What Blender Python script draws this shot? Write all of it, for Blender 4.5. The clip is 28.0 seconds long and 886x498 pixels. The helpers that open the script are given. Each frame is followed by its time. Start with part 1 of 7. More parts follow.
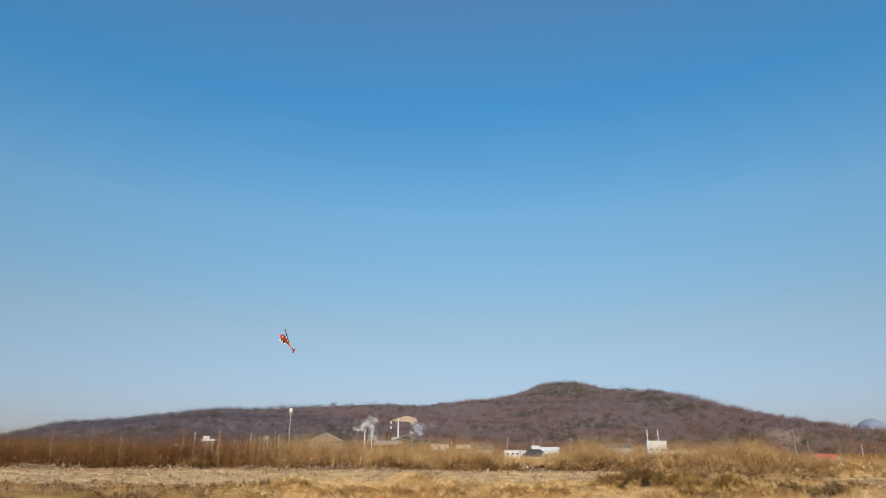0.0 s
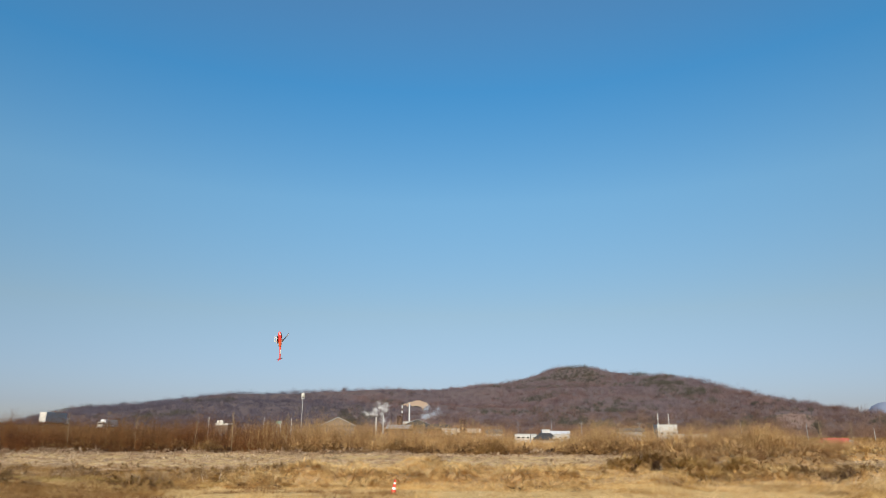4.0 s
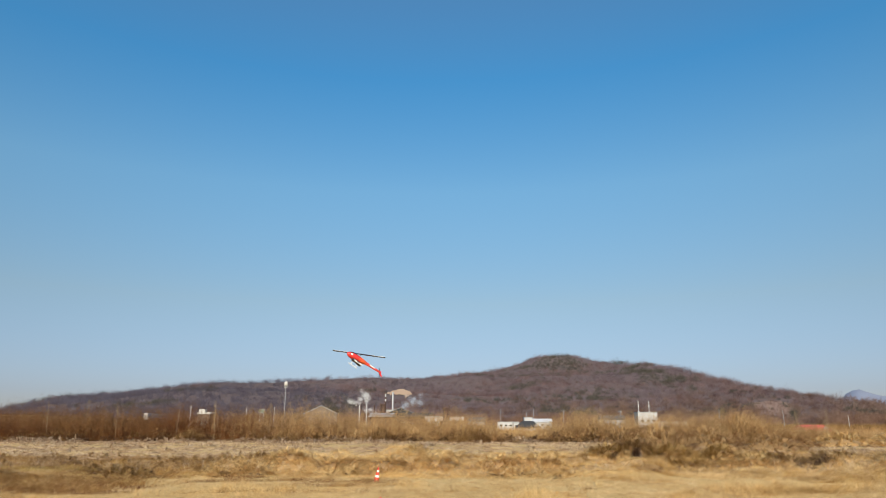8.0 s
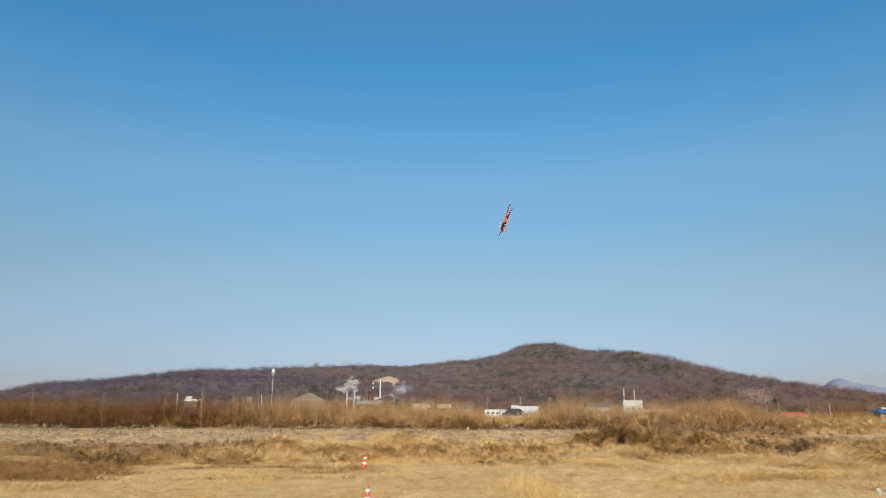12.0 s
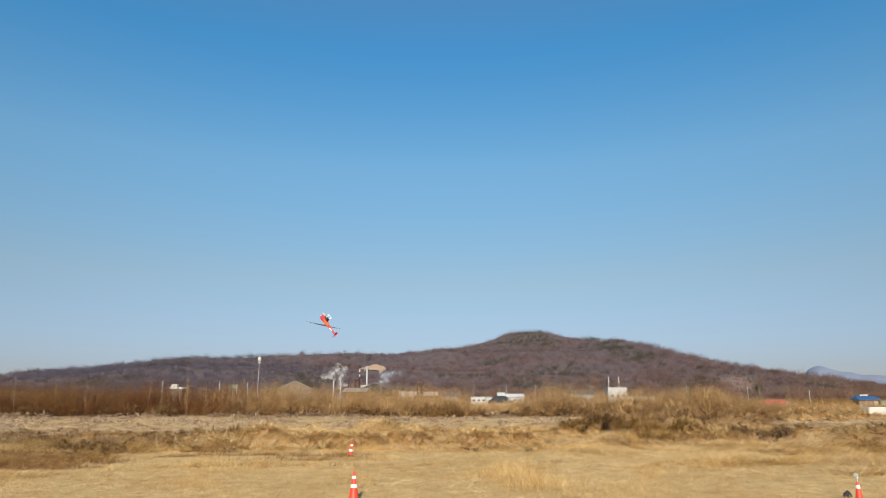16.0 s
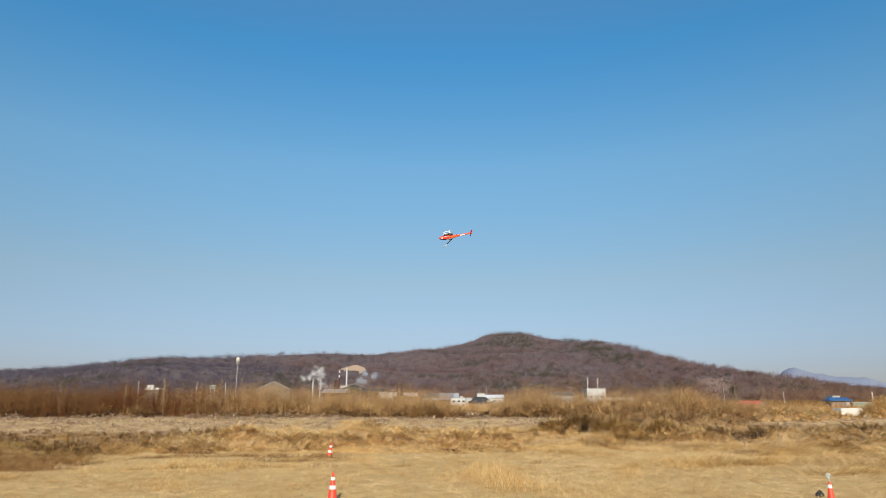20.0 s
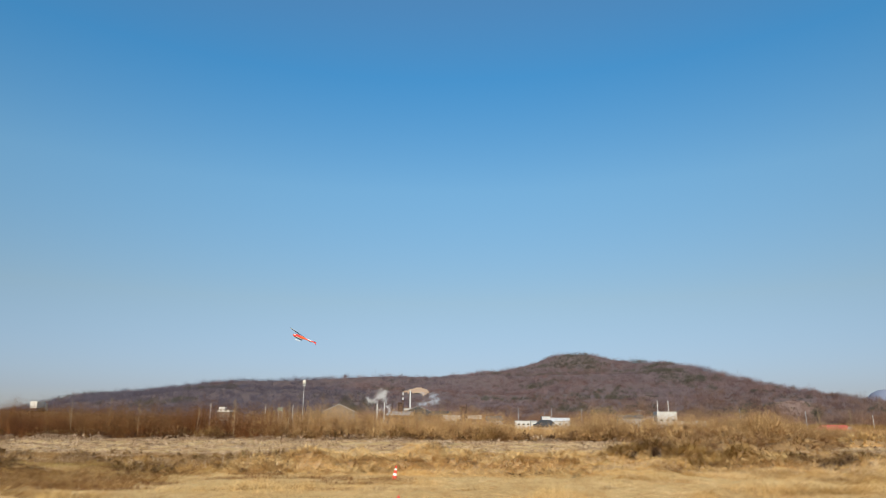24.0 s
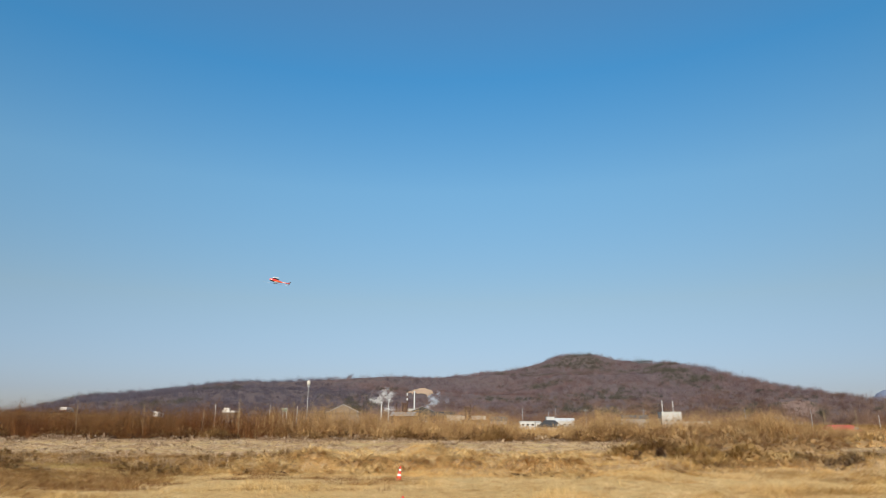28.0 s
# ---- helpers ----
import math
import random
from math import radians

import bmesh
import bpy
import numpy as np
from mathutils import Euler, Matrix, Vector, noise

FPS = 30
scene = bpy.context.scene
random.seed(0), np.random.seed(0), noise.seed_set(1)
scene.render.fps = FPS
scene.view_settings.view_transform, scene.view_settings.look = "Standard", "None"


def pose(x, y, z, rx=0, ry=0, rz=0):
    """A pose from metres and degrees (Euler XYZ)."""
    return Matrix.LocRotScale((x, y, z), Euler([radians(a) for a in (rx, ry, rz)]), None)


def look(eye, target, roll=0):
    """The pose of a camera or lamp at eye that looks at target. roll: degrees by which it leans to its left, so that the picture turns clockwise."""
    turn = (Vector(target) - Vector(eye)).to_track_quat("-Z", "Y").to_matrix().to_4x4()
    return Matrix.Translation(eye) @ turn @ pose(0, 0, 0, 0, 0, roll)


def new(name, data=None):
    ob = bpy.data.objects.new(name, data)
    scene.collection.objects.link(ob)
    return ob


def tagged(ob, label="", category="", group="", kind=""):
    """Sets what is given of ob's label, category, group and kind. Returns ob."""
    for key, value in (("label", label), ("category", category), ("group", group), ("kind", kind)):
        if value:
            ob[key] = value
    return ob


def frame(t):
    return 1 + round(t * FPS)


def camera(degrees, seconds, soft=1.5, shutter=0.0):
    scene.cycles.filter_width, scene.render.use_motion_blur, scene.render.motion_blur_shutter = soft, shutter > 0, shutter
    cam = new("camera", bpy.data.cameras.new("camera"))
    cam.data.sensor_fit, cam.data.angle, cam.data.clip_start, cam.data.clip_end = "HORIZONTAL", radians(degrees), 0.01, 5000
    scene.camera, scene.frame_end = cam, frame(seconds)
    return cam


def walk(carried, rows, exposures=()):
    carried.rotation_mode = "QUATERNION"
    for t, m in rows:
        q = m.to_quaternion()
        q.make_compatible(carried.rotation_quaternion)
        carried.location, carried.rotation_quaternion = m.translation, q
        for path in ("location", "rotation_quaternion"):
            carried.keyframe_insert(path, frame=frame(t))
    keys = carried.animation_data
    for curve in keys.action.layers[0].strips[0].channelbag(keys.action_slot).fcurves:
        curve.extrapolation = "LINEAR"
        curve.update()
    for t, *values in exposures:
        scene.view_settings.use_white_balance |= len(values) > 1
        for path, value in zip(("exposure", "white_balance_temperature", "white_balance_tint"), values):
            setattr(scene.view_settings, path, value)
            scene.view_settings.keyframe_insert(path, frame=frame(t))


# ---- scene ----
cam = camera(70.0, 28.0, soft=0.8)
EYE = 1.72
# seconds, yaw, pitch, roll of the hand-held camera, which stands on one spot
TURNS = [
    (0.0, 2.98, 17.44, 0.19),
    (0.5, 3.11, 17.39, 0.19),
    (1.0, 3.22, 17.35, 0.18),
    (1.5, 3.35, 17.17, 0.18),
    (2.0, 3.44, 16.59, 0.19),
    (2.5, 3.52, 16.20, 0.12),
    (3.0, 3.70, 16.19, 0.08),
    (3.5, 3.91, 16.14, 0.14),
    (5.5, 3.75, 15.76, 0.03),
    (6.0, 3.23, 15.30, -0.01),
    (6.5, 3.14, 15.22, -0.01),
    (7.0, 2.74, 15.17, 0.03),
    (7.5, 2.34, 15.12, -0.06),
    (8.0, 2.39, 15.11, -0.04),
    (8.5, 2.47, 15.16, 0.05),
    (9.0, 2.09, 15.19, -0.07),
    (9.5, 1.90, 15.13, -0.07),
    (10.0, 1.98, 15.10, 0.04),
    (10.5, 2.00, 14.97, -0.01),
    (11.0, 2.04, 14.42, 0.01),
    (11.5, 2.00, 13.98, 0.03),
    (12.0, 1.30, 14.05, 0.04),
    (12.5, 0.02, 13.99, -0.02),
    (14.5, -1.05, 13.97, 0.01),
    (15.0, -0.49, 13.42, -0.06),
    (15.5, 0.04, 13.13, -0.05),
    (16.0, 0.08, 12.98, -0.05),
    (16.5, 0.13, 13.00, 0.02),
    (17.0, 0.00, 13.02, -0.00),
    (17.5, -1.43, 12.98, -0.03),
    (18.0, -2.00, 12.95, 0.04),
    (18.5, -2.00, 13.00, -0.02),
    (19.0, -1.92, 13.04, -0.05),
    (19.5, -1.81, 13.16, -0.08),
    (20.0, -1.67, 13.06, 0.01),
    (20.5, -1.53, 13.58, -0.00),
    (21.0, -0.82, 14.66, 0.03),
    (21.5, 0.32, 14.82, 0.05),
    (22.0, 2.33, 14.88, 0.04),
    (22.5, 3.36, 14.92, 0.13),
    (24.5, 4.01, 15.00, 0.18),
    (25.0, 4.05, 14.97, 0.13),
    (25.5, 4.11, 15.03, 0.13),
    (26.0, 4.16, 15.03, 0.13),
    (26.5, 4.19, 14.99, 0.08),
    (27.0, 4.24, 15.03, 0.14),
    (27.5, 4.28, 15.03, 0.13),
    (28.0, 4.33, 15.03, 0.13),
]
walk(cam, [(t, pose(0, 0, EYE, 90 + p, 0, y) @ pose(0, 0, 0, 0, 0, r)) for t, y, p, r in TURNS])

# ---- world, sun, exposure ----
SUN_AZ, SUN_EL = radians(181), radians(25)   # clockwise from +y
to_sun = Vector((math.sin(SUN_AZ) * math.cos(SUN_EL), math.cos(SUN_AZ) * math.cos(SUN_EL), math.sin(SUN_EL)))
world = bpy.data.worlds.new("sky")
scene.world = world
world.use_nodes = True
wn = world.node_tree
sky = wn.nodes.new("ShaderNodeTexSky")
sky.sky_type, sky.sun_disc = "NISHITA", False
sky.sun_elevation, sky.sun_rotation = SUN_EL, SUN_AZ
sky.altitude, sky.air_density, sky.dust_density, sky.ozone_density = 50, 1.0, 0.5, 0.8
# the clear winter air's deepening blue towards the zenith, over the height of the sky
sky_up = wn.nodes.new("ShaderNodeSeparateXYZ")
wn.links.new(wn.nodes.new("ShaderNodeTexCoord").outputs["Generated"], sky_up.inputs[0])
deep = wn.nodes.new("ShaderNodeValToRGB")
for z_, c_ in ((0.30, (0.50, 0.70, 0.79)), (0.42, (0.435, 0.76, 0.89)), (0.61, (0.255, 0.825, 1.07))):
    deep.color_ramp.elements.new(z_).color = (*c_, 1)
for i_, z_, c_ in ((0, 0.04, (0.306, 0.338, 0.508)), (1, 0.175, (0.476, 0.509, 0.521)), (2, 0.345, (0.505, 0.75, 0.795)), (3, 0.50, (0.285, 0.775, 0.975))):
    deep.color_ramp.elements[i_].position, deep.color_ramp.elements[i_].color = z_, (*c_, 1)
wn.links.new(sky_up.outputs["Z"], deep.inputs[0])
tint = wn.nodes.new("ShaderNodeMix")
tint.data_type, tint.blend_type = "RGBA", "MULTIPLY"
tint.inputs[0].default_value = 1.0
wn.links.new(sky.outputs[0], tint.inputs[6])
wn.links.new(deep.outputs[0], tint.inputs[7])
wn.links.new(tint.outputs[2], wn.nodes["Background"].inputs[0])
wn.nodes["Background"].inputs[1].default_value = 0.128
sun = new("sun", bpy.data.lights.new("sun", "SUN"))
sun.data.energy, sun.data.angle, sun.data.color = 4.35, radians(0.6), (1.0, 0.86, 0.66)
sun.matrix_world = look(to_sun * 300, (0, 0, 0))
scene.view_settings.exposure = 0.42


# ---- materials ----
def ramp(nt, fac, colours):
    node = nt.nodes.new("ShaderNodeValToRGB")
    el = node.color_ramp.elements
    while len(el) < len(colours):
        el.new(0.5)
    for i, c in enumerate(colours):
        el[i].position, el[i].color = i / max(1, len(colours) - 1), (*c, 1)
    nt.links.new(fac, node.inputs[0])
    return node.outputs[0]


def noise_of(nt, scale, detail=4, vec=None):
    n = nt.nodes.new("ShaderNodeTexNoise")
    n.inputs["Scale"].default_value, n.inputs["Detail"].default_value = scale, detail
    if vec is None:
        vec = nt.nodes.new("ShaderNodeTexCoord").outputs["Object"]
    nt.links.new(vec, n.inputs["Vector"])
    return n.outputs["Fac"]


def mixed(nt, fac, a, b, mode="MIX"):
    m = nt.nodes.new("ShaderNodeMix")
    m.data_type, m.blend_type = "RGBA", mode
    for sock, val in ((m.inputs[0], fac), (m.inputs[6], a), (m.inputs[7], b)):
        if hasattr(val, "links") or hasattr(val, "is_linked"):
            nt.links.new(val, sock)
        else:
            sock.default_value = val if isinstance(val, float) else (*val, 1)
    return m.outputs[2]


def material(name, colour, rough=0.6, metal=0.0, scale=6.0, vary=0.25, bump=0.2, fine=40.0):
    """Painted or raw surface with stains at one scale and grain at another."""
    m = bpy.data.materials.new(name)
    m.use_nodes = True
    nt = m.node_tree
    b = nt.nodes["Principled BSDF"]
    dark = tuple(c * (1 - vary) for c in colour)
    light = tuple(min(1, c * (1 + vary * 0.5)) for c in colour)
    big = ramp(nt, noise_of(nt, scale), [dark, colour, light])
    col = mixed(nt, 0.25, big, ramp(nt, noise_of(nt, fine, 3), [dark, light]))
    nt.links.new(col, b.inputs["Base Color"])
    b.inputs["Roughness"].default_value, b.inputs["Metallic"].default_value = rough, metal
    if bump:
        bp = nt.nodes.new("ShaderNodeBump")
        bp.inputs["Strength"].default_value, bp.inputs["Distance"].default_value = bump, 0.01
        nt.links.new(noise_of(nt, fine, 3), bp.inputs["Height"])
        nt.links.new(bp.outputs[0], b.inputs["Normal"])
    return m


def plant(name, colours, patch=0.25, patch_tint=(0.6, 0.55, 0.5), through_light=0.15, rough=0.7, amount=0.6, broad=None):
    """Stalks and blades: each its own colour out of a row, with larger patches over the ground."""
    m = bpy.data.materials.new(name)
    m.use_nodes = True
    nt = m.node_tree
    b = nt.nodes["Principled BSDF"]
    geo = nt.nodes.new("ShaderNodeNewGeometry")
    base = ramp(nt, geo.outputs["Random Per Island"], colours)
    fac = nt.nodes.new("ShaderNodeMapRange")
    fac.inputs["From Min"].default_value, fac.inputs["From Max"].default_value = 0.42, 0.62
    fac.inputs["To Max"].default_value = amount
    nt.links.new(noise_of(nt, patch, 5), fac.inputs["Value"])
    col = mixed(nt, fac.outputs[0], base, mixed(nt, 1.0, base, patch_tint, "MULTIPLY"))
    if broad:
        wide = nt.nodes.new("ShaderNodeMapRange")
        wide.inputs["From Min"].default_value, wide.inputs["From Max"].default_value = 0.40, 0.60
        nt.links.new(noise_of(nt, broad[0], 3), wide.inputs["Value"])
        col = mixed(nt, wide.outputs[0], col, mixed(nt, 1.0, col, broad[1], "MULTIPLY"))
    nt.links.new(col, b.inputs["Base Color"])
    b.inputs["Roughness"].default_value = rough
    b.inputs["Specular IOR Level"].default_value = 0.25
    if through_light:
        tr = nt.nodes.new("ShaderNodeBsdfTranslucent")
        nt.links.new(col, tr.inputs[0])
        mx = nt.nodes.new("ShaderNodeMixShader")
        mx.inputs[0].default_value = through_light
        nt.links.new(b.outputs[0], mx.inputs[1])
        nt.links.new(tr.outputs[0], mx.inputs[2])
        nt.links.new(mx.outputs[0], nt.nodes["Material Output"].inputs[0])
    return m


# dead-grass ground: straw, paler dust, brown litter, fine grain
GROUND = bpy.data.materials.new("dry_ground")
GROUND.use_nodes = True
_nt = GROUND.node_tree
_b = _nt.nodes["Principled BSDF"]
_c = mixed(_nt, noise_of(_nt, 0.35, 8), (0.53, 0.360, 0.148), (0.73, 0.54, 0.262))
_c = mixed(_nt, ramp(_nt, noise_of(_nt, 4.0, 6), [(0, 0, 0), (0.2, 0.2, 0.2), (1, 1, 1)]), _c, (0.40, 0.258, 0.106))
_c = mixed(_nt, 0.35, _c, ramp(_nt, noise_of(_nt, 30.0, 4), [(0.27, 0.172, 0.070), (0.52, 0.37, 0.165), (0.72, 0.56, 0.29)]))
_nt.links.new(_c, _b.inputs["Base Color"])
_b.inputs["Roughness"].default_value = 0.95
_b.inputs["Specular IOR Level"].default_value = 0.1
_bp = _nt.nodes.new("ShaderNodeBump")
_bp.inputs["Distance"].default_value = 0.03
_nt.links.new(noise_of(_nt, 9.0, 6), _bp.inputs["Height"])
_nt.links.new(_bp.outputs[0], _b.inputs["Normal"])

STRAW = plant("mown_straw", [(0.39, 0.265, 0.118), (0.65, 0.478, 0.250), (0.88, 0.69, 0.42), (0.50, 0.352, 0.168)], 2.6, (0.62, 0.53, 0.42), amount=0.85, broad=(0.45, (0.84, 0.78, 0.68)))
PALE = plant("bleached_grass", [(0.28, 0.196, 0.118), (0.58, 0.444, 0.312), (0.83, 0.685, 0.525), (0.37, 0.267, 0.165)], 1.6, (0.53, 0.44, 0.36), amount=0.95, broad=(0.25, (0.86, 0.80, 0.74)))
TUSSOCK = plant("tussock_grass", [(0.495, 0.318, 0.116), (0.805, 0.583, 0.271), (0.941, 0.743, 0.413), (0.669, 0.465, 0.189)], 3.2, (0.70, 0.59, 0.46), 0.3, amount=1.0, broad=(0.6, (0.92, 0.84, 0.74)))
DULL = plant("withered_grass", [(0.281, 0.17, 0.0546), (0.553, 0.37, 0.137), (0.766, 0.552, 0.24), (0.398, 0.251, 0.0828)], 3.4, (0.54, 0.43, 0.31), 0.25, amount=1.0, broad=(0.6, (0.86, 0.77, 0.66)))
BROWN = plant("matted_brown_weeds", [(0.175, 0.096, 0.034), (0.36, 0.216, 0.080), (0.54, 0.355, 0.150), (0.235, 0.134, 0.047)], 3.4, (0.46, 0.35, 0.27), 0.25, amount=1.0)
OLIVE = plant("olive_turf", [(0.31, 0.218, 0.070), (0.43, 0.315, 0.115), (0.54, 0.41, 0.165)], 2.0, (0.80, 0.74, 0.62), 0.2)
VINE = plant("grey_brown_vines", [(0.29, 0.17, 0.0705), (0.52, 0.33, 0.144), (0.7, 0.478, 0.23), (0.37, 0.222, 0.0929)], 1.3, (0.50, 0.40, 0.33), 0.2, amount=1.0)
BRAMBLE = plant("brown_bramble", [(0.194, 0.111, 0.0447), (0.362, 0.218, 0.0912), (0.51, 0.33, 0.146), (0.24, 0.138, 0.055)], 0.9, (0.52, 0.42, 0.36), amount=0.85, broad=(0.2, (0.82, 0.72, 0.66)))
BUSH = plant("brown_brush", [(0.12, 0.062, 0.022), (0.27, 0.155, 0.055), (0.42, 0.265, 0.105), (0.19, 0.10, 0.036)], 1.2, (0.42, 0.34, 0.32), amount=0.9)
OCHRE = plant("ochre_withies", [(0.31, 0.189, 0.0792), (0.52, 0.344, 0.158), (0.68, 0.48, 0.243), (0.33, 0.199, 0.0828)], 0.9, (0.60, 0.50, 0.42), amount=0.85, broad=(0.2, (0.84, 0.75, 0.68)))
TANBRUSH = plant("tan_brush", [(0.29, 0.168, 0.068), (0.57, 0.37, 0.165), (0.77, 0.54, 0.265), (0.40, 0.243, 0.098)], 1.1, (0.50, 0.41, 0.36), amount=0.9)
TIPS = plant("pale_twig_tips", [(0.26, 0.169, 0.0791), (0.4, 0.275, 0.136), (0.52, 0.372, 0.194), (0.3, 0.196, 0.092)], 0.9, (0.56, 0.48, 0.42), amount=0.85)
REED = plant("russet_thicket", [(0.092, 0.036, 0.012), (0.188, 0.084, 0.027), (0.31, 0.162, 0.058), (0.126, 0.053, 0.017)], 0.9, (0.48, 0.36, 0.32), amount=0.85, broad=(0.14, (0.76, 0.57, 0.48)))
# purplish bare woods, distance haze mixed into the base colour
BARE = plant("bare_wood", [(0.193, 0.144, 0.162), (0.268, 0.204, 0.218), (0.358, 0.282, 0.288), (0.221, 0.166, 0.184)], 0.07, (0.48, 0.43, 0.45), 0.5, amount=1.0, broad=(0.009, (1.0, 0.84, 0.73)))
# the hazier low end: a lilac tint paints the haze in
HAZEWOOD = plant("hazed_wood", [(0.120, 0.103, 0.132), (0.165, 0.143, 0.176), (0.214, 0.186, 0.221), (0.138, 0.119, 0.150)], 0.07, (0.50, 0.48, 0.52), 0.5, amount=1.0)
RUSSETTIPS = plant("russet_twig_tips", [(0.108, 0.0564, 0.0197), (0.184, 0.104, 0.0385), (0.265, 0.157, 0.0615), (0.132, 0.0701, 0.0254)], 0.9, (0.50, 0.42, 0.38), amount=0.85, broad=(0.14, (0.80, 0.66, 0.58)))
VALLEYWOOD = plant("russet_wood", [(0.19, 0.112, 0.082), (0.28, 0.172, 0.125), (0.37, 0.245, 0.175), (0.23, 0.138, 0.10)], 0.15, (0.55, 0.47, 0.45), 0.45, amount=0.9)
LOWWOOD = plant("brown_wood", [(0.215, 0.138, 0.109), (0.30, 0.202, 0.158), (0.39, 0.268, 0.202), (0.25, 0.164, 0.128)], 0.07, (0.48, 0.40, 0.37), 0.5, amount=1.0, broad=(0.012, (0.80, 0.76, 0.80)))
PINE = plant("pine_needles", [(0.050, 0.047, 0.037), (0.070, 0.065, 0.049), (0.094, 0.086, 0.066)], 0.09, (0.72, 0.73, 0.72), 0.0)
BIRCH = plant("pale_bark", [(0.27, 0.20, 0.12), (0.36, 0.28, 0.18)], 0.5, (0.8, 0.75, 0.7), 0.0)
HOLLOW = plant("red_brush_and_shade", [(0.055, 0.026, 0.013), (0.105, 0.050, 0.022), (0.17, 0.088, 0.038)], 1.0, (0.7, 0.6, 0.6), 0.1)
# near-black stems, chiefly for shade put into the bank's hollows as colour
DARKSTEM = plant("near_black_stems", [(0.035, 0.018, 0.010), (0.07, 0.036, 0.018), (0.11, 0.058, 0.027)], 1.0, (0.7, 0.6, 0.6), 0.0)
# litter sheets, whose dark tone paints in the shade between standing plants
GAPLITTER = material("litter_gap_shade", (0.42, 0.285, 0.135), 0.97, 0, 0.9, 0.5, 0.8, 9)
# cores added inside grass heaps, coloured as the shade between their locks
HEAPSHADE = material("heap_gap_shade", (0.30, 0.190, 0.085), 0.97, 0, 1.5, 0.5, 0.8, 12)
HILLSOIL = material("leaf_litter", (0.128, 0.089, 0.084), 0.95, 0, 0.10, 0.55, 0.8, 0.3)
SCAR = material("bare_clay", (0.56, 0.375, 0.235), 0.95, 0, 0.04, 0.45, 0.3, 0.3)
REDSOIL = material("bare_red_slope", (0.27, 0.17, 0.125), 0.95, 0, 0.05, 0.4, 0.3, 0.25)
# the mountain's pale blue is air haze painted as its base colour
HAZE = material("far_mountain", (0.27, 0.30, 0.39), 1.0, 0, 0.003, 0.12, 0, 0.02)
WHITE = material("white_paint", (0.50, 0.49, 0.47), 0.6, 0, 0.7, 0.12, 0.1, 8)
CREAM = material("cream_plaster", (0.46, 0.40, 0.33), 0.8, 0, 0.6, 0.2, 0.2, 8)
GREY = material("grey_sheet", (0.27, 0.28, 0.30), 0.7, 0.0, 0.5, 0.25, 0.1, 6)
LIMEWASH = material("weathered_white_wall", (0.40, 0.41, 0.42), 0.85, 0, 0.5, 0.25, 0.2, 5)
DARKROOF = material("dark_roof", (0.04, 0.042, 0.047), 0.95, 0, 0.6, 0.3, 0.2, 6)
BLUEROOF = material("blue_roof", (0.035, 0.10, 0.24), 0.5, 0, 0.6, 0.25, 0.1, 6)
SLATE = material("slate_grey_roof", (0.085, 0.092, 0.10), 0.95, 0, 0.5, 0.25, 0.1, 6)
REDROOF = material("red_roof", (0.50, 0.07, 0.055), 0.6, 0, 0.6, 0.25, 0.1, 6)
RUST = material("rusted_steel", (0.085, 0.05, 0.04), 0.95, 0, 0.8, 0.4, 0.4, 6)
STEEL = material("galvanised_steel", (0.52, 0.53, 0.54), 0.45, 0.5, 1.2, 0.15, 0.05, 10)
GLASSDARK = material("dark_window", (0.03, 0.035, 0.04), 0.15, 0, 2, 0.3, 0, 9)
GREEN = material("green_sign", (0.15, 0.20, 0.165), 0.8, 0, 1, 0.15, 0, 9)
CONE_ORANGE = material("cone_plastic", (0.74, 0.06, 0.028), 0.45, 0, 9, 0.18, 0.1, 60)
CONE_WHITE = material("reflective_band", (0.80, 0.80, 0.78), 0.35, 0, 12, 0.12, 0.05, 70)
RUBBER = material("black_rubber", (0.025, 0.025, 0.026), 0.8, 0, 8, 0.3, 0.2, 50)
SMOKE = material("white_steam", (0.66, 0.68, 0.71), 1.0, 0, 0.3, 0.05, 0, 2)
SMOKE_BLUE = material("blue_smoke", (0.46, 0.52, 0.62), 1.0, 0, 0.3, 0.05, 0, 2)


# ---- mesh helpers ----
rng = np.random.default_rng(7)


def mesh_of(name, verts, faces, mat, smooth=False):
    """verts (n,3) and equal-sided faces (m,k) as numpy arrays."""
    me = bpy.data.meshes.new(name)
    verts, faces = np.asarray(verts, np.float32), np.asarray(faces, np.int32)
    k = faces.shape[1]
    me.vertices.add(len(verts))
    me.vertices.foreach_set("co", verts.ravel())
    me.loops.add(faces.size)
    me.loops.foreach_set("vertex_index", faces.ravel())
    me.polygons.add(len(faces))
    me.polygons.foreach_set("loop_start", np.arange(0, faces.size, k, dtype=np.int32))
    if smooth:
        me.polygons.foreach_set("use_smooth", np.ones(len(faces), bool))
    me.update(calc_edges=True)
    me.materials.append(mat)
    return me


def part(name, bm, mat, parent=None, label="", at=None, smooth=False):
    me = bpy.data.meshes.new(name)
    if smooth:
        for f in bm.faces:
            f.smooth = True
    bm.to_mesh(me)
    bm.free()
    me.materials.append(mat)
    ob = new(name, me)
    if at is not None:
        ob.matrix_basis = at
    if parent is not None:
        ob.parent = parent
    return tagged(ob, label) if label else ob


def box(sx, sy, sz, x=0, y=0, z=0, bevel=0.0):
    """Box with its base centre at (x, y, z)."""
    bm = bmesh.new()
    bmesh.ops.create_cube(bm, size=1, matrix=Matrix.Translation((x, y, z + sz / 2)) @ Matrix.Diagonal((sx, sy, sz, 1)))
    if bevel:
        bmesh.ops.bevel(bm, geom=bm.edges[:], offset=bevel, segments=1, affect="EDGES")
    return bm


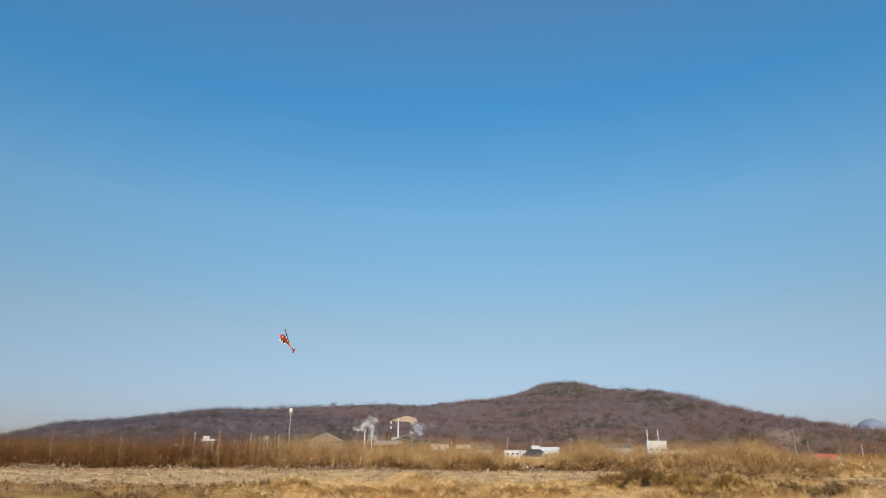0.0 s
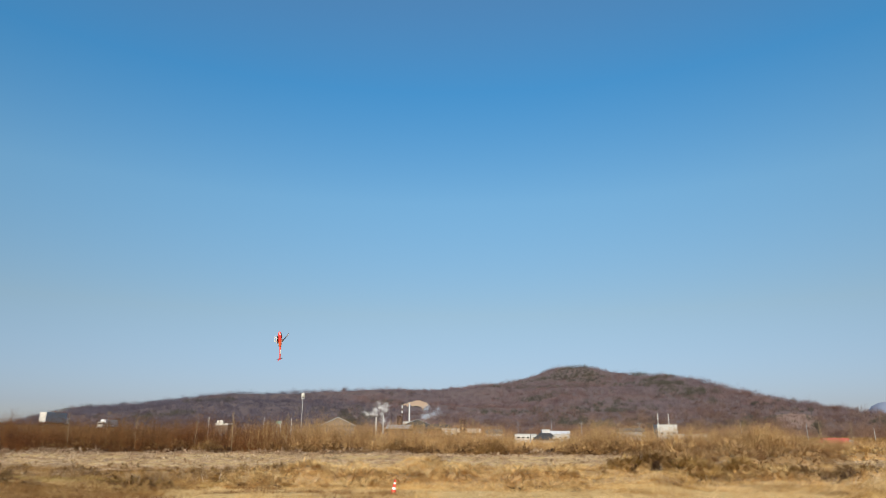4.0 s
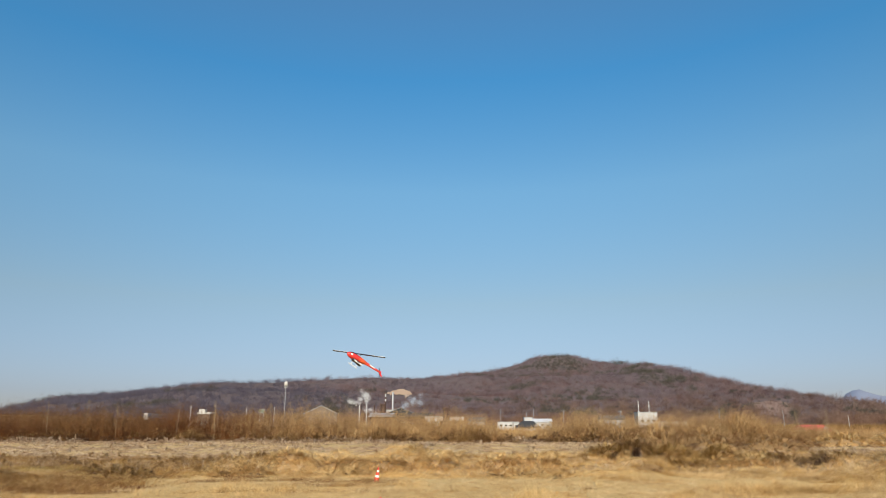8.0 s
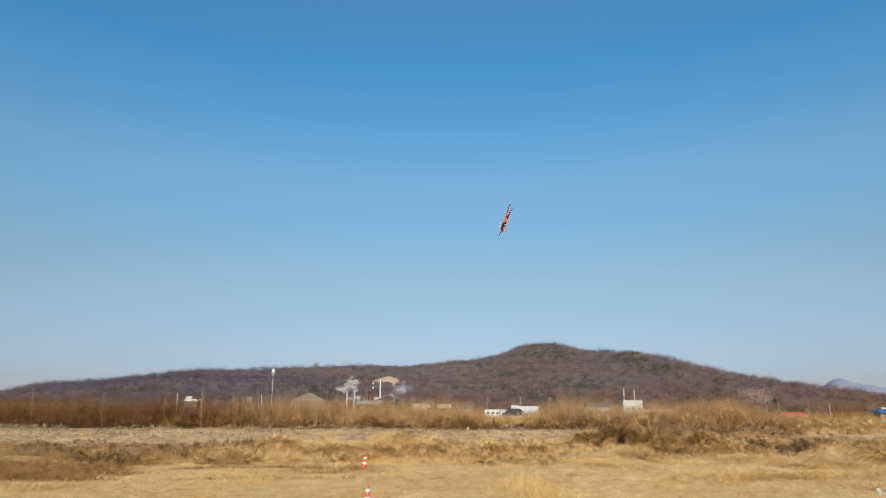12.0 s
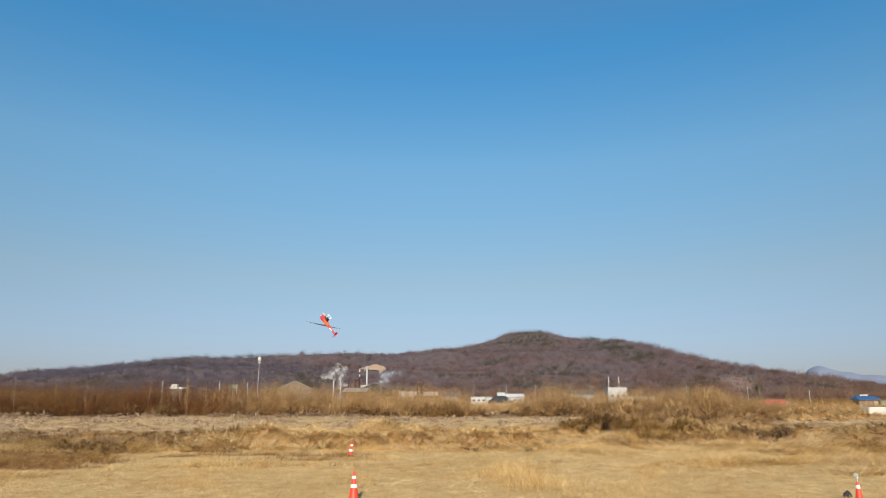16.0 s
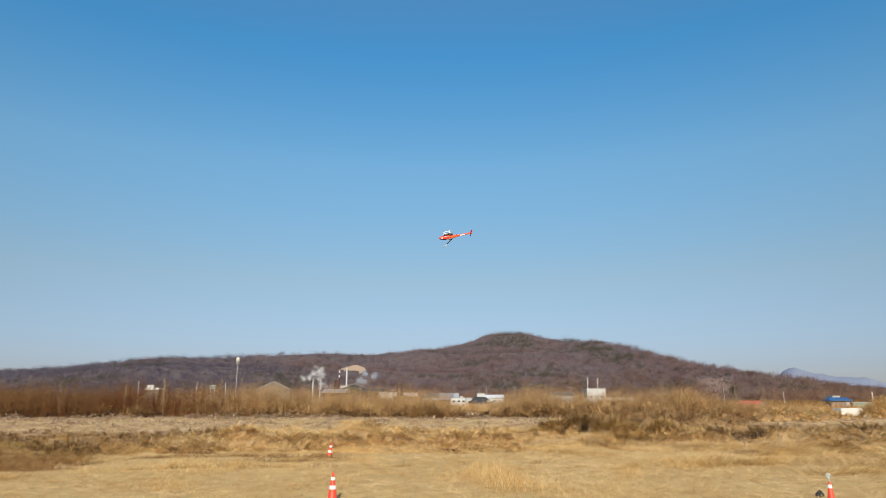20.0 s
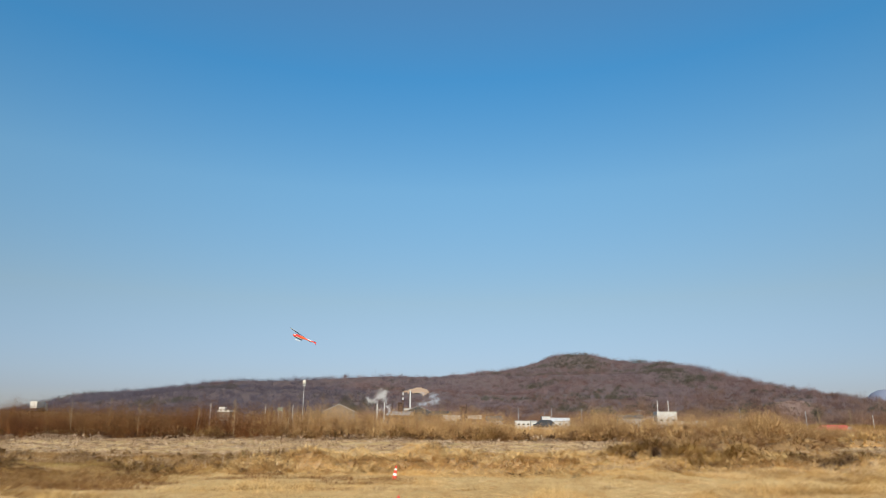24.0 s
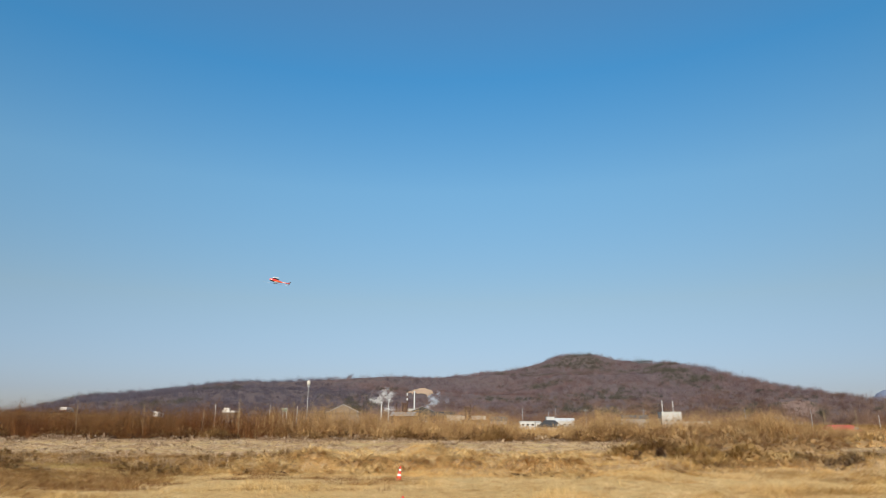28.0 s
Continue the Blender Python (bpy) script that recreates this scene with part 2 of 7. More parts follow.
def lathe(profile, n=20, axis="z"):
    """Surface of revolution from (radius, height) pairs, closed at both ends."""
    bm = bmesh.new()
    rings = []
    for r, h in profile:
        ring = []
        for i in range(n):
            a = 2 * math.pi * i / n
            p = (r * math.cos(a), r * math.sin(a), h) if axis == "z" else (r * math.cos(a), h, r * math.sin(a))
            ring.append(bm.verts.new(p))
        rings.append(ring)
    for a, b in zip(rings, rings[1:]):
        for i in range(n):
            bm.faces.new((a[i], a[(i + 1) % n], b[(i + 1) % n], b[i]))
    bm.faces.new(rings[0][::-1])
    bm.faces.new(rings[-1])
    bmesh.ops.recalc_face_normals(bm, faces=bm.faces[:])
    return bm


def tube(points, r, n=6, r2=None):
    """Tube along points, tapering from r to r2."""
    bm = bmesh.new()
    r2 = r if r2 is None else r2
    pts = [Vector(p) for p in points]
    rings = []
    for i, p in enumerate(pts):
        d = (pts[min(i + 1, len(pts) - 1)] - pts[max(i - 1, 0)]).normalized()
        a = d.orthogonal().normalized()
        b = d.cross(a)
        rr = r + (r2 - r) * i / max(1, len(pts) - 1)
        rings.append([bm.verts.new(p + rr * (math.cos(2 * math.pi * k / n) * a + math.sin(2 * math.pi * k / n) * b)) for k in range(n)])
    for u, v in zip(rings, rings[1:]):
        for k in range(n):
            bm.faces.new((u[k], u[(k + 1) % n], v[(k + 1) % n], v[k]))
    bm.faces.new(rings[0][::-1])
    bm.faces.new(rings[-1])
    bmesh.ops.recalc_face_normals(bm, faces=bm.faces[:])
    return bm


def blades(base, length, width, lean, heading, bend=0.5):
    """Curved blades of two steps: base (n,3); lean from upright in radians; heading round z."""
    n = len(base)
    length, width, lean, heading = [np.broadcast_to(np.asarray(v, float), (n,)) for v in (length, width, lean, heading)]
    hx, hy = np.cos(heading), np.sin(heading)
    def step(a, l):
        return np.stack([hx * np.sin(a) * l, hy * np.sin(a) * l, np.cos(a) * l], 1)
    mid = base + step(lean, length * 0.5)
    tip = mid + step(np.minimum(lean + bend, 1.75), length * 0.5)
    fa = rng.uniform(0, 2 * np.pi, n)
    side = np.stack([np.cos(fa), np.sin(fa), rng.uniform(-0.3, 0.3, n)], 1) * (width / 2)[:, None]
    v = np.stack([base - side, base + side, mid - side * 0.8, mid + side * 0.8, tip], 1).reshape(-1, 3)
    o = (np.arange(n) * 5)[:, None]
    f = np.concatenate([o + [0, 1, 3], o + [0, 3, 2], o + [2, 3, 4]])
    return v, f


def drape(base, length, width, lean, heading, bend, floor=None):
    """Long blades of two steps that arch over and hang down; floor(x, y) holds them above the ground."""
    n = len(base)
    length, width, lean, heading, bend = [np.broadcast_to(np.asarray(v, float), (n,)) for v in (length, width, lean, heading, bend)]
    hx, hy = np.cos(heading), np.sin(heading)
    pts = [base]
    for k, share in ((0, 0.45), (1.4, 0.55)):
        a = np.minimum(lean + bend * k, 2.7)
        q = pts[-1] + np.stack([hx * np.sin(a), hy * np.sin(a), np.cos(a)], 1) * (length * share)[:, None]
        if floor is not None:
            q[:, 2] = np.maximum(q[:, 2], floor(q[:, 0], q[:, 1]) + 0.012)
        pts.append(q)
    fa = heading + np.pi / 2 + rng.normal(0, 0.5, n)
    side = np.stack([np.cos(fa), np.sin(fa), rng.uniform(-0.3, 0.3, n)], 1) * (width / 2)[:, None]
    v = np.stack([pts[0] - side, pts[0] + side, pts[1] - side * 0.9, pts[1] + side * 0.9, pts[2]], 1).reshape(-1, 3)
    o = (np.arange(n) * 5)[:, None]
    f = np.concatenate([o + [0, 1, 3], o + [0, 3, 2], o + [2, 3, 4]])
    return v, f


def slivers(a, b, width):
    """Thin three-cornered stalks from a to b."""
    n = len(a)
    d = b - a
    s = np.cross(d, rng.normal(size=(n, 3)))
    s /= np.linalg.norm(s, axis=1, keepdims=True) + 1e-9
    s *= np.broadcast_to(width, (n,))[:, None] / 2
    v = np.stack([a - s, a + s, b], 1).reshape(-1, 3)
    return v, (np.arange(n) * 3)[:, None] + [0, 1, 2]


def joined(pieces):
    vs, fs, k = [], [], 0
    for v, f in pieces:
        vs.append(v)
        fs.append(f + k)
        k += len(v)
    return np.concatenate(vs), np.concatenate(fs)


def value_noise(x, y, scale, seed=0):
    """Smooth noise from -1 to 1 on arrays."""
    r = np.random.default_rng(seed)
    tab = r.uniform(-1, 1, (256, 256))
    u, v = np.asarray(x) / scale + 1000, np.asarray(y) / scale + 1000
    i, j = np.floor(u).astype(int), np.floor(v).astype(int)
    p, q = u - i, v - j
    p, q = p * p * (3 - 2 * p), q * q * (3 - 2 * q)
    g = lambda a, b: tab[a % 256, b % 256]
    return (g(i, j) * (1 - p) + g(i + 1, j) * p) * (1 - q) + (g(i, j + 1) * (1 - p) + g(i + 1, j + 1) * p) * q


# ---- ground ----
SINK = -1.8   # the valley floor beyond the thicket


def land(x, y):
    """Height of the field: flat mown strip, a low uneven bank, then level ground."""
    x, y = np.asarray(x, float), np.asarray(y, float)
    rough = value_noise(x, y, 1.3, 1) * 0.03 + value_noise(x, y, 4.0, 2) * 0.05
    edge = 20.5 + value_noise(x, y * 0, 7.0, 3) * 1.2 + 2.6 * np.exp(-((x - 8.5) / 3.8) ** 4)
    bank = 1 / (1 + np.exp(-np.clip((y - edge) / 0.9, -50, 50)))
    lumps = 0.16 + value_noise(x, y, 2.6, 4) * 0.40 + value_noise(x, y, 1.2, 5) * 0.26 + value_noise(x, y, 0.6, 6) * 0.17
    fade = np.exp(-np.maximum(0, y - 24.5) / np.where(x > 2, 5, 1.8))
    fall = np.clip((y - 64 + 18 / (1 + np.exp(-np.clip((x - 29) / 1.5, -50, 50)))) / 34, 0, 1)
    fall = SINK * fall * fall * (3 - 2 * fall)
    near = rough + bank * (0.06 + np.maximum(0, lumps) * fade * (0.45 + 0.60 / (1 + np.exp(-np.clip(x + 7, -50, 50))))) * np.clip((64 - y) / 10, 0, 1)
    return np.where(y > 100, SINK, near * np.clip((90 - y) / 30, 0, 1) + fall)


def hill_height(az, r):
    """Wooded hills by direction (degrees) and distance."""
    e = np.zeros_like(az)
    for c, h in SUMMITS:
        e = e + h * np.exp(-((az - c) / 2.3) ** 2)
    ridge = 950 + 450 * np.exp(-((az - 7) / 9) ** 2) - 250 * np.exp(-((az - 28) / 8) ** 2)
    foot = 430 + 0 * az
    s = np.clip((r - foot) / (ridge - foot), 0, 1)
    top = np.maximum(0, e / 1000 * ridge - 3.5 + 0.2 * np.clip(az, 0, 10) + 6.0 * np.exp(-((az + 11) / 11) ** 2))
    back = np.clip(1 - (r - ridge) / (ridge * 0.6), 0, 1)
    x, y = r * np.sin(np.radians(az)), r * np.cos(np.radians(az))
    gully = value_noise(x, y, 170, 11) * 0.20 + value_noise(x, y, 70, 12) * 0.06
    shape = (s ** 1.25) * (1 + gully * 4 * s * (1 - s))
    return (top - SINK) * np.where(r < ridge, shape, back ** 0.7) + SINK


SUMMITS = [(-48, 0.5), (-42, 1.5), (-39, 4.5), (-36, 14.5), (-33, 26.5), (-30, 27.5), (-27, 32.5), (-24, 39.8), (-21, 42.3),
           (-18, 40.3), (-15, 42.8), (-12, 43.8), (-9, 46.6), (-6, 45.4), (-3, 47.5), (0, 53.0), (3, 57.0), (6, 73.0), (9, 72.5),
           (12, 62.5), (15, 62.0), (18, 53.5), (21, 41.5), (24, 33.7), (27, 26.2), (30, 19.7), (33, 11.6), (36, 4.8), (39, 2.4)]


def make_ground():
    """One sheet from under the camera to the horizon, finer near the path."""
    ys = np.concatenate([-np.geomspace(4900, 64, 24), np.arange(-60, 8, 4), np.arange(8, 40, 0.22), np.arange(40, 70, 1.0), np.geomspace(70, 4900, 40)])
    us = np.concatenate([np.linspace(-3.2, -0.95, 12), np.linspace(-0.9, 0.9, 260), np.linspace(0.95, 3.2, 12)])
    yy, uu = np.meshgrid(ys, us, indexing="ij")
    xx = uu * np.maximum(yy, 12)
    far = yy < 8
    xx = np.where(far, uu * np.maximum(40, np.abs(yy)), xx)
    zz = land(xx, yy)
    v = np.stack([xx, yy, zz], -1).reshape(-1, 3)
    h, w = yy.shape
    i = (np.arange(h - 1)[:, None] * w + np.arange(w - 1)).ravel()
    f = np.stack([i, i + 1, i + w + 1, i + w], 1)
    tagged(new("ground", mesh_of("ground", v, f, GROUND, True)), "flat dry field of straw-coloured dead grass", "field", kind="structure")


make_ground()


def make_hills():
    az, r = np.linspace(-75, 75, 301), np.linspace(425, 2300, 120)
    rr, aa = np.meshgrid(r, az, indexing="ij")
    zz = hill_height(aa, rr) - 0.3
    v = np.stack([rr * np.sin(np.radians(aa)), rr * np.cos(np.radians(aa)), zz], -1).reshape(-1, 3)
    h, w = rr.shape
    i = (np.arange(h - 1)[:, None] * w + np.arange(w - 1)).ravel()
    f = np.stack([i, i + 1, i + w + 1, i + w], 1)
    tagged(new("hill", mesh_of("hill", v, f, HILLSOIL, True)), "low wooded hill range covered with brown leaf litter", "hill", kind="structure")


make_hills()


# ---- plants ----
def stuff(name, pieces, mat, label, category):
    v, f = joined(pieces)
    return tagged(new(name, mesh_of(name, v, f, mat)), label, category, kind="stuff")


def scatter(n, y0, y1, u=0.86, power=1.0):
    y = y0 + (y1 - y0) * rng.uniform(0, 1, n) ** power
    x = rng.uniform(-u, u, n) * y
    return x, y


def on_land(x, y, dz=0.0):
    return np.stack([x, y, land(x, y) + dz], 1)


def make_mown():
    """Short mown straw in fine tufts with bare gaps, nearest the camera."""
    x, y = scatter(330000, 10.2, 21.5)
    knot = value_noise(x, y, 0.16, 21) * 0.55 + value_noise(x, y, 0.45, 22) * 0.45 + value_noise(x, y, 1.9, 24) * 0.25
    keep = knot + rng.normal(0, 0.3, len(x)) > -0.42
    x, y, knot = x[keep], y[keep], np.clip(knot[keep] + 0.25, 0, 1)
    n = len(x)
    a, ln = rng.uniform(0, 6.3, n), rng.uniform(0.02, 0.075, n)
    p = on_land(x, y, 0.004)
    p[:, 2] += knot * rng.uniform(0, 0.06, n)
    up = rng.uniform(0.0, 1.5, n) * (0.25 + knot)
    fine = slivers(p, p + np.stack([np.cos(a) * ln, np.sin(a) * ln, up * ln], 1), rng.uniform(0.003, 0.008, n))
    x, y = scatter(22000, 10.2, 21.5)
    n = len(x)
    tall = np.clip(value_noise(x, y, 2.2, 23) * 0.5 + 0.5, 0, 1)
    stub = blades(on_land(x, y), rng.uniform(0.02, 0.05, n) + 0.05 * tall ** 2, 0.005, rng.uniform(0.1, 1.1, n), rng.uniform(0, 6.3, n))
    weeds = []
    for _ in range(900):
        cx, cy = [float(c[0]) for c in scatter(1, 10.6, 19.5, 0.8)]
        if float(value_noise(np.array([cx]), np.array([cy]), 1.7, 25)[0]) + rng.normal(0, 0.2) > 0.05:
            weeds.append(mop(cx, cy, rng.uniform(0.03, 0.10), rng.uniform(0.02, 0.06), 0.03, 18, 0.07, 0.006))
    stuff("low_weeds", weeds, BROWN, "small brown weeds scattered over the mown strip", "weeds")
    stuff("mown_grass", [fine, stub], STRAW, "short straw-coloured mown dead grass", "grass")


def tuft_of(u, v):
    return np.clip(value_noise(u, v, 1.4, 43) + 0.2, 0, 1)


def mop(cx, cy, rx, ry, h, n, reach, width=0.007, comb=None):
    """Heap of long grass that arches out of a crown and lies down round it."""
    a, d = rng.uniform(0, 2 * np.pi, n), rng.uniform(0, 1, n) ** 0.6
    base = on_land(cx + rx * d * np.cos(a), cy + ry * d * np.sin(a), -0.02)
    base[:, 2] += h * (1 - d ** 2) * rng.uniform(0.35, 1.0, n)
    head = (a if comb is None else comb + 0 * a) + rng.normal(0, 0.5, n)
    lean = np.clip(0.65 + 0.65 * d + rng.normal(0, 0.3, n), 0.05, 1.7)
    return blades(base, reach * rng.uniform(0.4, 1.15, n), width * rng.uniform(0.6, 1.3, n), lean, head, rng.uniform(0.3, 0.9, n))


def locks(cx, cy, rx, ry, h, n, reach, width=0.009, strands=14, comb=None):
    """Heap of long dead grass in locks that spring from its crown and hang over its sides."""
    nl = max(3, n // strands)
    a, d = rng.uniform(0, 2 * np.pi, nl), rng.uniform(0, 1, nl) ** 0.55
    px, py = cx + rx * d * np.cos(a), cy + ry * d * np.sin(a)
    pz = h * (1 - d ** 2) * rng.uniform(0.55, 1.0, nl)
    head = (a if comb is None else comb + 0.35 * np.sin(a)) + rng.normal(0, 0.55, nl)
    lean, ln, bd = 0.75 + 0.75 * d + rng.normal(0, 0.22, nl), reach * rng.uniform(0.5, 1.25, nl), rng.uniform(0.3, 0.8, nl)
    k = np.repeat(np.arange(nl), strands)
    m = len(k)
    x, y = px[k] + rng.normal(0, 0.05 * reach + 0.012, m), py[k] + rng.normal(0, 0.05 * reach + 0.012, m)
    base = on_land(x, y, -0.02)
    base[:, 2] += pz[k] * rng.uniform(0.85, 1.05, m)
    return drape(base, ln[k] * rng.uniform(0.6, 1.2, m), width * rng.uniform(0.6, 1.4, m), lean[k] + rng.normal(0, 0.14, m), head[k] + rng.normal(0, 0.16, m), bd[k] + rng.normal(0, 0.1, m), land)


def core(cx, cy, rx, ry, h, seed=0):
    """Uneven dome in a heap, about its own foot, darkened for shade between locks."""
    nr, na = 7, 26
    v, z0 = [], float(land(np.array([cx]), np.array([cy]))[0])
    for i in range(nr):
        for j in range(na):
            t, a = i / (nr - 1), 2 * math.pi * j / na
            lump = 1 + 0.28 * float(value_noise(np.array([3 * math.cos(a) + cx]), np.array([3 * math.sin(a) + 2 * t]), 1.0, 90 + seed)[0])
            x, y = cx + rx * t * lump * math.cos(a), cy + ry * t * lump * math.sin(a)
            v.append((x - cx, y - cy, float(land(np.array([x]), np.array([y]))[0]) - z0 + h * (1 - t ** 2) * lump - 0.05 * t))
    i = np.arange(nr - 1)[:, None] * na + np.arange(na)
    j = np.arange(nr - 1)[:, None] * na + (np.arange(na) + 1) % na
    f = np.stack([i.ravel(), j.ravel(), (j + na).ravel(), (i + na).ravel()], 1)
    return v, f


def make_gap_litter(name, y0, y1, step, front, back, label):
    """Ragged-edged litter sheet between the standing dead plants, its colour darkened for gap shade."""
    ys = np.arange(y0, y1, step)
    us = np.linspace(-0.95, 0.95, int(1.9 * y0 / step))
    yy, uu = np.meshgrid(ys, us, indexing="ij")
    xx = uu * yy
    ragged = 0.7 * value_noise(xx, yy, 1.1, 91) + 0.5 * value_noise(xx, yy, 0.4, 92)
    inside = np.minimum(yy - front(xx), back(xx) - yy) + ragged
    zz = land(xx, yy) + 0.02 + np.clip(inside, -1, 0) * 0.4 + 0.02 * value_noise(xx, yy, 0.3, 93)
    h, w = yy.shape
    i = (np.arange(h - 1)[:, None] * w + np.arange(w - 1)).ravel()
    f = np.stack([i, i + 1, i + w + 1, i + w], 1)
    tagged(new(name, mesh_of(name, np.stack([xx, yy, zz], -1).reshape(-1, 3), f, GAPLITTER, True)), label, "litter", kind="stuff")


def bank_tone(x, y):
    """0 golden, 0.5 withered, 1 brown, over the bank."""
    t = 0.30 - 0.55 * np.exp(-((x + 1.0) / 5.5) ** 2) + 0.75 * value_noise(x * 0.7, y, 1.3, 34) + 0.45 * value_noise(x, y, 0.5, 35)
    t = t + 0.22 / (1 + np.exp(x + 5)) + 0.60 / (1 + np.exp((x + 8.0) * 1.0)) - 0.35 * np.exp(-((x - 10) / 3.0) ** 2 - ((y - 23.0) / 1.6) ** 2)
    t = t + 0.35 * np.clip((x - 12) / 5, 0, 1) + 0.45 * np.clip((-x - 7.5) / 4, 0, 1) + 0.45 * np.exp(-((x - 6.8) / 2.0) ** 2 - ((y - 25.4) / 1.1) ** 2) + 0.45 * np.exp(-((y - 27 - 0.12 * (x - 10)) / 0.9) ** 2) * (x > 8)
    return t


TONES = (("golden_grass", TUSSOCK, "golden-brown dead grass matted over a low bank", -9, 0.5), ("withered_grass", DULL, "dull withered grass matted over a low bank", 0.5, 0.95),
         ("brown_weeds", BROWN, "matted brown dead weeds on a low bank", 0.95, 9))


def on_ledge(x, y):
    """Inside the smooth turf ledge cut into the bank."""
    return ((x + 13.8) / 2.4) ** 2 + ((y - 21.6) / 1.0) ** 2 < 1 + 0.3 * value_noise(x, y, 0.6, 84)


def make_tussocks():
    """Matted dead grass over the lumps of the bank, with tussocks out of it."""
    make_gap_litter("bank_gap_litter", 19.0, 33.0, 0.14, lambda x: 21.0 + 1.1 * value_noise(x, 0 * x, 3.0, 32) + 1.2 * np.exp(-((x - 8.5) / 3.8) ** 4), lambda x: 27.4 + 4.0 / (1 + np.exp(-(x - 2))), "litter under the matted grass of the bank, darkened for shade in its gaps")
    x, y = scatter(250000, 19.6, 32.5, 0.84, 1.3)
    front = 20.6 + 1.1 * value_noise(x, 0 * x, 3.0, 32) - 0.7 * (np.abs(x) < 4) + 0.8 * np.exp(-((x - 8.5) / 3.8) ** 4) + rng.normal(0, 0.4, len(x))
    back = 28.3 + 0.8 * value_noise(x, 0 * x, 2.5, 37) + 3.5 / (1 + np.exp(-(x - 2))) + rng.normal(0, 0.5, len(x))
    k = (y > front) & (y < back) & ~on_ledge(x, y)
    low = np.clip((y[k] - front[k]) / 2.2, 0.3, 1)
    x, y = x[k], y[k]
    n = len(x)
    flow = value_noise(x, y, 1.1, 33) * 4 + value_noise(x, y, 0.4, 36) * 2 + rng.normal(0, 0.6, n)
    ln, up = rng.uniform(0.07, 0.25, n) * low, rng.uniform(0.05, 1.15, n)
    p = on_land(x, y, 0.0)
    p[:, 2] += rng.uniform(0, 0.06, n)
    q = p + np.stack([np.cos(flow) * ln, np.sin(flow) * ln, up * ln], 1)
    wide, tone = rng.uniform(0.006, 0.013, n), bank_tone(x, y) + rng.normal(0, 0.12, n)
    heaps, k, shade_tufts = {t[0]: [] for t in TONES}, 0, []
    while k < 330:
        cx, cy = [float(c[0]) for c in scatter(1, 20.0, 28.5, 0.82, 1.3)]
        lump = float(value_noise(np.array([cx]), np.array([cy]), 1.8, 31)[0])
        if lump + rng.normal(0, 0.25) < 0.0 or (4 < cx < 13 and cy < 23.4) or on_ledge(np.array([cx]), np.array([cy + 0.3]))[0]:
            continue
        k += 1
        size = rng.uniform(0.5, 1.0) + 0.3 * lump
        th = float(bank_tone(np.array([cx]), np.array([cy]))[0]) + rng.normal(0, 0.15)
        name = [t[0] for t in TONES if t[3] <= th < t[4]][0]
        # a dark tuft before the heap stands for the shade under it
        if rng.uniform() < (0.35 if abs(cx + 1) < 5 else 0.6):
            shade_tufts.append(locks(cx + rng.normal(0, 0.25), cy - 0.30 * size, rng.uniform(0.08, 0.24), 0.07, rng.uniform(0.10, 0.24), 70, 0.10, 0.012, 7))
        heaps[name].append(locks(cx, cy, 0.42 * size, 0.30 * size, 0.30 * size, 300, 0.26 * size + 0.08, 0.007, comb=rng.uniform(3.4, 6.0) if rng.uniform() < 0.5 else None))
    for name, mat_, label, t0, t1 in TONES:
        m = (tone >= t0) & (tone < t1)
        stuff(name, [slivers(p[m], q[m], wide[m])] + heaps[name], mat_, label, "grass")
    x, y = scatter(5000, 20.8, 29, 0.84, 1.3)
    n = len(x)
    long_straw = blades(on_land(x, y, 0.05), rng.uniform(0.25, 0.75, n), 0.008, rng.uniform(0.1, 1.3, n), rng.uniform(0, 6.3, n), rng.uniform(0.4, 1.3, n))
    stuff("loose_straw", [long_straw], PALE, "loose pale straws arching over the matted bank", "grass")
    x, y = rng.uniform(-16.6, -11.0, 16000), rng.uniform(20.3, 22.9, 16000)
    k = on_ledge(x, y)
    stuff("turf_ledge", [blades(on_land(x[k], y[k], 0.03), rng.uniform(0.03, 0.09, k.sum()), 0.010, rng.uniform(0.1, 1.2, k.sum()), rng.uniform(0, 6.3, k.sum()))], OLIVE, "smooth olive-yellow turf on a ledge of the bank", "grass")
    # flowing long grass spread over the mown strip's far end
    x, y = scatter(150000, 14.3, 22.5, 0.8, 0.8)
    wave = value_noise(x * 0.5, y * 1.3, 1.2, 38) + 0.5 * value_noise(x, y, 0.5, 39) + rng.normal(0, 0.2, len(x))
    streak = 1.3 * np.exp(-((x + 5.8) / 2.4) ** 4 - ((y - 16.3 - 0.10 * (x + 5.8)) / 0.40) ** 2) + 1.3 * np.exp(-((x + 11.6) / 2.4) ** 2 - ((y - 17.6) / 0.9) ** 2) + 0.6 * np.exp(-((x - 3.2) / 1.6) ** 2 - ((y - 18.6) / 0.6) ** 2)
    k = (wave + streak > 0.9 - 1.1 / (1 + np.exp(-(x - 7.5) * 0.9)) - 0.9 / (1 + np.exp((x + 9) * 1.2)) - 0.12 * np.clip(y - 17, 0, 5)) & (np.hypot(x + 2.65, y - 18.5) > 0.5)
    x, y, streak = x[k], y[k], streak[k]
    n = len(x)
    flow, ln = value_noise(x, y, 1.4, 40) * 3 + rng.normal(0, 0.5, n), rng.uniform(0.08, 0.30, n)
    p = on_land(x, y, 0.0)
    q = p + np.stack([np.cos(flow) * ln, np.sin(flow) * ln, rng.uniform(0.1, 0.9, n) * ln], 1)
    wide, tone = rng.uniform(0.005, 0.011, n), bank_tone(x, y) + rng.normal(0, 0.2, n) + streak
    gold, dark = tone < 0.45, tone > 1.0
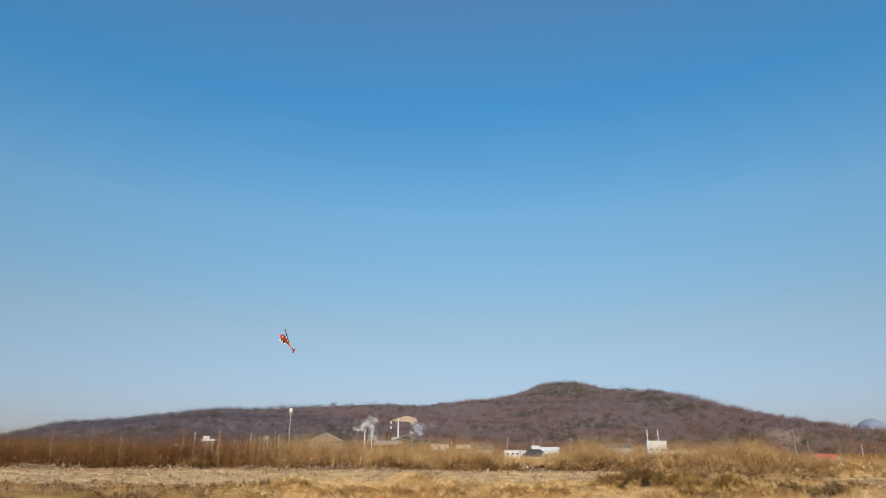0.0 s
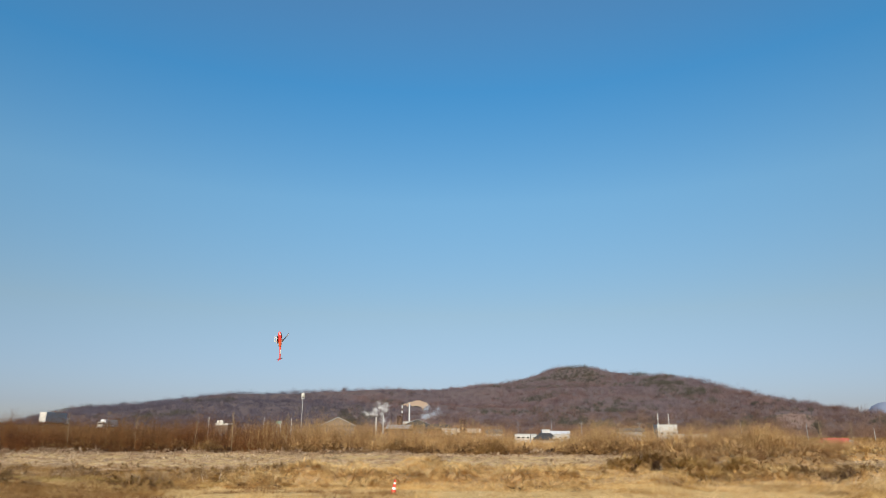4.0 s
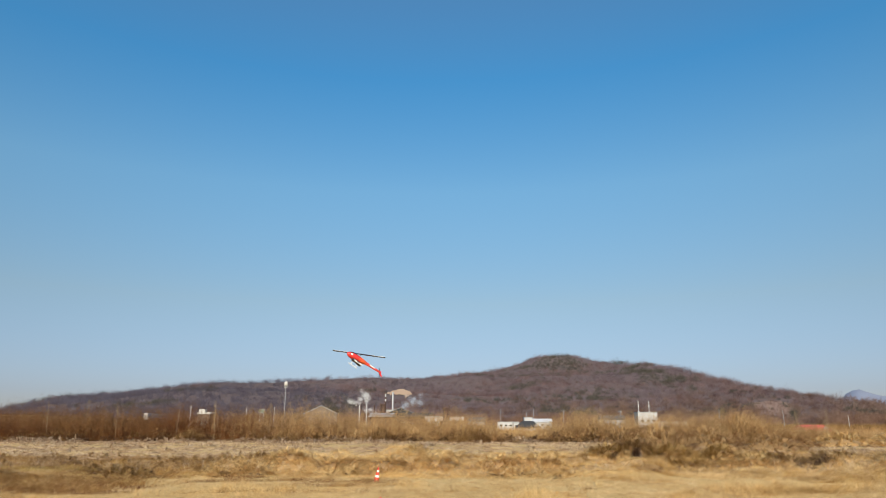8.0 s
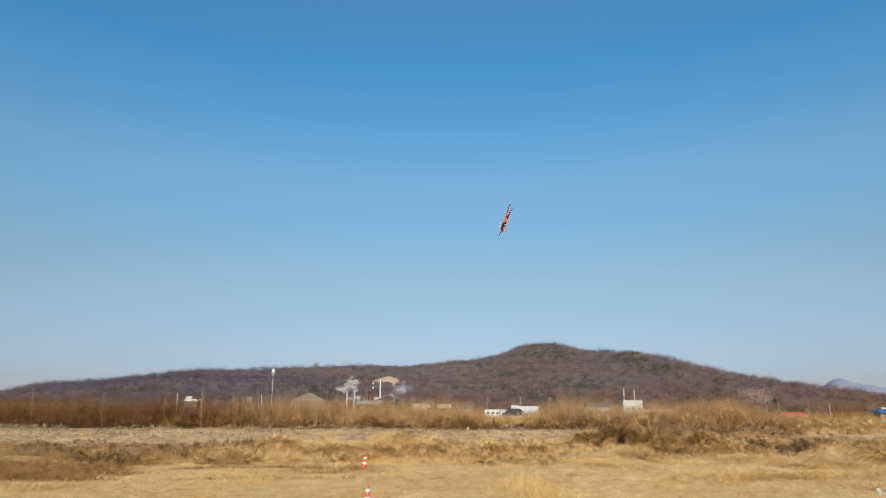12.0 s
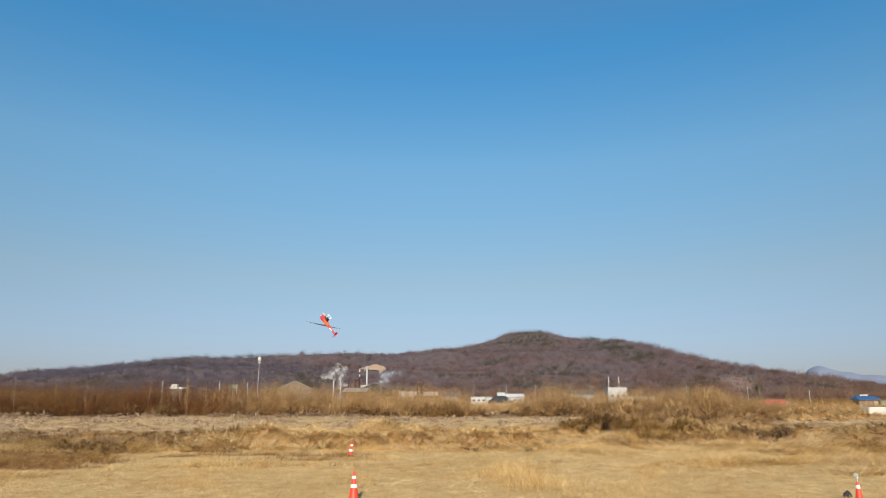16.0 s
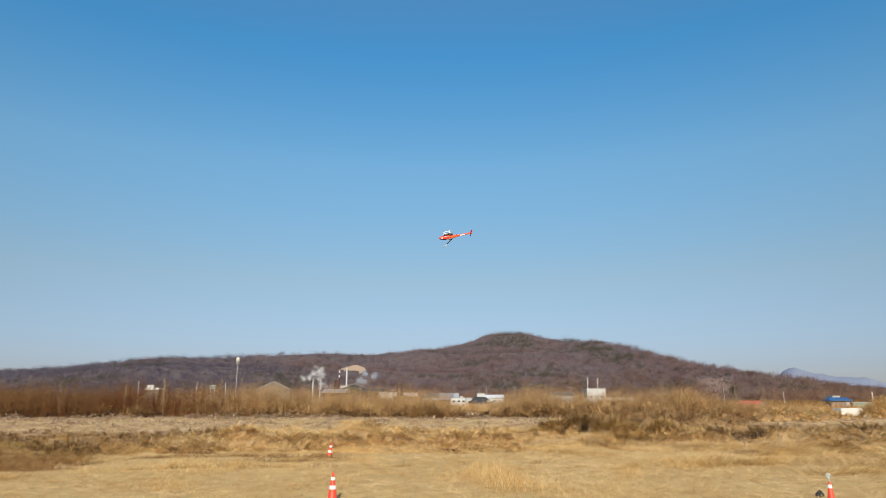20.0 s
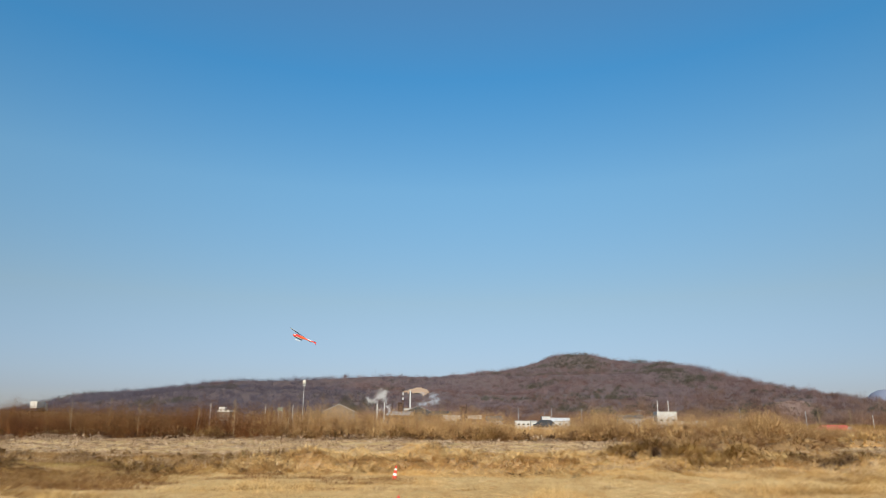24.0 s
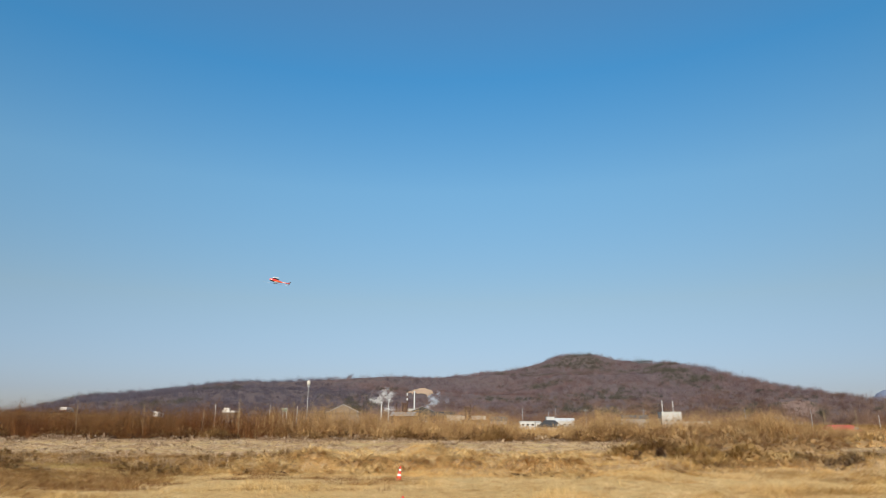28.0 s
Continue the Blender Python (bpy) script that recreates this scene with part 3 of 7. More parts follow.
    stuff("rough_grass", [slivers(p[gold], q[gold], wide[gold])], STRAW, "patches of flowing pale dead grass before the bank", "grass")
    stuff("brown_rough_grass", [slivers(p[dark], q[dark], wide[dark])], BROWN, "streaks of brown dead weeds before the bank", "weeds")
    gold |= dark
    stuff("dull_rough_grass", [slivers(p[~gold], q[~gold], wide[~gold])], DULL, "patches of dull brown dead grass before the bank", "grass")
    cone_foot = [mop(-2.72, 18.32, 0.26, 0.12, 0.10, 260, 0.13, 0.008), mop(-2.92, 18.45, 0.2, 0.12, 0.10, 200, 0.13, 0.008)]
    stuff("foot_tufts", cone_foot, BROWN, "low brown tufts round the foot of a cone", "grass")
    # further near-black tufts paint shade into hollows and one deep hole
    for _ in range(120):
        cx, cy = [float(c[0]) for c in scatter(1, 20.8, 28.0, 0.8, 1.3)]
        shade_tufts.append(mop(cx, cy, rng.uniform(0.08, 0.30), rng.uniform(0.06, 0.12), rng.uniform(0.08, 0.20), 60, 0.12, 0.012))
    shade_tufts.append(mop(5.75, 23.35, 0.22, 0.13, 0.50, 2400, 0.14, 0.016))
    shade_tufts.append(mop(5.1, 23.8, 0.22, 0.13, 0.28, 400, 0.16, 0.012))
    stuff("hollow_shade_tufts", shade_tufts, DARKSTEM, "nearly black stems standing in for shade in the hollows of the bank", "weeds")


def make_bleached():
    """Pale cut grass lying between the bank and the thicket."""
    x, y = scatter(200000, 25.5, 52, 0.86, 1.25)
    n = len(x)
    heap = np.clip(value_noise(x, y, 0.9, 41) * 0.7 + value_noise(x * 0.3, y, 1.6, 44) * 0.6, 0, 1)
    way, ln = rng.uniform(0, 6.3, n), rng.uniform(0.06, 0.20, n)
    p = on_land(x, y, 0.01 + 0.22 * heap)
    lying = slivers(p, p + np.stack([np.cos(way) * ln, np.sin(way) * ln, rng.uniform(-0.2, 0.55, n) * ln], 1), rng.uniform(0.008, 0.016, n))
    x, y = scatter(8000, 46.0, 50.0)
    n = len(x)
    tuft = tuft_of(x, y)
    edge = blades(on_land(x, y, 0.02), 0.12 + 0.40 * tuft ** 2, 0.020, rng.uniform(0.3, 1.3, n), rng.uniform(0, 6.3, n), 0.8)
    tufts = []
    for _ in range(48):
        u, ty, size = rng.uniform(-0.85, 0.62), rng.uniform(46.5, 49.2), rng.uniform(0.6, 1.3)
        tufts.append(locks(u * ty, ty, 1.0 * size, 0.5 * size, 0.36 * size, 420, 0.42, 0.014, 12))
    specks = []
    for _ in range(260):
        u, ty, size = rng.uniform(-0.85, 0.62), 29 + 18 * rng.uniform() ** 0.9, rng.uniform(0.35, 0.9)
        tufts.append(locks(u * ty, ty, 0.9 * size, 0.32 * size, 0.30 * size, 150, 0.30, 0.011 * ty / 30, 10))
        if rng.uniform() < 0.3:
            specks.append(mop(u * ty + rng.normal(0, 0.4), ty - 0.35 * size, rng.uniform(0.1, 0.45), 0.08, 0.10, 60, 0.14, 0.016))
    stuff("dark_stubble", specks, BROWN, "small brown weeds between the swaths of cut grass", "weeds")
    stuff("cut_grass", [lying, edge] + tufts, PALE, "pale bleached cut grass lying in swaths", "grass")


BAND = ((-0.95, 2.65), (-0.60, 2.7), (-0.30, 2.7), (-0.22, 2.5), (-0.10, 2.28), (-0.04, 2.25), (0.0, 2.2), (0.035, 1.75), (0.05, 1.1), (0.095, 1.0), (0.11, 1.4), (0.15, 2.4), (0.20, 2.25), (0.24, 2.1),
        (0.28, 1.95), (0.33, 2.1), (0.36, 2.2), (0.42, 2.3), (0.46, 1.5), (0.55, 1.2), (0.61, 0.7), (0.635, 0.0), (0.70, 0.0), (0.72, 1.3), (0.95, 1.3))


def band_top(u):
    return np.interp(u, [b[0] for b in BAND], [b[1] for b in BAND])


def withies(x, y, top, twigs, stem_w, twig_w, spread):
    """Upright leafless stems, each with twigs that rise from it."""
    n = len(x)
    base = np.stack([x, y, land(x, y)], 1)
    tip = base + np.stack([rng.normal(0, 0.15, n) * top, rng.normal(0, 0.15, n) * top, top], 1)
    pieces = [slivers(base, tip, stem_w)]
    for _ in range(twigs):
        s = rng.uniform(0.12, 0.85, n)[:, None]
        a = base + (tip - base) * s
        ang, ln = rng.uniform(0, 6.3, n), top * rng.uniform(0.06, 0.24, n)
        b = a + np.stack([np.cos(ang) * ln * spread, np.sin(ang) * ln * spread, ln * rng.uniform(0.1, 1.0, n)], 1)
        b[:, 2] = np.minimum(b[:, 2], base[:, 2] + top * 1.06)
        pieces.append(slivers(a, b, twig_w))
    return pieces


def shrubs(x, y, high, stems):
    """Leafless shrubs: stems that fan out of one foot, with dark lower and pale upper twigs."""
    k = np.repeat(np.arange(len(x)), stems)
    n = len(k)
    base = on_land(x[k] + rng.normal(0, 0.10, n), y[k] + rng.normal(0, 0.10, n), -0.03)
    ang, out = rng.uniform(0, 6.3, n), np.abs(rng.normal(0, 0.17, n))
    top = high[k] * (0.45 + 0.6 * rng.uniform(0, 1, n) ** 0.8)
    tip = base + np.stack([np.cos(ang) * out * top, np.sin(ang) * out * top, top * np.sqrt(np.maximum(0.3, 1 - out ** 2))], 1)
    low, fine = [slivers(base, tip, 0.013)], []
    for j in range(20):
        s = (rng.uniform(0.05, 0.60, n) if j < 10 else rng.uniform(0.40, 0.97, n))[:, None]
        a = base + (tip - base) * s + rng.normal(0, 0.05, (n, 3))
        turn, ln = rng.uniform(0, 6.3, n), top * rng.uniform(0.05, 0.17, n)
        side = 1.0 if j < 10 else 0.7
        b = a + np.stack([np.cos(turn) * ln * side, np.sin(turn) * ln * side, ln * rng.uniform(-0.2, 0.9, n)], 1)
        (low if j < 10 else fine).append(slivers(a, b, 0.015 if j < 10 else 0.012))
    return low, fine


def make_thicket():
    make_gap_litter("thicket_gap_litter", 48.8, 66.0, 0.4, lambda x: 50.2 + 0 * x, lambda x: 65.0 + 0 * x, "leaf litter under the thicket, darkened for shade between the stems")
    stems = 9
    n = 3700
    u = rng.uniform(-0.92, 0.9, n)
    y = 50 + 13 * rng.uniform(0, 1, n) ** 1.15
    x = u * y
    y = y + 0.9 * value_noise(x, 0 * x, 2.2, 55)
    clump = value_noise(x, y, 1.0, 56) + 0.6 * value_noise(x, y, 3.2, 51)
    high = band_top(u) * (1 + 0.16 * clump + rng.normal(0, 0.14, n))
    keep = (clump + rng.normal(0, 0.35, n) > -0.85) & (high > 0.3)
    russet = -u + 0.16 * value_noise(x, y, 4.0, 57) + rng.normal(0, 0.07, n) > 0.30
    brown = ~russet & (u + rng.normal(0, 0.04, n) > 0.13)
    for name, m, mat_, tips_, label in (("bramble_thicket", brown, BRAMBLE, TIPS, "dull brown leafless brambles and withies"), ("thicket", russet, REED, RUSSETTIPS, "dense russet leafless thicket of thin upright stems"),
                                        ("ochre_thicket", ~russet & ~brown, OCHRE, TIPS, "ochre leafless withies and tall dead weeds")):
        low, top = shrubs(x[keep & m], y[keep & m], high[keep & m], stems)
        stuff(name, low, mat_, label, "thicket")
        stuff(name + "_tips", top, tips_, "pale fine twig tips of the leafless thicket", "thicket")
    # rounded clumps of dead brush along the front of the thicket
    for name, mat_, label, count, u0, u1, tall in (("brush_clumps", TANBRUSH, "rounded tan clumps of dead brush before the thicket", 95, -0.30, 0.40, 1.0),
                                                   ("russet_clumps", BUSH, "rounded red-brown clumps of dead brush before the thicket", 75, -0.90, 0.40, 0.9)):
        heaps = []
        for _ in range(count):
            u_, ty, size = rng.uniform(u0, u1), rng.uniform(49.2, 50.7), rng.uniform(0.5, 1.15)
            size *= min(1.0, float(band_top(u_)) / 2.0)
            heaps.append(locks(u_ * ty, ty, 1.1 * size, 0.6 * size, 1.15 * tall * size, 620, 0.34 * size, 0.013, 12))
        stuff(name, heaps, mat_, label, "brush")
    # thin tall stems that stand above the rest
    u = np.concatenate([rng.uniform(-0.92, 0.62, 1900), rng.uniform(-0.15, 0.10, 420)])
    y = rng.uniform(50, 62, len(u))
    top = band_top(u) * rng.uniform(0.95, 1.18, len(u))
    keep = top > 0.8
    for name, m, mat_, label in (("tall_weeds", u > -0.28, OCHRE, "sparse taller stems of dead weeds above the thicket"), ("russet_weeds", u <= -0.28, RUSSETTIPS, "sparse taller russet stems above the thicket")):
        m = m & keep
        stuff(name, withies((u * y)[m], y[m], top[m], 9, 0.014, 0.013, 0.45), mat_, label, "weeds")
    # shade of the hollows among the stems, put in as dark brush
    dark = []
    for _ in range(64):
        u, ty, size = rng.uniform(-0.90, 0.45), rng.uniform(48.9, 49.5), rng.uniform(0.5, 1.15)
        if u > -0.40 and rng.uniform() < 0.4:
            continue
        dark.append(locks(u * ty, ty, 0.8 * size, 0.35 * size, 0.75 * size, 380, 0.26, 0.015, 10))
    stuff("hollow_shade_brush", dark, HOLLOW, "dark red-brown brush standing in for shaded hollows at the foot of the thicket", "brush")
    # tangled low brush along the foot
    u = rng.uniform(-0.92, 0.9, 12000)
    y = rng.uniform(49.3, 56, len(u))
    n = len(u)
    x = u * y
    lump = np.clip(value_noise(x, y, 1.8, 53) + 0.35, 0, 1.2) * np.clip(band_top(u) / 1.2, 0, 1)
    bl = blades(np.stack([x, y, rng.uniform(0, 0.5, n) * lump], 1), (0.12 + 0.68 * lump) * rng.uniform(0.6, 1.1, n), 0.018, rng.uniform(0.2, 1.3, n), rng.uniform(0, 6.3, n), 0.9)
    stuff("brush", [bl], BUSH, "tangled dark brown brush at the foot of the thicket", "brush")


def make_bush(cx, cy, rx, ry, h, n, mat, label, name="bush", tangle=0.9):
    """Arching dead stems heaped into one bush."""
    a, d = rng.uniform(0, 6.3, n), rng.uniform(0, 1, n) ** 0.6
    x, y = cx + rx * d * np.cos(a), cy + ry * d * np.sin(a)
    lift = h * (1 - d ** 2) * rng.uniform(0, 0.75, n)
    base = on_land(x, y)
    base[:, 2] += lift
    v, f = blades(base, h * rng.uniform(0.25, 0.6, n), 0.016, rng.uniform(0.1, 1.3, n), rng.uniform(0, 6.3, n), tangle)
    stalk = slivers(on_land(x[: n // 8], y[: n // 8], -0.02), base[: n // 8] + rng.normal(0, 0.1, (n // 8, 3)), 0.012)
    v, f = joined([(v, f), stalk])
    c = Vector((cx, cy, float(land(np.array([cx]), np.array([cy]))[0])))
    ob = new(name, mesh_of(name, v - np.array(c), f, mat))
    ob.location = c
    return tagged(ob, label, "bush")


def make_sapling(x, y, h, label="pale leafless sapling rising out of the thicket"):
    root = tagged(new("sapling"), label, "sapling", "saplings in the thicket")
    root.location = (x, y, 0)
    lean = rng.normal(0, 0.04, 2) * h
    bm = tube([(0, 0, 0), (lean[0] * 0.4, lean[1] * 0.4, h * 0.5), (lean[0], lean[1], h)], 0.015, 6, 0.005)
    part("trunk", bm, BIRCH, root)
    n = 46
    s = rng.uniform(0.25, 0.98, n)[:, None]
    a = np.array([0, 0, 0]) + np.array([lean[0], lean[1], h]) * s
    ang, ln = rng.uniform(0, 6.3, n), h * 0.22 * (1.25 - s[:, 0])
    b = a + np.stack([np.cos(ang) * ln * 0.6, np.sin(ang) * ln * 0.6, ln * 0.9], 1)
    ang2 = ang + rng.normal(0, 0.8, n)
    m = a + (b - a) * 0.5
    c = m + np.stack([np.cos(ang2) * ln * 0.35, np.sin(ang2) * ln * 0.35, ln * 0.5], 1)
    v, f = joined([slivers(a, b, 0.013), slivers(m, c, 0.010)])
    crown = new("crown", mesh_of("crown", v, f, BIRCH))
    crown.parent = root


def bare_trees(x, y, z, h, twigs, w, reach=0.42):
    """Leafless crowns far off: a trunk and fine short twigs that fill a lumpy rounded head."""
    n = len(x)
    base = np.stack([x, y, z], 1)
    fork = base + np.stack([rng.normal(0, 0.04, n) * h, rng.normal(0, 0.04, n) * h, 0.30 * h], 1)
    wide, tall = rng.uniform(0.28, 0.46, n) * h, rng.uniform(0.8, 1.2, n)
    pieces = [slivers(base, fork + np.stack([0 * h, 0 * h, 0.2 * h], 1), w * 1.4)]
    for _ in range(twigs):
        d = rng.normal(size=(n, 3))
        d[:, 2] = np.abs(d[:, 2]) - 0.35
        d /= np.linalg.norm(d, axis=1, keepdims=True)
        lump = 1 + 0.25 * np.sin(4.1 * d[:, 0] + x) * np.cos(3.3 * d[:, 2] + y)
        a = fork + d * (wide * lump * rng.uniform(0.1, 0.92, n) ** 0.6)[:, None] * np.stack([1 + 0 * h, 1 + 0 * h, tall], 1)
        b = a + (0.45 * d + 0.55 * rng.normal(size=(n, 3)) + [0, 0, 0.3]) * (wide * reach * rng.uniform(0.5, 1.1, n))[:, None]
        pieces.append(slivers(a, b, w))
    return pieces


SCAR_BOX = (-7.5, -5.2, 0.0315, 0.0450)
SLOPE_BOX = (23.0, 25.9, 0.002, 0.0262)


def in_scar(az, el):
    hit = np.zeros(az.shape, bool)
    for a0, a1, e0, e1 in (SCAR_BOX, SLOPE_BOX):
        ja, je = rng.normal(0, 0.12, az.shape), rng.normal(0, 0.0012, az.shape)
        hit |= (rng.uniform(0, 1, az.shape) < (1.0 if a0 < 0 else 0.6)) & (az + ja > a0) & (az + ja < a1) & (el + je > e0) & (el + je < e1)
    return hit


def make_woods():
    n = 27000
    az = rng.uniform(-44, 42, n)
    r = 440 + 1000 * rng.uniform(0, 1, n) ** 1.05
    z = hill_height(az, r)
    x, y = r * np.sin(np.radians(az)), r * np.cos(np.radians(az))
    stand = value_noise(x, y, 45, 62)
    h = rng.uniform(7.0, 11.5, n) * (0.8 + r / 2500) * (1 + 0.25 * stand) * np.where((az > 17) & (az < 36), 1.2, 1)
    el = (z - EYE) / r
    ridge = 950 + 450 * np.exp(-((az - 7) / 9) ** 2) - 250 * np.exp(-((az - 28) / 8) ** 2)
    keep = (r < ridge + 70) & (z > SINK + 1.0) & ~in_scar(az, el) & ~(in_scar(az, (z + h * 0.6 - EYE) / r) & (el > SCAR_BOX[2] - 0.003) & (az < 0)) & ~(in_scar(az, (z + h * 0.5 - EYE) / r) & (az > 20))
    az, r, x, y, z, h = [q[keep] for q in (az, r, x, y, z, h)]
    rise = (z - SINK) / 70
    green = value_noise(x, y, 60, 61) * 0.75 + 0.55 * np.exp(-((az - 11) / 7) ** 2) * np.clip(rise * 1.6, 0, 1) + rng.normal(0, 0.14, len(x)) > 0.66
    low = ~green & (value_noise(x, y, 55, 63) * 0.5 + rng.normal(0, 0.25, len(x)) + 0.035 * np.clip(az, -20, 12) - 2.6 * rise > -0.45)
    b = ~green & ~low
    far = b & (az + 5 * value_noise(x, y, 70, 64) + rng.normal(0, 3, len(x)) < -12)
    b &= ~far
    stuff("hazed_woods", bare_trees(x[far], y[far], z[far] - 3.4, h[far], 46, 0.30), HAZEWOOD, "leafless woods on the low end of the hills, coloured dark lilac-grey for haze", "woods")
    stuff("hill_woods", bare_trees(x[b], y[b], z[b] - 3.4, h[b], 46, 0.30), BARE, "leafless purplish-grey woods on the hills, with distance haze in their colour", "woods")
    stuff("brown_woods", bare_trees(x[low], y[low], z[low] - 3.4, h[low], 46, 0.30), LOWWOOD, "leafless brown woods on the lower slopes", "woods")
    stuff("pine_stands", bare_trees(x[green], y[green], z[green] - 3.0, h[green] * 0.95, 60, 0.42), PINE, "dull green pines scattered through bare woods", "woods")
    # single tall trees along the skyline of the shoulder
    n = 260
    az = np.concatenate([rng.uniform(13, 37, n), rng.uniform(-40, -22, 90)])
    r = 950 + 450 * np.exp(-((az - 7) / 9) ** 2) - 250 * np.exp(-((az - 28) / 8) ** 2) - rng.uniform(0, 60, len(az))
    h = rng.uniform(8, 15, len(az)) * np.where(az > 0, 1.0, 0.9)
    k = value_noise(az * 4, 0 * az, 3.0, 66) > -0.25
    az, r, h = az[k], r[k], h[k]
    stuff("skyline_trees", bare_trees(r * np.sin(np.radians(az)), r * np.cos(np.radians(az)), hill_height(az, r) - 2.5, h, 90, 0.26, 0.34), BARE, "tall leafless trees standing out along the skyline", "trees")
    # dark brush row behind the embankment road
    az = rng.uniform(-43.5, -36.0, 260)
    y = rng.uniform(336, 352, len(az))
    h = (10.0 - SINK) * rng.uniform(0.75, 1.0, len(az)) * np.clip((-35.2 - az) / 1.6, 0.55, 1)
    stuff("hedge_trees", bare_trees(y * np.tan(np.radians(az)), y, 0 * y + SINK, h, 90, 0.16), HOLLOW, "dark brown leafless trees behind the embankment road", "trees")
    # dark conifers on the lower right slopes
    n = 420
    az = rng.uniform(8, 36, n)
    r = rng.uniform(440, 760, n)
    x, y = r * np.sin(np.radians(az)), r * np.cos(np.radians(az))
    k = (value_noise(x, y, 38, 67) > 0.30) & ~in_scar(az, (hill_height(az, r) + 3 - EYE) / r)
    h = rng.uniform(7, 11, k.sum())
    stuff("dark_conifers", bare_trees(x[k], y[k], hill_height(az, r)[k] - 1.5, h, 110, 0.34), PINE, "dark conifers in clumps on the lower slopes", "trees")
    # bare trees at the foot of the hills
    n = 5000
    az = rng.uniform(-42, 42, n)
    r = rng.uniform(330, 470, n)
    tx, ty = r * np.sin(np.radians(az)), r * np.cos(np.radians(az))
    keep = ~in_scar(az, np.full(n, 0.03)) & (np.abs(ty - 370) > 9) & (np.abs(tx + 160 + (ty - 230) * 0.063) > 14) & (value_noise(az * 8, r * 0.1, 12, 64) > -0.3)
    az, r = az[keep], r[keep]
    h = rng.uniform(5, 12, len(az))
    stuff("valley_trees", bare_trees(r * np.sin(np.radians(az)), r * np.cos(np.radians(az)), 0 * r + SINK, h, 44, 0.15), VALLEYWOOD, "row of leafless brown trees in the valley", "trees")
    # brown scrub on the low ground before the village
    n = 38000
    y = rng.uniform(98, 154, n)
    x = rng.uniform(-0.85, 0.85, n) * y
    k = (np.abs(x / y - 0.66) > 0.035) | (y > 104)
    k &= (np.abs(x - 75) > 6) | (y < 143)
    x, y = x[k], y[k]
    n = len(x)
    v, f = joined([blades(np.stack([x, y, 0 * x + SINK - 0.05], 1), rng.uniform(0.8, 2.0, n) * np.where(y > 120, 1.35, 1.0) * (1 + 0.4 * value_noise(x, y, 6, 65)), 0.08, rng.uniform(0.0, 0.7, n), rng.uniform(0, 6.3, n))])
    n = 620
    uu = np.concatenate([rng.uniform(-0.36, 0.025, n), rng.uniform(0.135, 0.36, n // 2)])
    yy = rng.uniform(140, 162, len(uu))
    hh = rng.uniform(2.6, 4.4, len(uu)) * (1 + 0.2 * value_noise(uu * 60, yy, 3.0, 68)) * np.where(uu > 0, 0.8, 1.0)
    stuff("leafless_shrubs", bare_trees(uu * yy, yy, 0 * uu + SINK - 0.1, hh, 60, 0.075), VALLEYWOOD, "leafless brown shrubs on the low ground before the village", "shrubs")
    # brown brush on the open ground behind the houses
    n = 16000
    y = rng.uniform(178, 330, n)
    x = rng.uniform(0.30, 0.85, n) * y
    k = (np.abs(y - 222) > 9) | (x > 75)
    k &= (y > 206) | (y < 196)
    x, y = x[k], y[k]
    far_scrub = blades(np.stack([x, y, 0 * x + SINK - 0.05], 1), rng.uniform(1.2, 3.0, len(x)), 0.12, rng.uniform(0.0, 0.7, len(x)), rng.uniform(0, 6.3, len(x)))
    stuff("far_brush", [far_scrub], BUSH, "brown brush on the low ground behind the houses", "brush")
    stuff("valley_scrub", [(v, f)], OCHRE, "tall brown weeds on the low ground before the village", "scrub")


def make_tree(x, y, h, wide, mat, label):
    """Single leafless or evergreen tree of the valley."""
    root = tagged(new("tree"), label, "tree", "trees in the valley")
    root.location = (x, y, SINK)
    part("trunk", tube([(0, 0, -0.2), (0.1, 0, h * 0.3), (0, 0.1, h * 0.6)], 0.16, 6, 0.06), mat, root)
    n = 900
    d = rng.normal(size=(n, 3))
    d /= np.linalg.norm(d, axis=1, keepdims=True)
    lump = 1 + 0.3 * np.sin(4 * d[:, 0] + x) * np.cos(3 * d[:, 2] + y)
    size = np.array([wide / 2, wide / 2, h * 0.38])
    a = np.array([0, 0, h * 0.58]) + d * size * (rng.uniform(0.1, 0.9, n) * lump)[:, None]
    b = a + (d + [0, 0, 0.5] + rng.normal(0, 0.3, (n, 3))) * rng.uniform(0.4, 1.0, n)[:, None] * wide * 0.14
    v, f = slivers(a, b, 0.11)
    new("crown", mesh_of("crown", v, f, mat)).parent = root


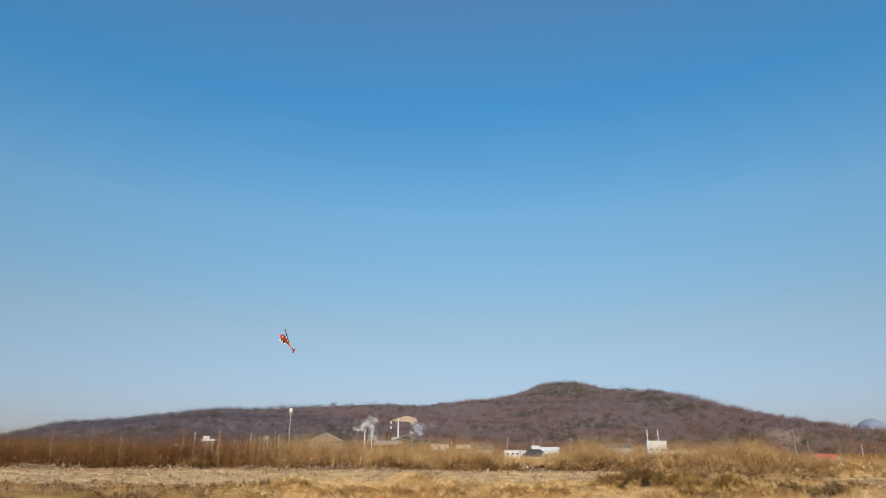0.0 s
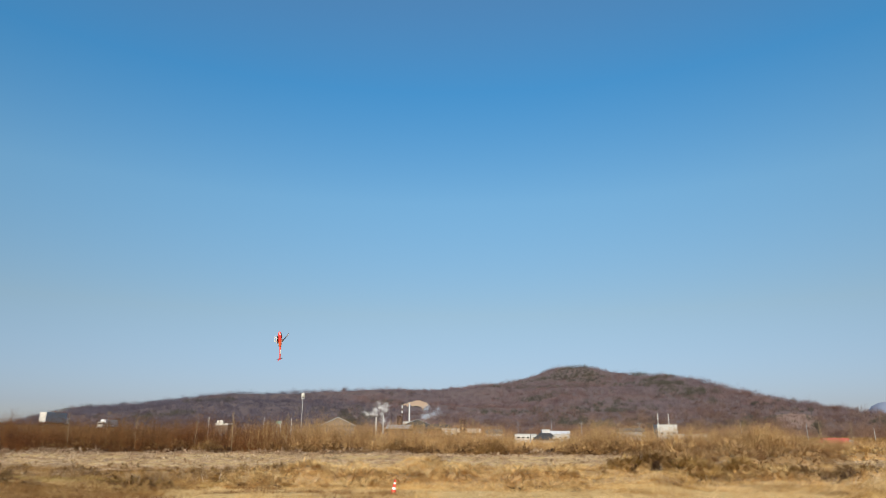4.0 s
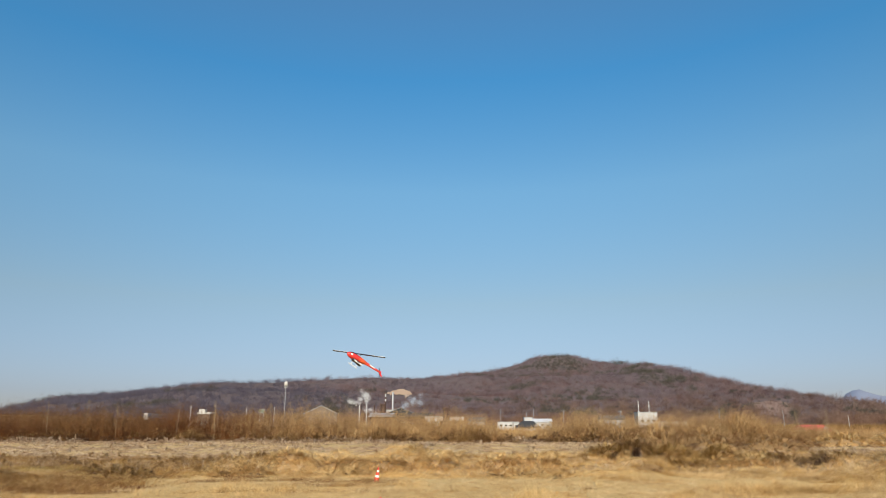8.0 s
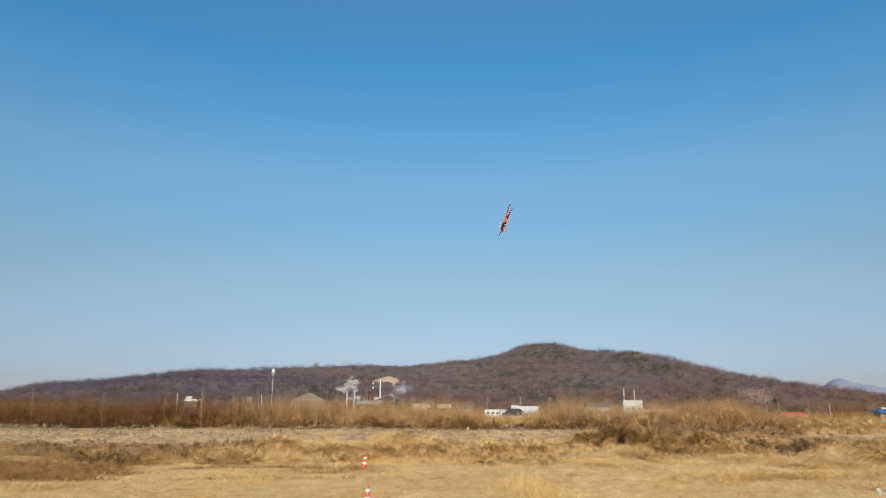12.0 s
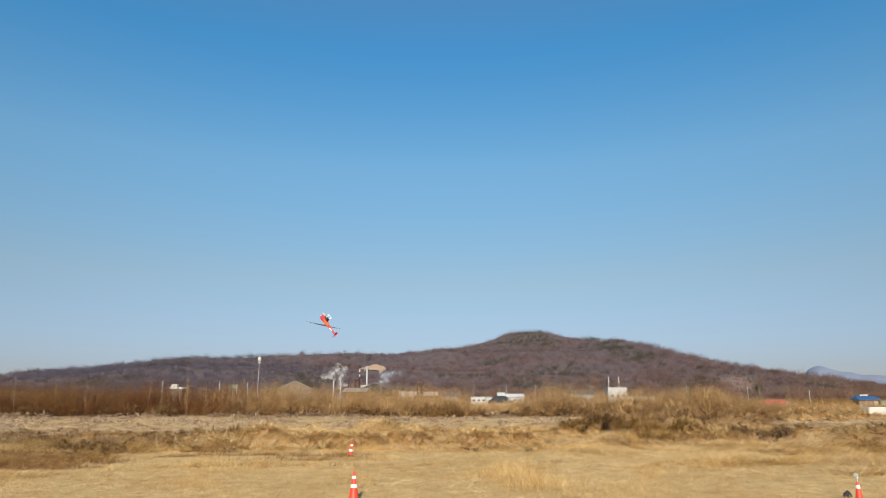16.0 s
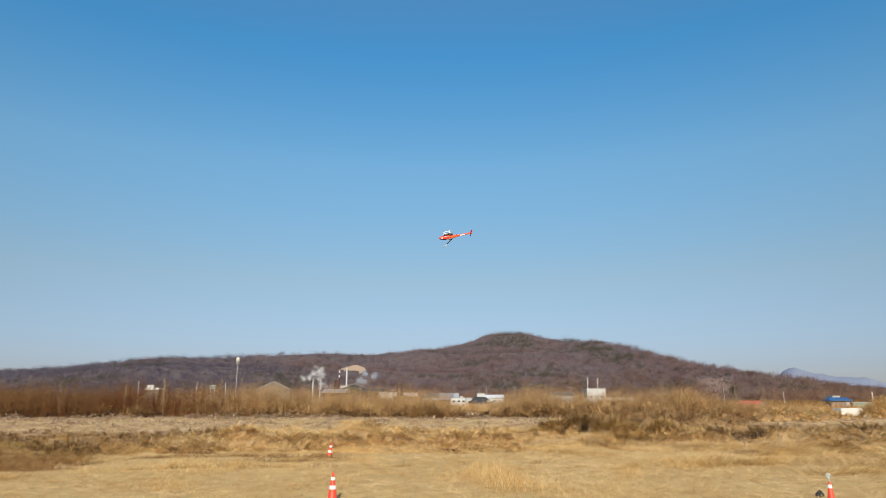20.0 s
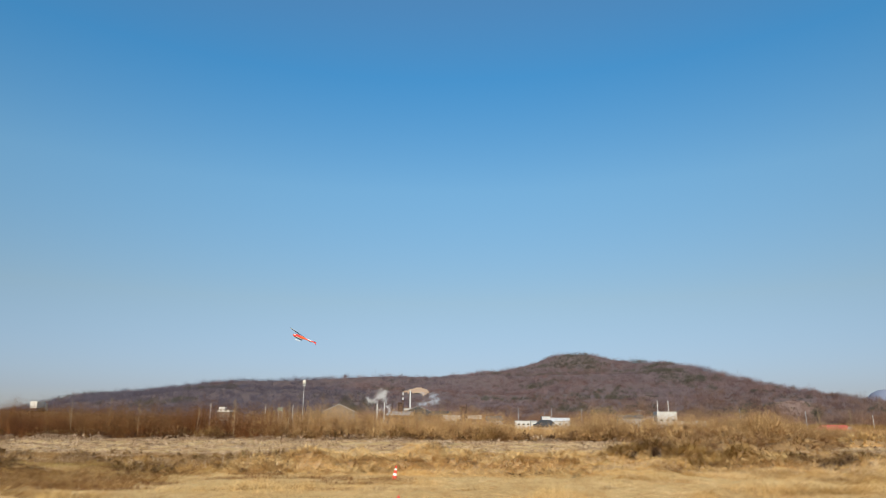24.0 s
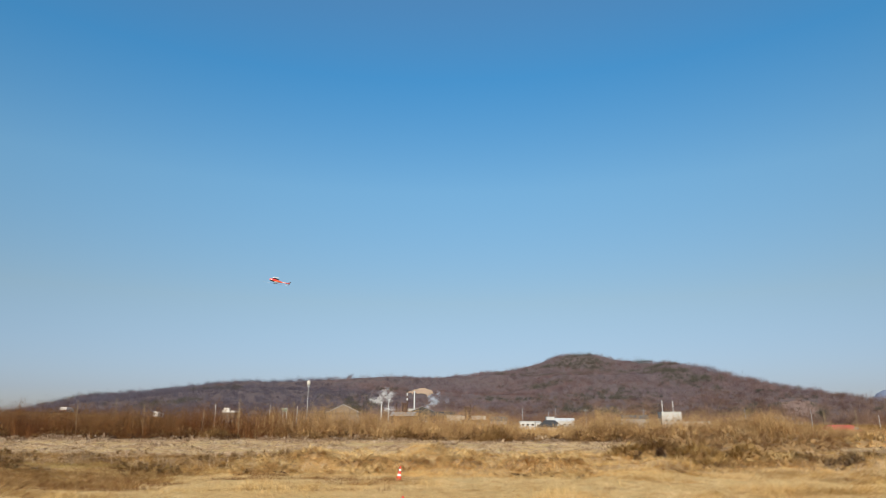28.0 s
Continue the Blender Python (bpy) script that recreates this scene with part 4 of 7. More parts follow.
def make_scar(bounds, label, mat, seed=0):
    a0, a1, e0, e1 = bounds
    nc, nr = 48, 14
    rs = np.linspace(440, 1500, 1200)
    v = []
    for j in range(nr):
        for i in range(nc):
            t, q = i / (nc - 1), j / (nr - 1)
            rag = float(value_noise(np.array([t * 9.0]), np.array([seed + q * 1.5]), 1.0, 72)[0])
            jag = (0.05 if seed else 0.12) * float(value_noise(np.array([t * (7.0 if seed else 19.0)]), np.array([seed + 5.0]), 1.0, 73)[0])
            if seed:
                foot_, head_ = 0.05 + 0.1 * rag, 0.9 - 0.5 * abs(t - 0.4) ** 2 + jag
            else:
                head_ = 0.50 + 0.50 * math.sin(min(1, 1.25 * t) * 1.57) - 1.1 * max(0, t - 0.78) + 0.7 * jag
                foot_ = min(head_ - 0.02, 0.44 - 0.40 * t ** 1.5 + 1.6 * jag + 2.0 * max(0, t - 0.80))
            e = e0 + (e1 - e0) * (foot_ + (head_ - foot_) * q)
            a = a0 + (a1 - a0) * t + 0.06 * math.sin(5 * q + seed)
            zz = hill_height(np.full(rs.shape, a), rs)
            k = int(np.argmax((zz - EYE) / rs > e))
            r = rs[k]
            v.append((r * math.sin(radians(a)), r * math.cos(radians(a)), float(zz[k]) + 0.5 + 0.5 * rag * q))
    i = (np.arange(nr - 1)[:, None] * nc + np.arange(nc - 1)).ravel()
    f = np.stack([i, i + 1, i + nc + 1, i + nc], 1)
    tagged(new("clay_scar", mesh_of("clay_scar", v, f, mat, True)), label, "hillside", kind="structure")


def make_far_mountain():
    az = np.linspace(20, 60, 90)
    v = []
    for a in az:
        e = 26 * math.exp(-((a - 30.2) / 1.5) ** 2) + 20 * math.exp(-((a - 33.0) / 2.6) ** 2) + 14 * math.exp(-((a - 38) / 5) ** 2) + 9 * math.exp(-((a - 27) / 4) ** 2)
        top = e / 1000 * 4200 + 12 * float(value_noise(np.array([a]), np.array([0.0]), 0.7, 71)[0])
        for r, s in ((3300, 0.0), (3700, 0.55), (4200, 1.0), (4700, 0.2)):
            v.append((r * math.sin(radians(a)), r * math.cos(radians(a)), top * s))
    i = (np.arange(89)[:, None] * 4 + np.arange(3)).ravel()
    f = np.stack([i, i + 1, i + 5, i + 4], 1)
    tagged(new("far_mountain", mesh_of("far_mountain", v, f, HAZE, True)), "hazy blue mountain on the horizon", "mountain", kind="structure")


make_mown()
make_tussocks()
make_bleached()
make_thicket()
make_woods()
make_scar(SCAR_BOX, "bare orange clay cutting on the wooded hillside", SCAR)
make_scar(SLOPE_BOX, "bare reddish-brown slope between the woods", REDSOIL, 11)
make_far_mountain()
for tx, ty, th, tw, tm, tl in ((127.8, 300, 10.5, 9.5, LOWWOOD, "round russet leafless tree in the valley"), (113.5, 300, 11.0, 6.0, PINE, "dark grey-green conifer in the valley"),
                               (145.2, 300, 10.0, 6.5, PINE, "dark conifer at the foot of the hill"), (150.5, 310, 8.5, 6.0, LOWWOOD, "dark brown leafless tree at the foot of the hill"),
                               (63.5, 300, 10.5, 7.0, LOWWOOD, "brown leafless tree behind the workshops"), (71.0, 305, 14.0, 7.5, LOWWOOD, "tall brown leafless tree behind the workshops"),
                               (94.2, 300, 9.5, 8.0, LOWWOOD, "brown leafless tree in the valley"), (-11.5, 300, 11.0, 7.0, LOWWOOD, "brown leafless tree behind the factory"),
                               (-6.5, 295, 10.0, 6.5, LOWWOOD, "brown leafless tree behind the factory"), (158.3, 300, 6.5, 7.0, LOWWOOD, "low brown leafless tree in the valley")):
    make_tree(tx, ty, th, tw, tm, tl)
for u, y, h in ((-0.66, 51, 3.2), (-0.60, 52, 3.3), (-0.55, 50.5, 2.8), (-0.455, 51, 2.6), (-0.395, 50.5, 3.2), (-0.31, 51, 3.0), (-0.10, 53, 2.7), (-0.02, 53, 2.8), (0.49, 53, 2.6), (0.53, 54, 2.7)):
    make_sapling(u * y, y, h)
for bx, by, rx, ry, bh, bn in ((-4.6, 22.4, 1.0, 0.6, 0.39, 1400), (-2.9, 22.0, 1.0, 0.6, 0.35, 1400), (-1.0, 22.4, 0.9, 0.6, 0.39, 1300), (0.8, 22.6, 0.9, 0.6, 0.32, 1200), (-6.4, 23.0, 1.0, 0.6, 0.32, 1200), (2.4, 23.0, 0.9, 0.6, 0.28, 1100)):
    v, f = locks(bx, by, rx, ry, bh * 1.05, bn * 3, 0.32, 0.0075, 20)
    at = Vector((bx, by, float(land(np.array([bx]), np.array([by]))[0])))
    heap = new("grass_tussock", mesh_of("grass_tussock", v - np.array(at), f, TUSSOCK))
    heap.location = at
    tagged(heap, "heap of arching golden dead grass", "grass", "golden grass heaps on the bank")
    new("core", mesh_of("core", *core(bx, by, rx * 0.75, ry * 0.75, bh * 0.55), HEAPSHADE, True)).parent = heap
MOUND = "mound of matted brown dead weeds"
for bx, by, rx, ry, bh, bn, mat_ in ((7.2, 24.2, 1.2, 0.6, 0.62, 2000, DULL), (6.0, 24.5, 0.9, 0.5, 0.74, 1600, BROWN), (8.8, 24.4, 1.2, 0.6, 0.55, 1600, DULL), (7.5, 23.5, 1.2, 0.4, 0.32, 1300, DULL), (8.8, 23.3, 1.4, 0.5, 0.34, 1300, TUSSOCK), (4.9, 24.4, 0.8, 0.5, 0.52, 1300, DULL), (10.6, 24.9, 1.1, 0.6, 0.48, 1300, DULL), (9.9, 23.7, 1.3, 0.8, 0.45, 1100, TUSSOCK),
                                     (11.4, 24.6, 1.5, 0.7, 0.55, 1100, BROWN), (13.6, 25.0, 1.6, 0.7, 0.55, 1100, BROWN), (16.2, 26.0, 1.7, 0.7, 0.5, 1100, DULL), (18.8, 27.5, 1.7, 0.8, 0.5, 1000, BROWN),
                                     (8.6, 30.0, 2.0, 1.2, 0.9, 1400, VINE), (11.6, 32.5, 2.2, 1.2, 0.95, 1500, VINE), (15.0, 34.5, 2.4, 1.2, 0.9, 1500, VINE), (10.0, 37.0, 2.6, 1.4, 1.2, 1600, VINE),
                                     (14.2, 40.0, 2.8, 1.4, 1.25, 1700, VINE), (18.6, 41.0, 2.6, 1.4, 1.0, 1500, VINE), (23.0, 42.0, 2.6, 1.4, 0.8, 1400, TUSSOCK), (27.5, 44.0, 2.6, 1.4, 0.75, 1400, TUSSOCK), (34.6, 48.0, 1.9, 1.2, 1.7, 2600, TUSSOCK), (30.2, 48.6, 1.6, 1.0, 0.7, 1400, TUSSOCK)):
    v, f = locks(bx, by, rx, ry, bh, int(bn * 3.0), 0.26 + 0.26 * bh, 0.008 * max(1.0, by / 26), 16)
    at = Vector((bx, by, float(land(np.array([bx]), np.array([by]))[0])))
    heap = new("weed_mound", mesh_of("weed_mound", v - np.array(at), f, mat_))
    heap.location = at
    tagged(heap, MOUND, "weeds", "mounds of dead weeds")
    new("core", mesh_of("core", *core(bx, by, rx * 0.75, ry * 0.75, bh * 0.55), HEAPSHADE, True)).parent = heap
for bx, by, rx, ry, bh, bn in ((0.3, 49.0, 1.3, 0.8, 1.55, 1500), (-6.8, 50.0, 1.2, 0.8, 1.3, 1300), (19.6, 46.5, 0.9, 0.7, 1.1, 1000), (-21.5, 49.6, 1.4, 0.8, 1.2, 1300), (-14.0, 49.7, 1.1, 0.8, 1.1, 1200)):
    make_bush(bx, by, rx, ry, bh, bn, BUSH, "dark red-brown bush at the foot of the thicket")
make_bush(20.2, 50.0, 2.2, 1.6, 2.6, 3000, OCHRE, "round ochre leafless shrub")
make_bush(12.2, 24.2, 0.8, 0.25, 0.45, 600, DARKSTEM, "dark weed stems under a mound")
make_bush(15.6, 25.3, 0.9, 0.25, 0.40, 600, DARKSTEM, "dark weed stems under a mound")


def make_rusty():
    """Low rust-coloured weeds in streaks along the edge of the mown strip."""
    x, y = scatter(120000, 15.8, 22.0)
    n = len(x)
    streak = value_noise(x * 0.3, y * 1.6, 1.0, 81) * 0.7 - 0.3 * (x > -2) + 0.30 * np.exp(-((y - 17.9 - 0.09 * (x + 6)) / 0.35) ** 2) * (x < 0) + 0.4 * value_noise(x, y, 0.5, 83) + 0.45 / (1 + np.exp((x + 9.8) * 2.5)) + rng.normal(0, 0.15, n)
    k = streak > 0.50
    bl = blades(on_land(x[k], y[k]), rng.uniform(0.05, 0.17, k.sum()), 0.007, rng.uniform(0.1, 1.0, k.sum()), rng.uniform(0, 6.3, k.sum()))
    stuff("rusty_weeds", [bl], plant("rust_weeds", [(0.09, 0.036, 0.012), (0.17, 0.074, 0.024), (0.27, 0.14, 0.048)], 0.5, (0.7, 0.6, 0.55)), "low rust-brown dead weeds in streaks", "weeds")
    x, y = scatter(60000, 11.5, 18.0, 0.7)
    n = len(x)
    k = (0.75 * value_noise(x, y, 1.6, 82) + 0.95 * np.exp(-((x - 0.31 * y) / 0.55) ** 2 - ((y - 14.5) / 2.0) ** 2) + rng.normal(0, 0.1, n)) > 0.5
    bl = blades(on_land(x[k], y[k]), rng.uniform(0.10, 0.36, k.sum()), 0.0045, rng.uniform(0.05, 1.1, k.sum()), rng.uniform(0, 6.3, k.sum()), 0.4)
    stuff("wispy_grass", [bl], TUSSOCK, "wispy standing straw stalks in the mown strip", "grass")


make_rusty()
sx_, sy_ = -11.2, 25.0
stick = tube([(0, 0, 0.0), (0.16, 0.02, 0.03), (0.42, 0.0, 0.01)], 0.016, 6, 0.009)
tagged(part("fallen_stick", stick, BIRCH, at=pose(sx_, sy_, float(land(np.array([sx_]), np.array([sy_]))[0]) + 0.03)), "pale dry stick lying on matted grass", "stick")


# ---- road on its bank ----
def road_x(y):
    return -160 - 5 * (y - 230) / 79


def road_z(y):
    return float(np.interp(y, [-400, 227, 300, 372, 2000], [4.2, 3.6, 1.8, SINK + 0.3, SINK + 0.3]))


ROAD = [(road_x(y), y, road_z(y)) for y in range(-400, 331, 10)] + \
       [(road_x(330) + 40 * (1 - math.cos(a)), 330 + 40 * math.sin(a), road_z(330 + 40 * a)) for a in np.linspace(0.15, math.pi / 2, 9)] + \
       [(road_x(330) + 40 + d, 370, SINK + 0.3) for d in range(10, 420, 20)]


def make_road():
    for name, offs, mat, label, cat in (("embankment", ((-11, None), (-4.6, -0.12), (4.6, -0.12), (11, None)), BANK, "brown grassy embankment under the road", "embankment"),
                                        ("road", ((-3.6, 0.0), (3.6, 0.0)), ASPHALT, "grey asphalt road along the top of the embankment", "road")):
        v = []
        for i, p in enumerate(ROAD):
            q = Vector(ROAD[min(i + 1, len(ROAD) - 1)]) - Vector(ROAD[max(i - 1, 0)])
            s = Vector((q.y, -q.x, 0)).normalized()
            for o, dz in offs:
                v.append((p[0] + s.x * o, p[1] + s.y * o, SINK - 0.4 if dz is None else p[2] + dz))
        w = len(offs)
        i = (np.arange(len(ROAD) - 1)[:, None] * w + np.arange(w - 1)).ravel()
        f = np.stack([i, i + 1, i + w + 1, i + w], 1)
        tagged(new(name, mesh_of(name, v, f, mat)), label, cat, kind="structure")
    n = 9000
    y = rng.uniform(60, 330, n)
    x = road_x(y) + rng.choice([-1, 1], n) * rng.uniform(4.8, 10, n)
    edge = np.abs(x - road_x(y))
    zr = np.interp(y, [60, 227, 300, 372], [3.9, 3.6, 1.8, SINK])
    z = zr + (SINK - zr) * np.clip((edge - 4.6) / 6.4, 0, 1)
    bl = blades(np.stack([x, y, z - 0.1], 1), rng.uniform(0.5, 1.6, n), 0.12, rng.uniform(0.1, 0.9, n), rng.uniform(0, 6.3, n))
    stuff("bank_scrub", [bl], BUSH, "brown leafless scrub on the embankment", "scrub")


BANK = material("bank_grass", (0.20, 0.125, 0.055), 0.95, 0, 0.3, 0.35, 0.5, 3)
ASPHALT = material("asphalt", (0.055, 0.055, 0.055), 0.9, 0, 0.3, 0.2, 0.3, 5)
make_road()


# ---- vehicles on the road: nose along +y, wheels on z = 0 ----
def wheel(parent, x, y, r=0.5):
    w = part("wheel", lathe([(r * 0.55, -0.14), (r * 0.95, -0.14), (r, -0.08), (r, 0.08), (r * 0.95, 0.14), (r * 0.55, 0.14)], 16), RUBBER, parent,
             at=pose(x, y, r, 0, 90, 0), smooth=True)
    part("rim", lathe([(0.05, -0.15), (r * 0.55, -0.145), (r * 0.55, 0.145), (0.05, 0.15)], 12), STEEL, w)


def make_truck(length, height, box_mat, cab_mat, label, rear_mat=None):
    root = tagged(new("truck"), label, "truck", "trucks on the road")
    part("cargo_box", box(2.45, length - 2.4, height - 1.05, 0, -1.2, 1.05, 0.05), box_mat, root)
    part("rear_door", box(2.3, 0.06, height - 1.25, 0, -length / 2 - 0.03, 1.15, 0.02), rear_mat or WHITE, root, "white rear doors")
    part("chassis", box(0.9, length - 0.6, 0.22, 0, -0.1, 0.78), RUBBER, root)
    part("cab", box(2.4, 1.9, min(2.3, height - 0.65), 0, length / 2 - 0.95, 0.55, 0.18), cab_mat, root)
    part("windscreen", box(2.1, 0.05, 0.6, 0, length / 2 + 0.005, min(1.75, height - 0.75), 0.02), GLASSDARK, root)
    part("side_window", box(2.44, 0.7, 0.5, 0, length / 2 - 0.85, min(1.85, height - 0.7), 0.02), GLASSDARK, root)
    part("bumper", box(2.4, 0.16, 0.35, 0, length / 2 + 0.04, 0.35, 0.05), STEEL, root)
    for x in (-1.0, 1.0):
        part("tail_lamp", box(0.25, 0.05, 0.14, x * 0.95, -length / 2 - 0.05, 0.85), REDROOF, root)
        wheel(root, x, length / 2 - 1.3)
        wheel(root, x, -length / 2 + 1.2)
        if length > 9:
            wheel(root, x, -length / 2 + 2.4)
            wheel(root, x, length / 2 - 3.4)
    return root


GREYBLUE = material("grey_blue_panel", (0.20, 0.25, 0.32), 0.5, 0, 0.4, 0.15, 0.05, 6)
PALEGREY = material("pale_grey_panel", (0.55, 0.57, 0.60), 0.5, 0, 0.4, 0.12, 0.05, 6)
truck_a = make_truck(15.0, 4.6, GREYBLUE, WHITE, "long articulated truck with a grey-blue box and white rear")
truck_b = make_truck(12.5, 3.9, PALEGREY, WHITE, "long pale grey box truck driving on the embankment")
truck_c = make_truck(6.6, 3.4, WHITE, WHITE, "small white box truck driving on the embankment")
truck_d = make_truck(5.0, 2.1, PALEGREY, WHITE, "small pale pickup with a low cargo box on the embankment")


# ---- buildings of the valley, all on the low ground ----
def windows(root, w, z, n, mat=GLASSDARK, size=(0.8, 0.55), y=0.0, x0=0.0):
    for i in range(n):
        x = x0 + (i - (n - 1) / 2) * w / n
        fr = part("window", box(size[0] + 0.16, 0.08, size[1] + 0.16, x, y - 0.04, z - 0.08), WHITE, root)
        part("pane", box(size[0], 0.04, size[1], x, y - 0.10, z), mat, fr)


def make_house(x, y, w, d, eave, ridge, wall_mat, roof_mat, label, gable_front=False, hip=0.0, rz=0.0, n_win=3, category="house", over=0.35, name="house"):
    """Walls, pitched roof with overhang, door and windows; eave and ridge above the low ground."""
    root = tagged(new(name), label, category)
    root.matrix_basis = pose(x, y, SINK, 0, 0, rz)
    part("wall", box(w, d, eave, 0, d / 2, -0.3), wall_mat, root)
    bm = bmesh.new()
    a, b = w / 2 + over, d / 2 + over
    e = eave - 0.34
    base = [bm.verts.new((sx * a, d / 2 + sy * b, e)) for sx, sy in ((-1, -1), (1, -1), (1, 1), (-1, 1))]
    low = [bm.verts.new((v.co.x, v.co.y, e - 0.12)) for v in base]
    if gable_front:
        r0, r1 = bm.verts.new((0, d / 2 - b, ridge)), bm.verts.new((0, d / 2 + b, ridge))
        fs = [(base[0], base[1], r0), (base[2], base[3], r1), (base[1], base[2], r1, r0), (base[3], base[0], r0, r1)]
    else:
        r0, r1 = bm.verts.new((-a + hip, d / 2, ridge)), bm.verts.new((a - hip, d / 2, ridge))
        fs = [(base[3], base[0], r0), (base[1], base[2], r1), (base[0], base[1], r1, r0), (base[2], base[3], r0, r1)]
    for q in fs:
        bm.faces.new(q)
    for i in range(4):
        bm.faces.new((low[i], low[(i + 1) % 4], base[(i + 1) % 4], base[i]))
    bm.faces.new(low[::-1])
    bmesh.ops.recalc_face_normals(bm, faces=bm.faces[:])
    part("roof", bm, roof_mat, root)
    if n_win:
        windows(root, w * 0.9, eave * 0.45, n_win)
    part("door", box(0.95, 0.07, 2.0, w * 0.38, -0.03, 0), GREY, root)
    return root


def make_block(x, y, w, d, h, mat, label, category="building", name="building", trim=GREY, n_win=0):
    root = tagged(new(name), label, category)
    root.location = (x, y, SINK)
    part("wall", box(w, d, h + 0.3, 0, d / 2, -0.3, 0.04), mat, root)
    part("coping", box(w + 0.2, d + 0.2, 0.18, 0, d / 2, h, 0.03), trim, root)
    if n_win:
        windows(root, w * 0.9, h * 0.5, n_win)
    return root


def make_pole(x, y, top, mat=None, r=0.13, label="thin grey utility pole", arm=False, name="utility_pole"):
    root = tagged(new(name), label, "pole", "poles in the valley")
    root.location = (x, y, SINK)
    h = top - SINK
    part("post", tube([(0, 0, -0.2), (0, 0, h)], r, 8, r * 0.7), mat or GREY, root)
    if arm:
        part("crossarm", box(1.5, 0.1, 0.1, 0, 0, h - 0.7), GREY, root)
        for sx in (-0.6, 0, 0.6):
            part("insulator", lathe([(0.05, 0), (0.08, 0.05), (0.05, 0.2)], 8), WHITE, root, at=pose(sx, 0, h - 0.6))
    return root


def make_chimney(x, y, top, r, label, bands=0, mat=LIMEWASH):
    root = tagged(new("chimney"), label, "chimney", "factory chimneys")
    root.location = (x, y, SINK)
    h = top - SINK
    part("stack", lathe([(r * 1.25, -0.2), (r * 1.2, 0.6), (r, 0.9), (r * 0.9, h), (r * 0.7, h)], 14), mat, root, smooth=True)
    part("rim", lathe([(r * 0.9, h - 0.25), (r * 1.08, h - 0.2), (r * 1.08, h - 0.02), (r * 0.9, h + 0.02)], 14), STEEL, root)
    for i in range(bands):
        z = h - 1.0 - i * 1.7
        part("band", lathe([(r * 0.93, z - 0.8), (r * 1.0, z - 0.78), (r * 1.0, z - 0.02), (r * 0.93, z)], 14), RUST, root, "rust-red painted band")
    return root


def make_mast():
    """Slim pole with a white drum of aerials on top."""
    x, y, top = -74.8, 260.0, 16.9
    root = tagged(new("radio_mast"), "tall pale steel mast with a white drum on top", "mast")
    root.location = (x, y, SINK)
    h = top - SINK
    part("post", tube([(0, 0, -0.2), (0, 0, h - 1.2)], 0.17, 12, 0.14), GREY, root)
    part("platform", lathe([(0.3, h - 2.5), (0.7, h - 2.45), (0.7, h - 2.3), (0.3, h - 2.25)], 16), STEEL, root)
    part("drum", lathe([(0.3, h - 1.75), (0.72, h - 1.6), (0.72, h - 0.6), (0.55, h - 0.25), (0.15, h)], 18), WHITE, root, "white drum", smooth=True)
    for a in range(6):
        part("aerial", box(0.14, 0.10, 1.1, 0.60 * math.cos(a), 0.60 * math.sin(a), h - 2.3), GREY, root)
    for k in range(10):
        part("rung", box(0.5, 0.05, 0.05, 0, -0.42, 1.5 + k * 1.4), STEEL, root)


BARNWALL = material("weathered_boards", (0.17, 0.138, 0.118), 0.9, 0, 0.6, 0.3, 0.3, 6)
BARNROOF = material("weathered_sheet", (0.17, 0.135, 0.11), 0.95, 0, 0.5, 0.3, 0.1, 6)
make_mast()
S = -SINK
shed = make_block(-70.4, 170, 3.4, 3.0, 3.05 + S, BARNWALL, "brown shed with white boxes and a white parapet on top", "shed", "shed", BARNWALL, n_win=2)
part("parapet", box(3.5, 3.1, 0.5, 0, 1.5, 3.25 + S, 0.03), WHITE, shed, "white parapet")
part("tank", box(1.6, 1.2, 0.75, -0.8, 1.2, 3.75 + S, 0.08), WHITE, shed, "white tank on the roof")
make_pole(-74.0, 170, 5.35, LIMEWASH, 0.2, "stout white pole beside the sheds", False)
make_pole(-59.0, 170, 5.2, STEEL, 0.11)
make_pole(-51.6, 170, 5.0, STEEL, 0.14, "stout white pole behind the thicket", False)


def make_sign(x, y, w, z0, z1, mat, label):
    root = tagged(new("road_sign"), label, "sign")
    root.location = (x, y, SINK)
    part("board", box(w, 0.12, z1 - z0, 0, 0, z0 - SINK, 0.03), mat, root)
    part("edge", box(w + 0.12, 0.06, z1 - z0 + 0.12, 0, 0.06, z0 - SINK - 0.06), WHITE, root)
    for sx in (-0.35, 0.35):
        part("post", tube([(sx * w, 0.16, -0.2), (sx * w, 0.16, z1 - SINK)], 0.08, 8), STEEL, root)


make_sign(-55.0, 170, 1.4, 3.6, 4.3, GREEN, "pale green sign board on two posts")
barn = make_house(-50.7, 220, 11.0, 9, 3.9 + S, 6.3 + S, BARNWALL, BARNROOF, "weathered barn with a brown gabled roof", True, 0, 13, 2, "barn", name="barn")
rake = bmesh.new()
for sx_ in (-1, 1):
    for bm_ in (tube([(sx_ * 5.9, -0.5, 3.6 + S), (0, -0.5, 6.4 + S)], 0.12, 6),):
        me_ = bpy.data.meshes.new("edge")
        bm_.to_mesh(me_)
        rake.from_mesh(me_)
        bm_.free()
        bpy.data.meshes.remove(me_)
part("rake_board", rake, GREY, barn, "pale grey board along the gable edge")
mill = make_house(-24.2, 226, 9.2, 14, 4.1 + S, 5.8 + S, DARKROOF, DARKROOF, "dark sheet-metal factory shed with a dark gabled roof", True, 0, 4, 4, "factory", 0.6, "factory")
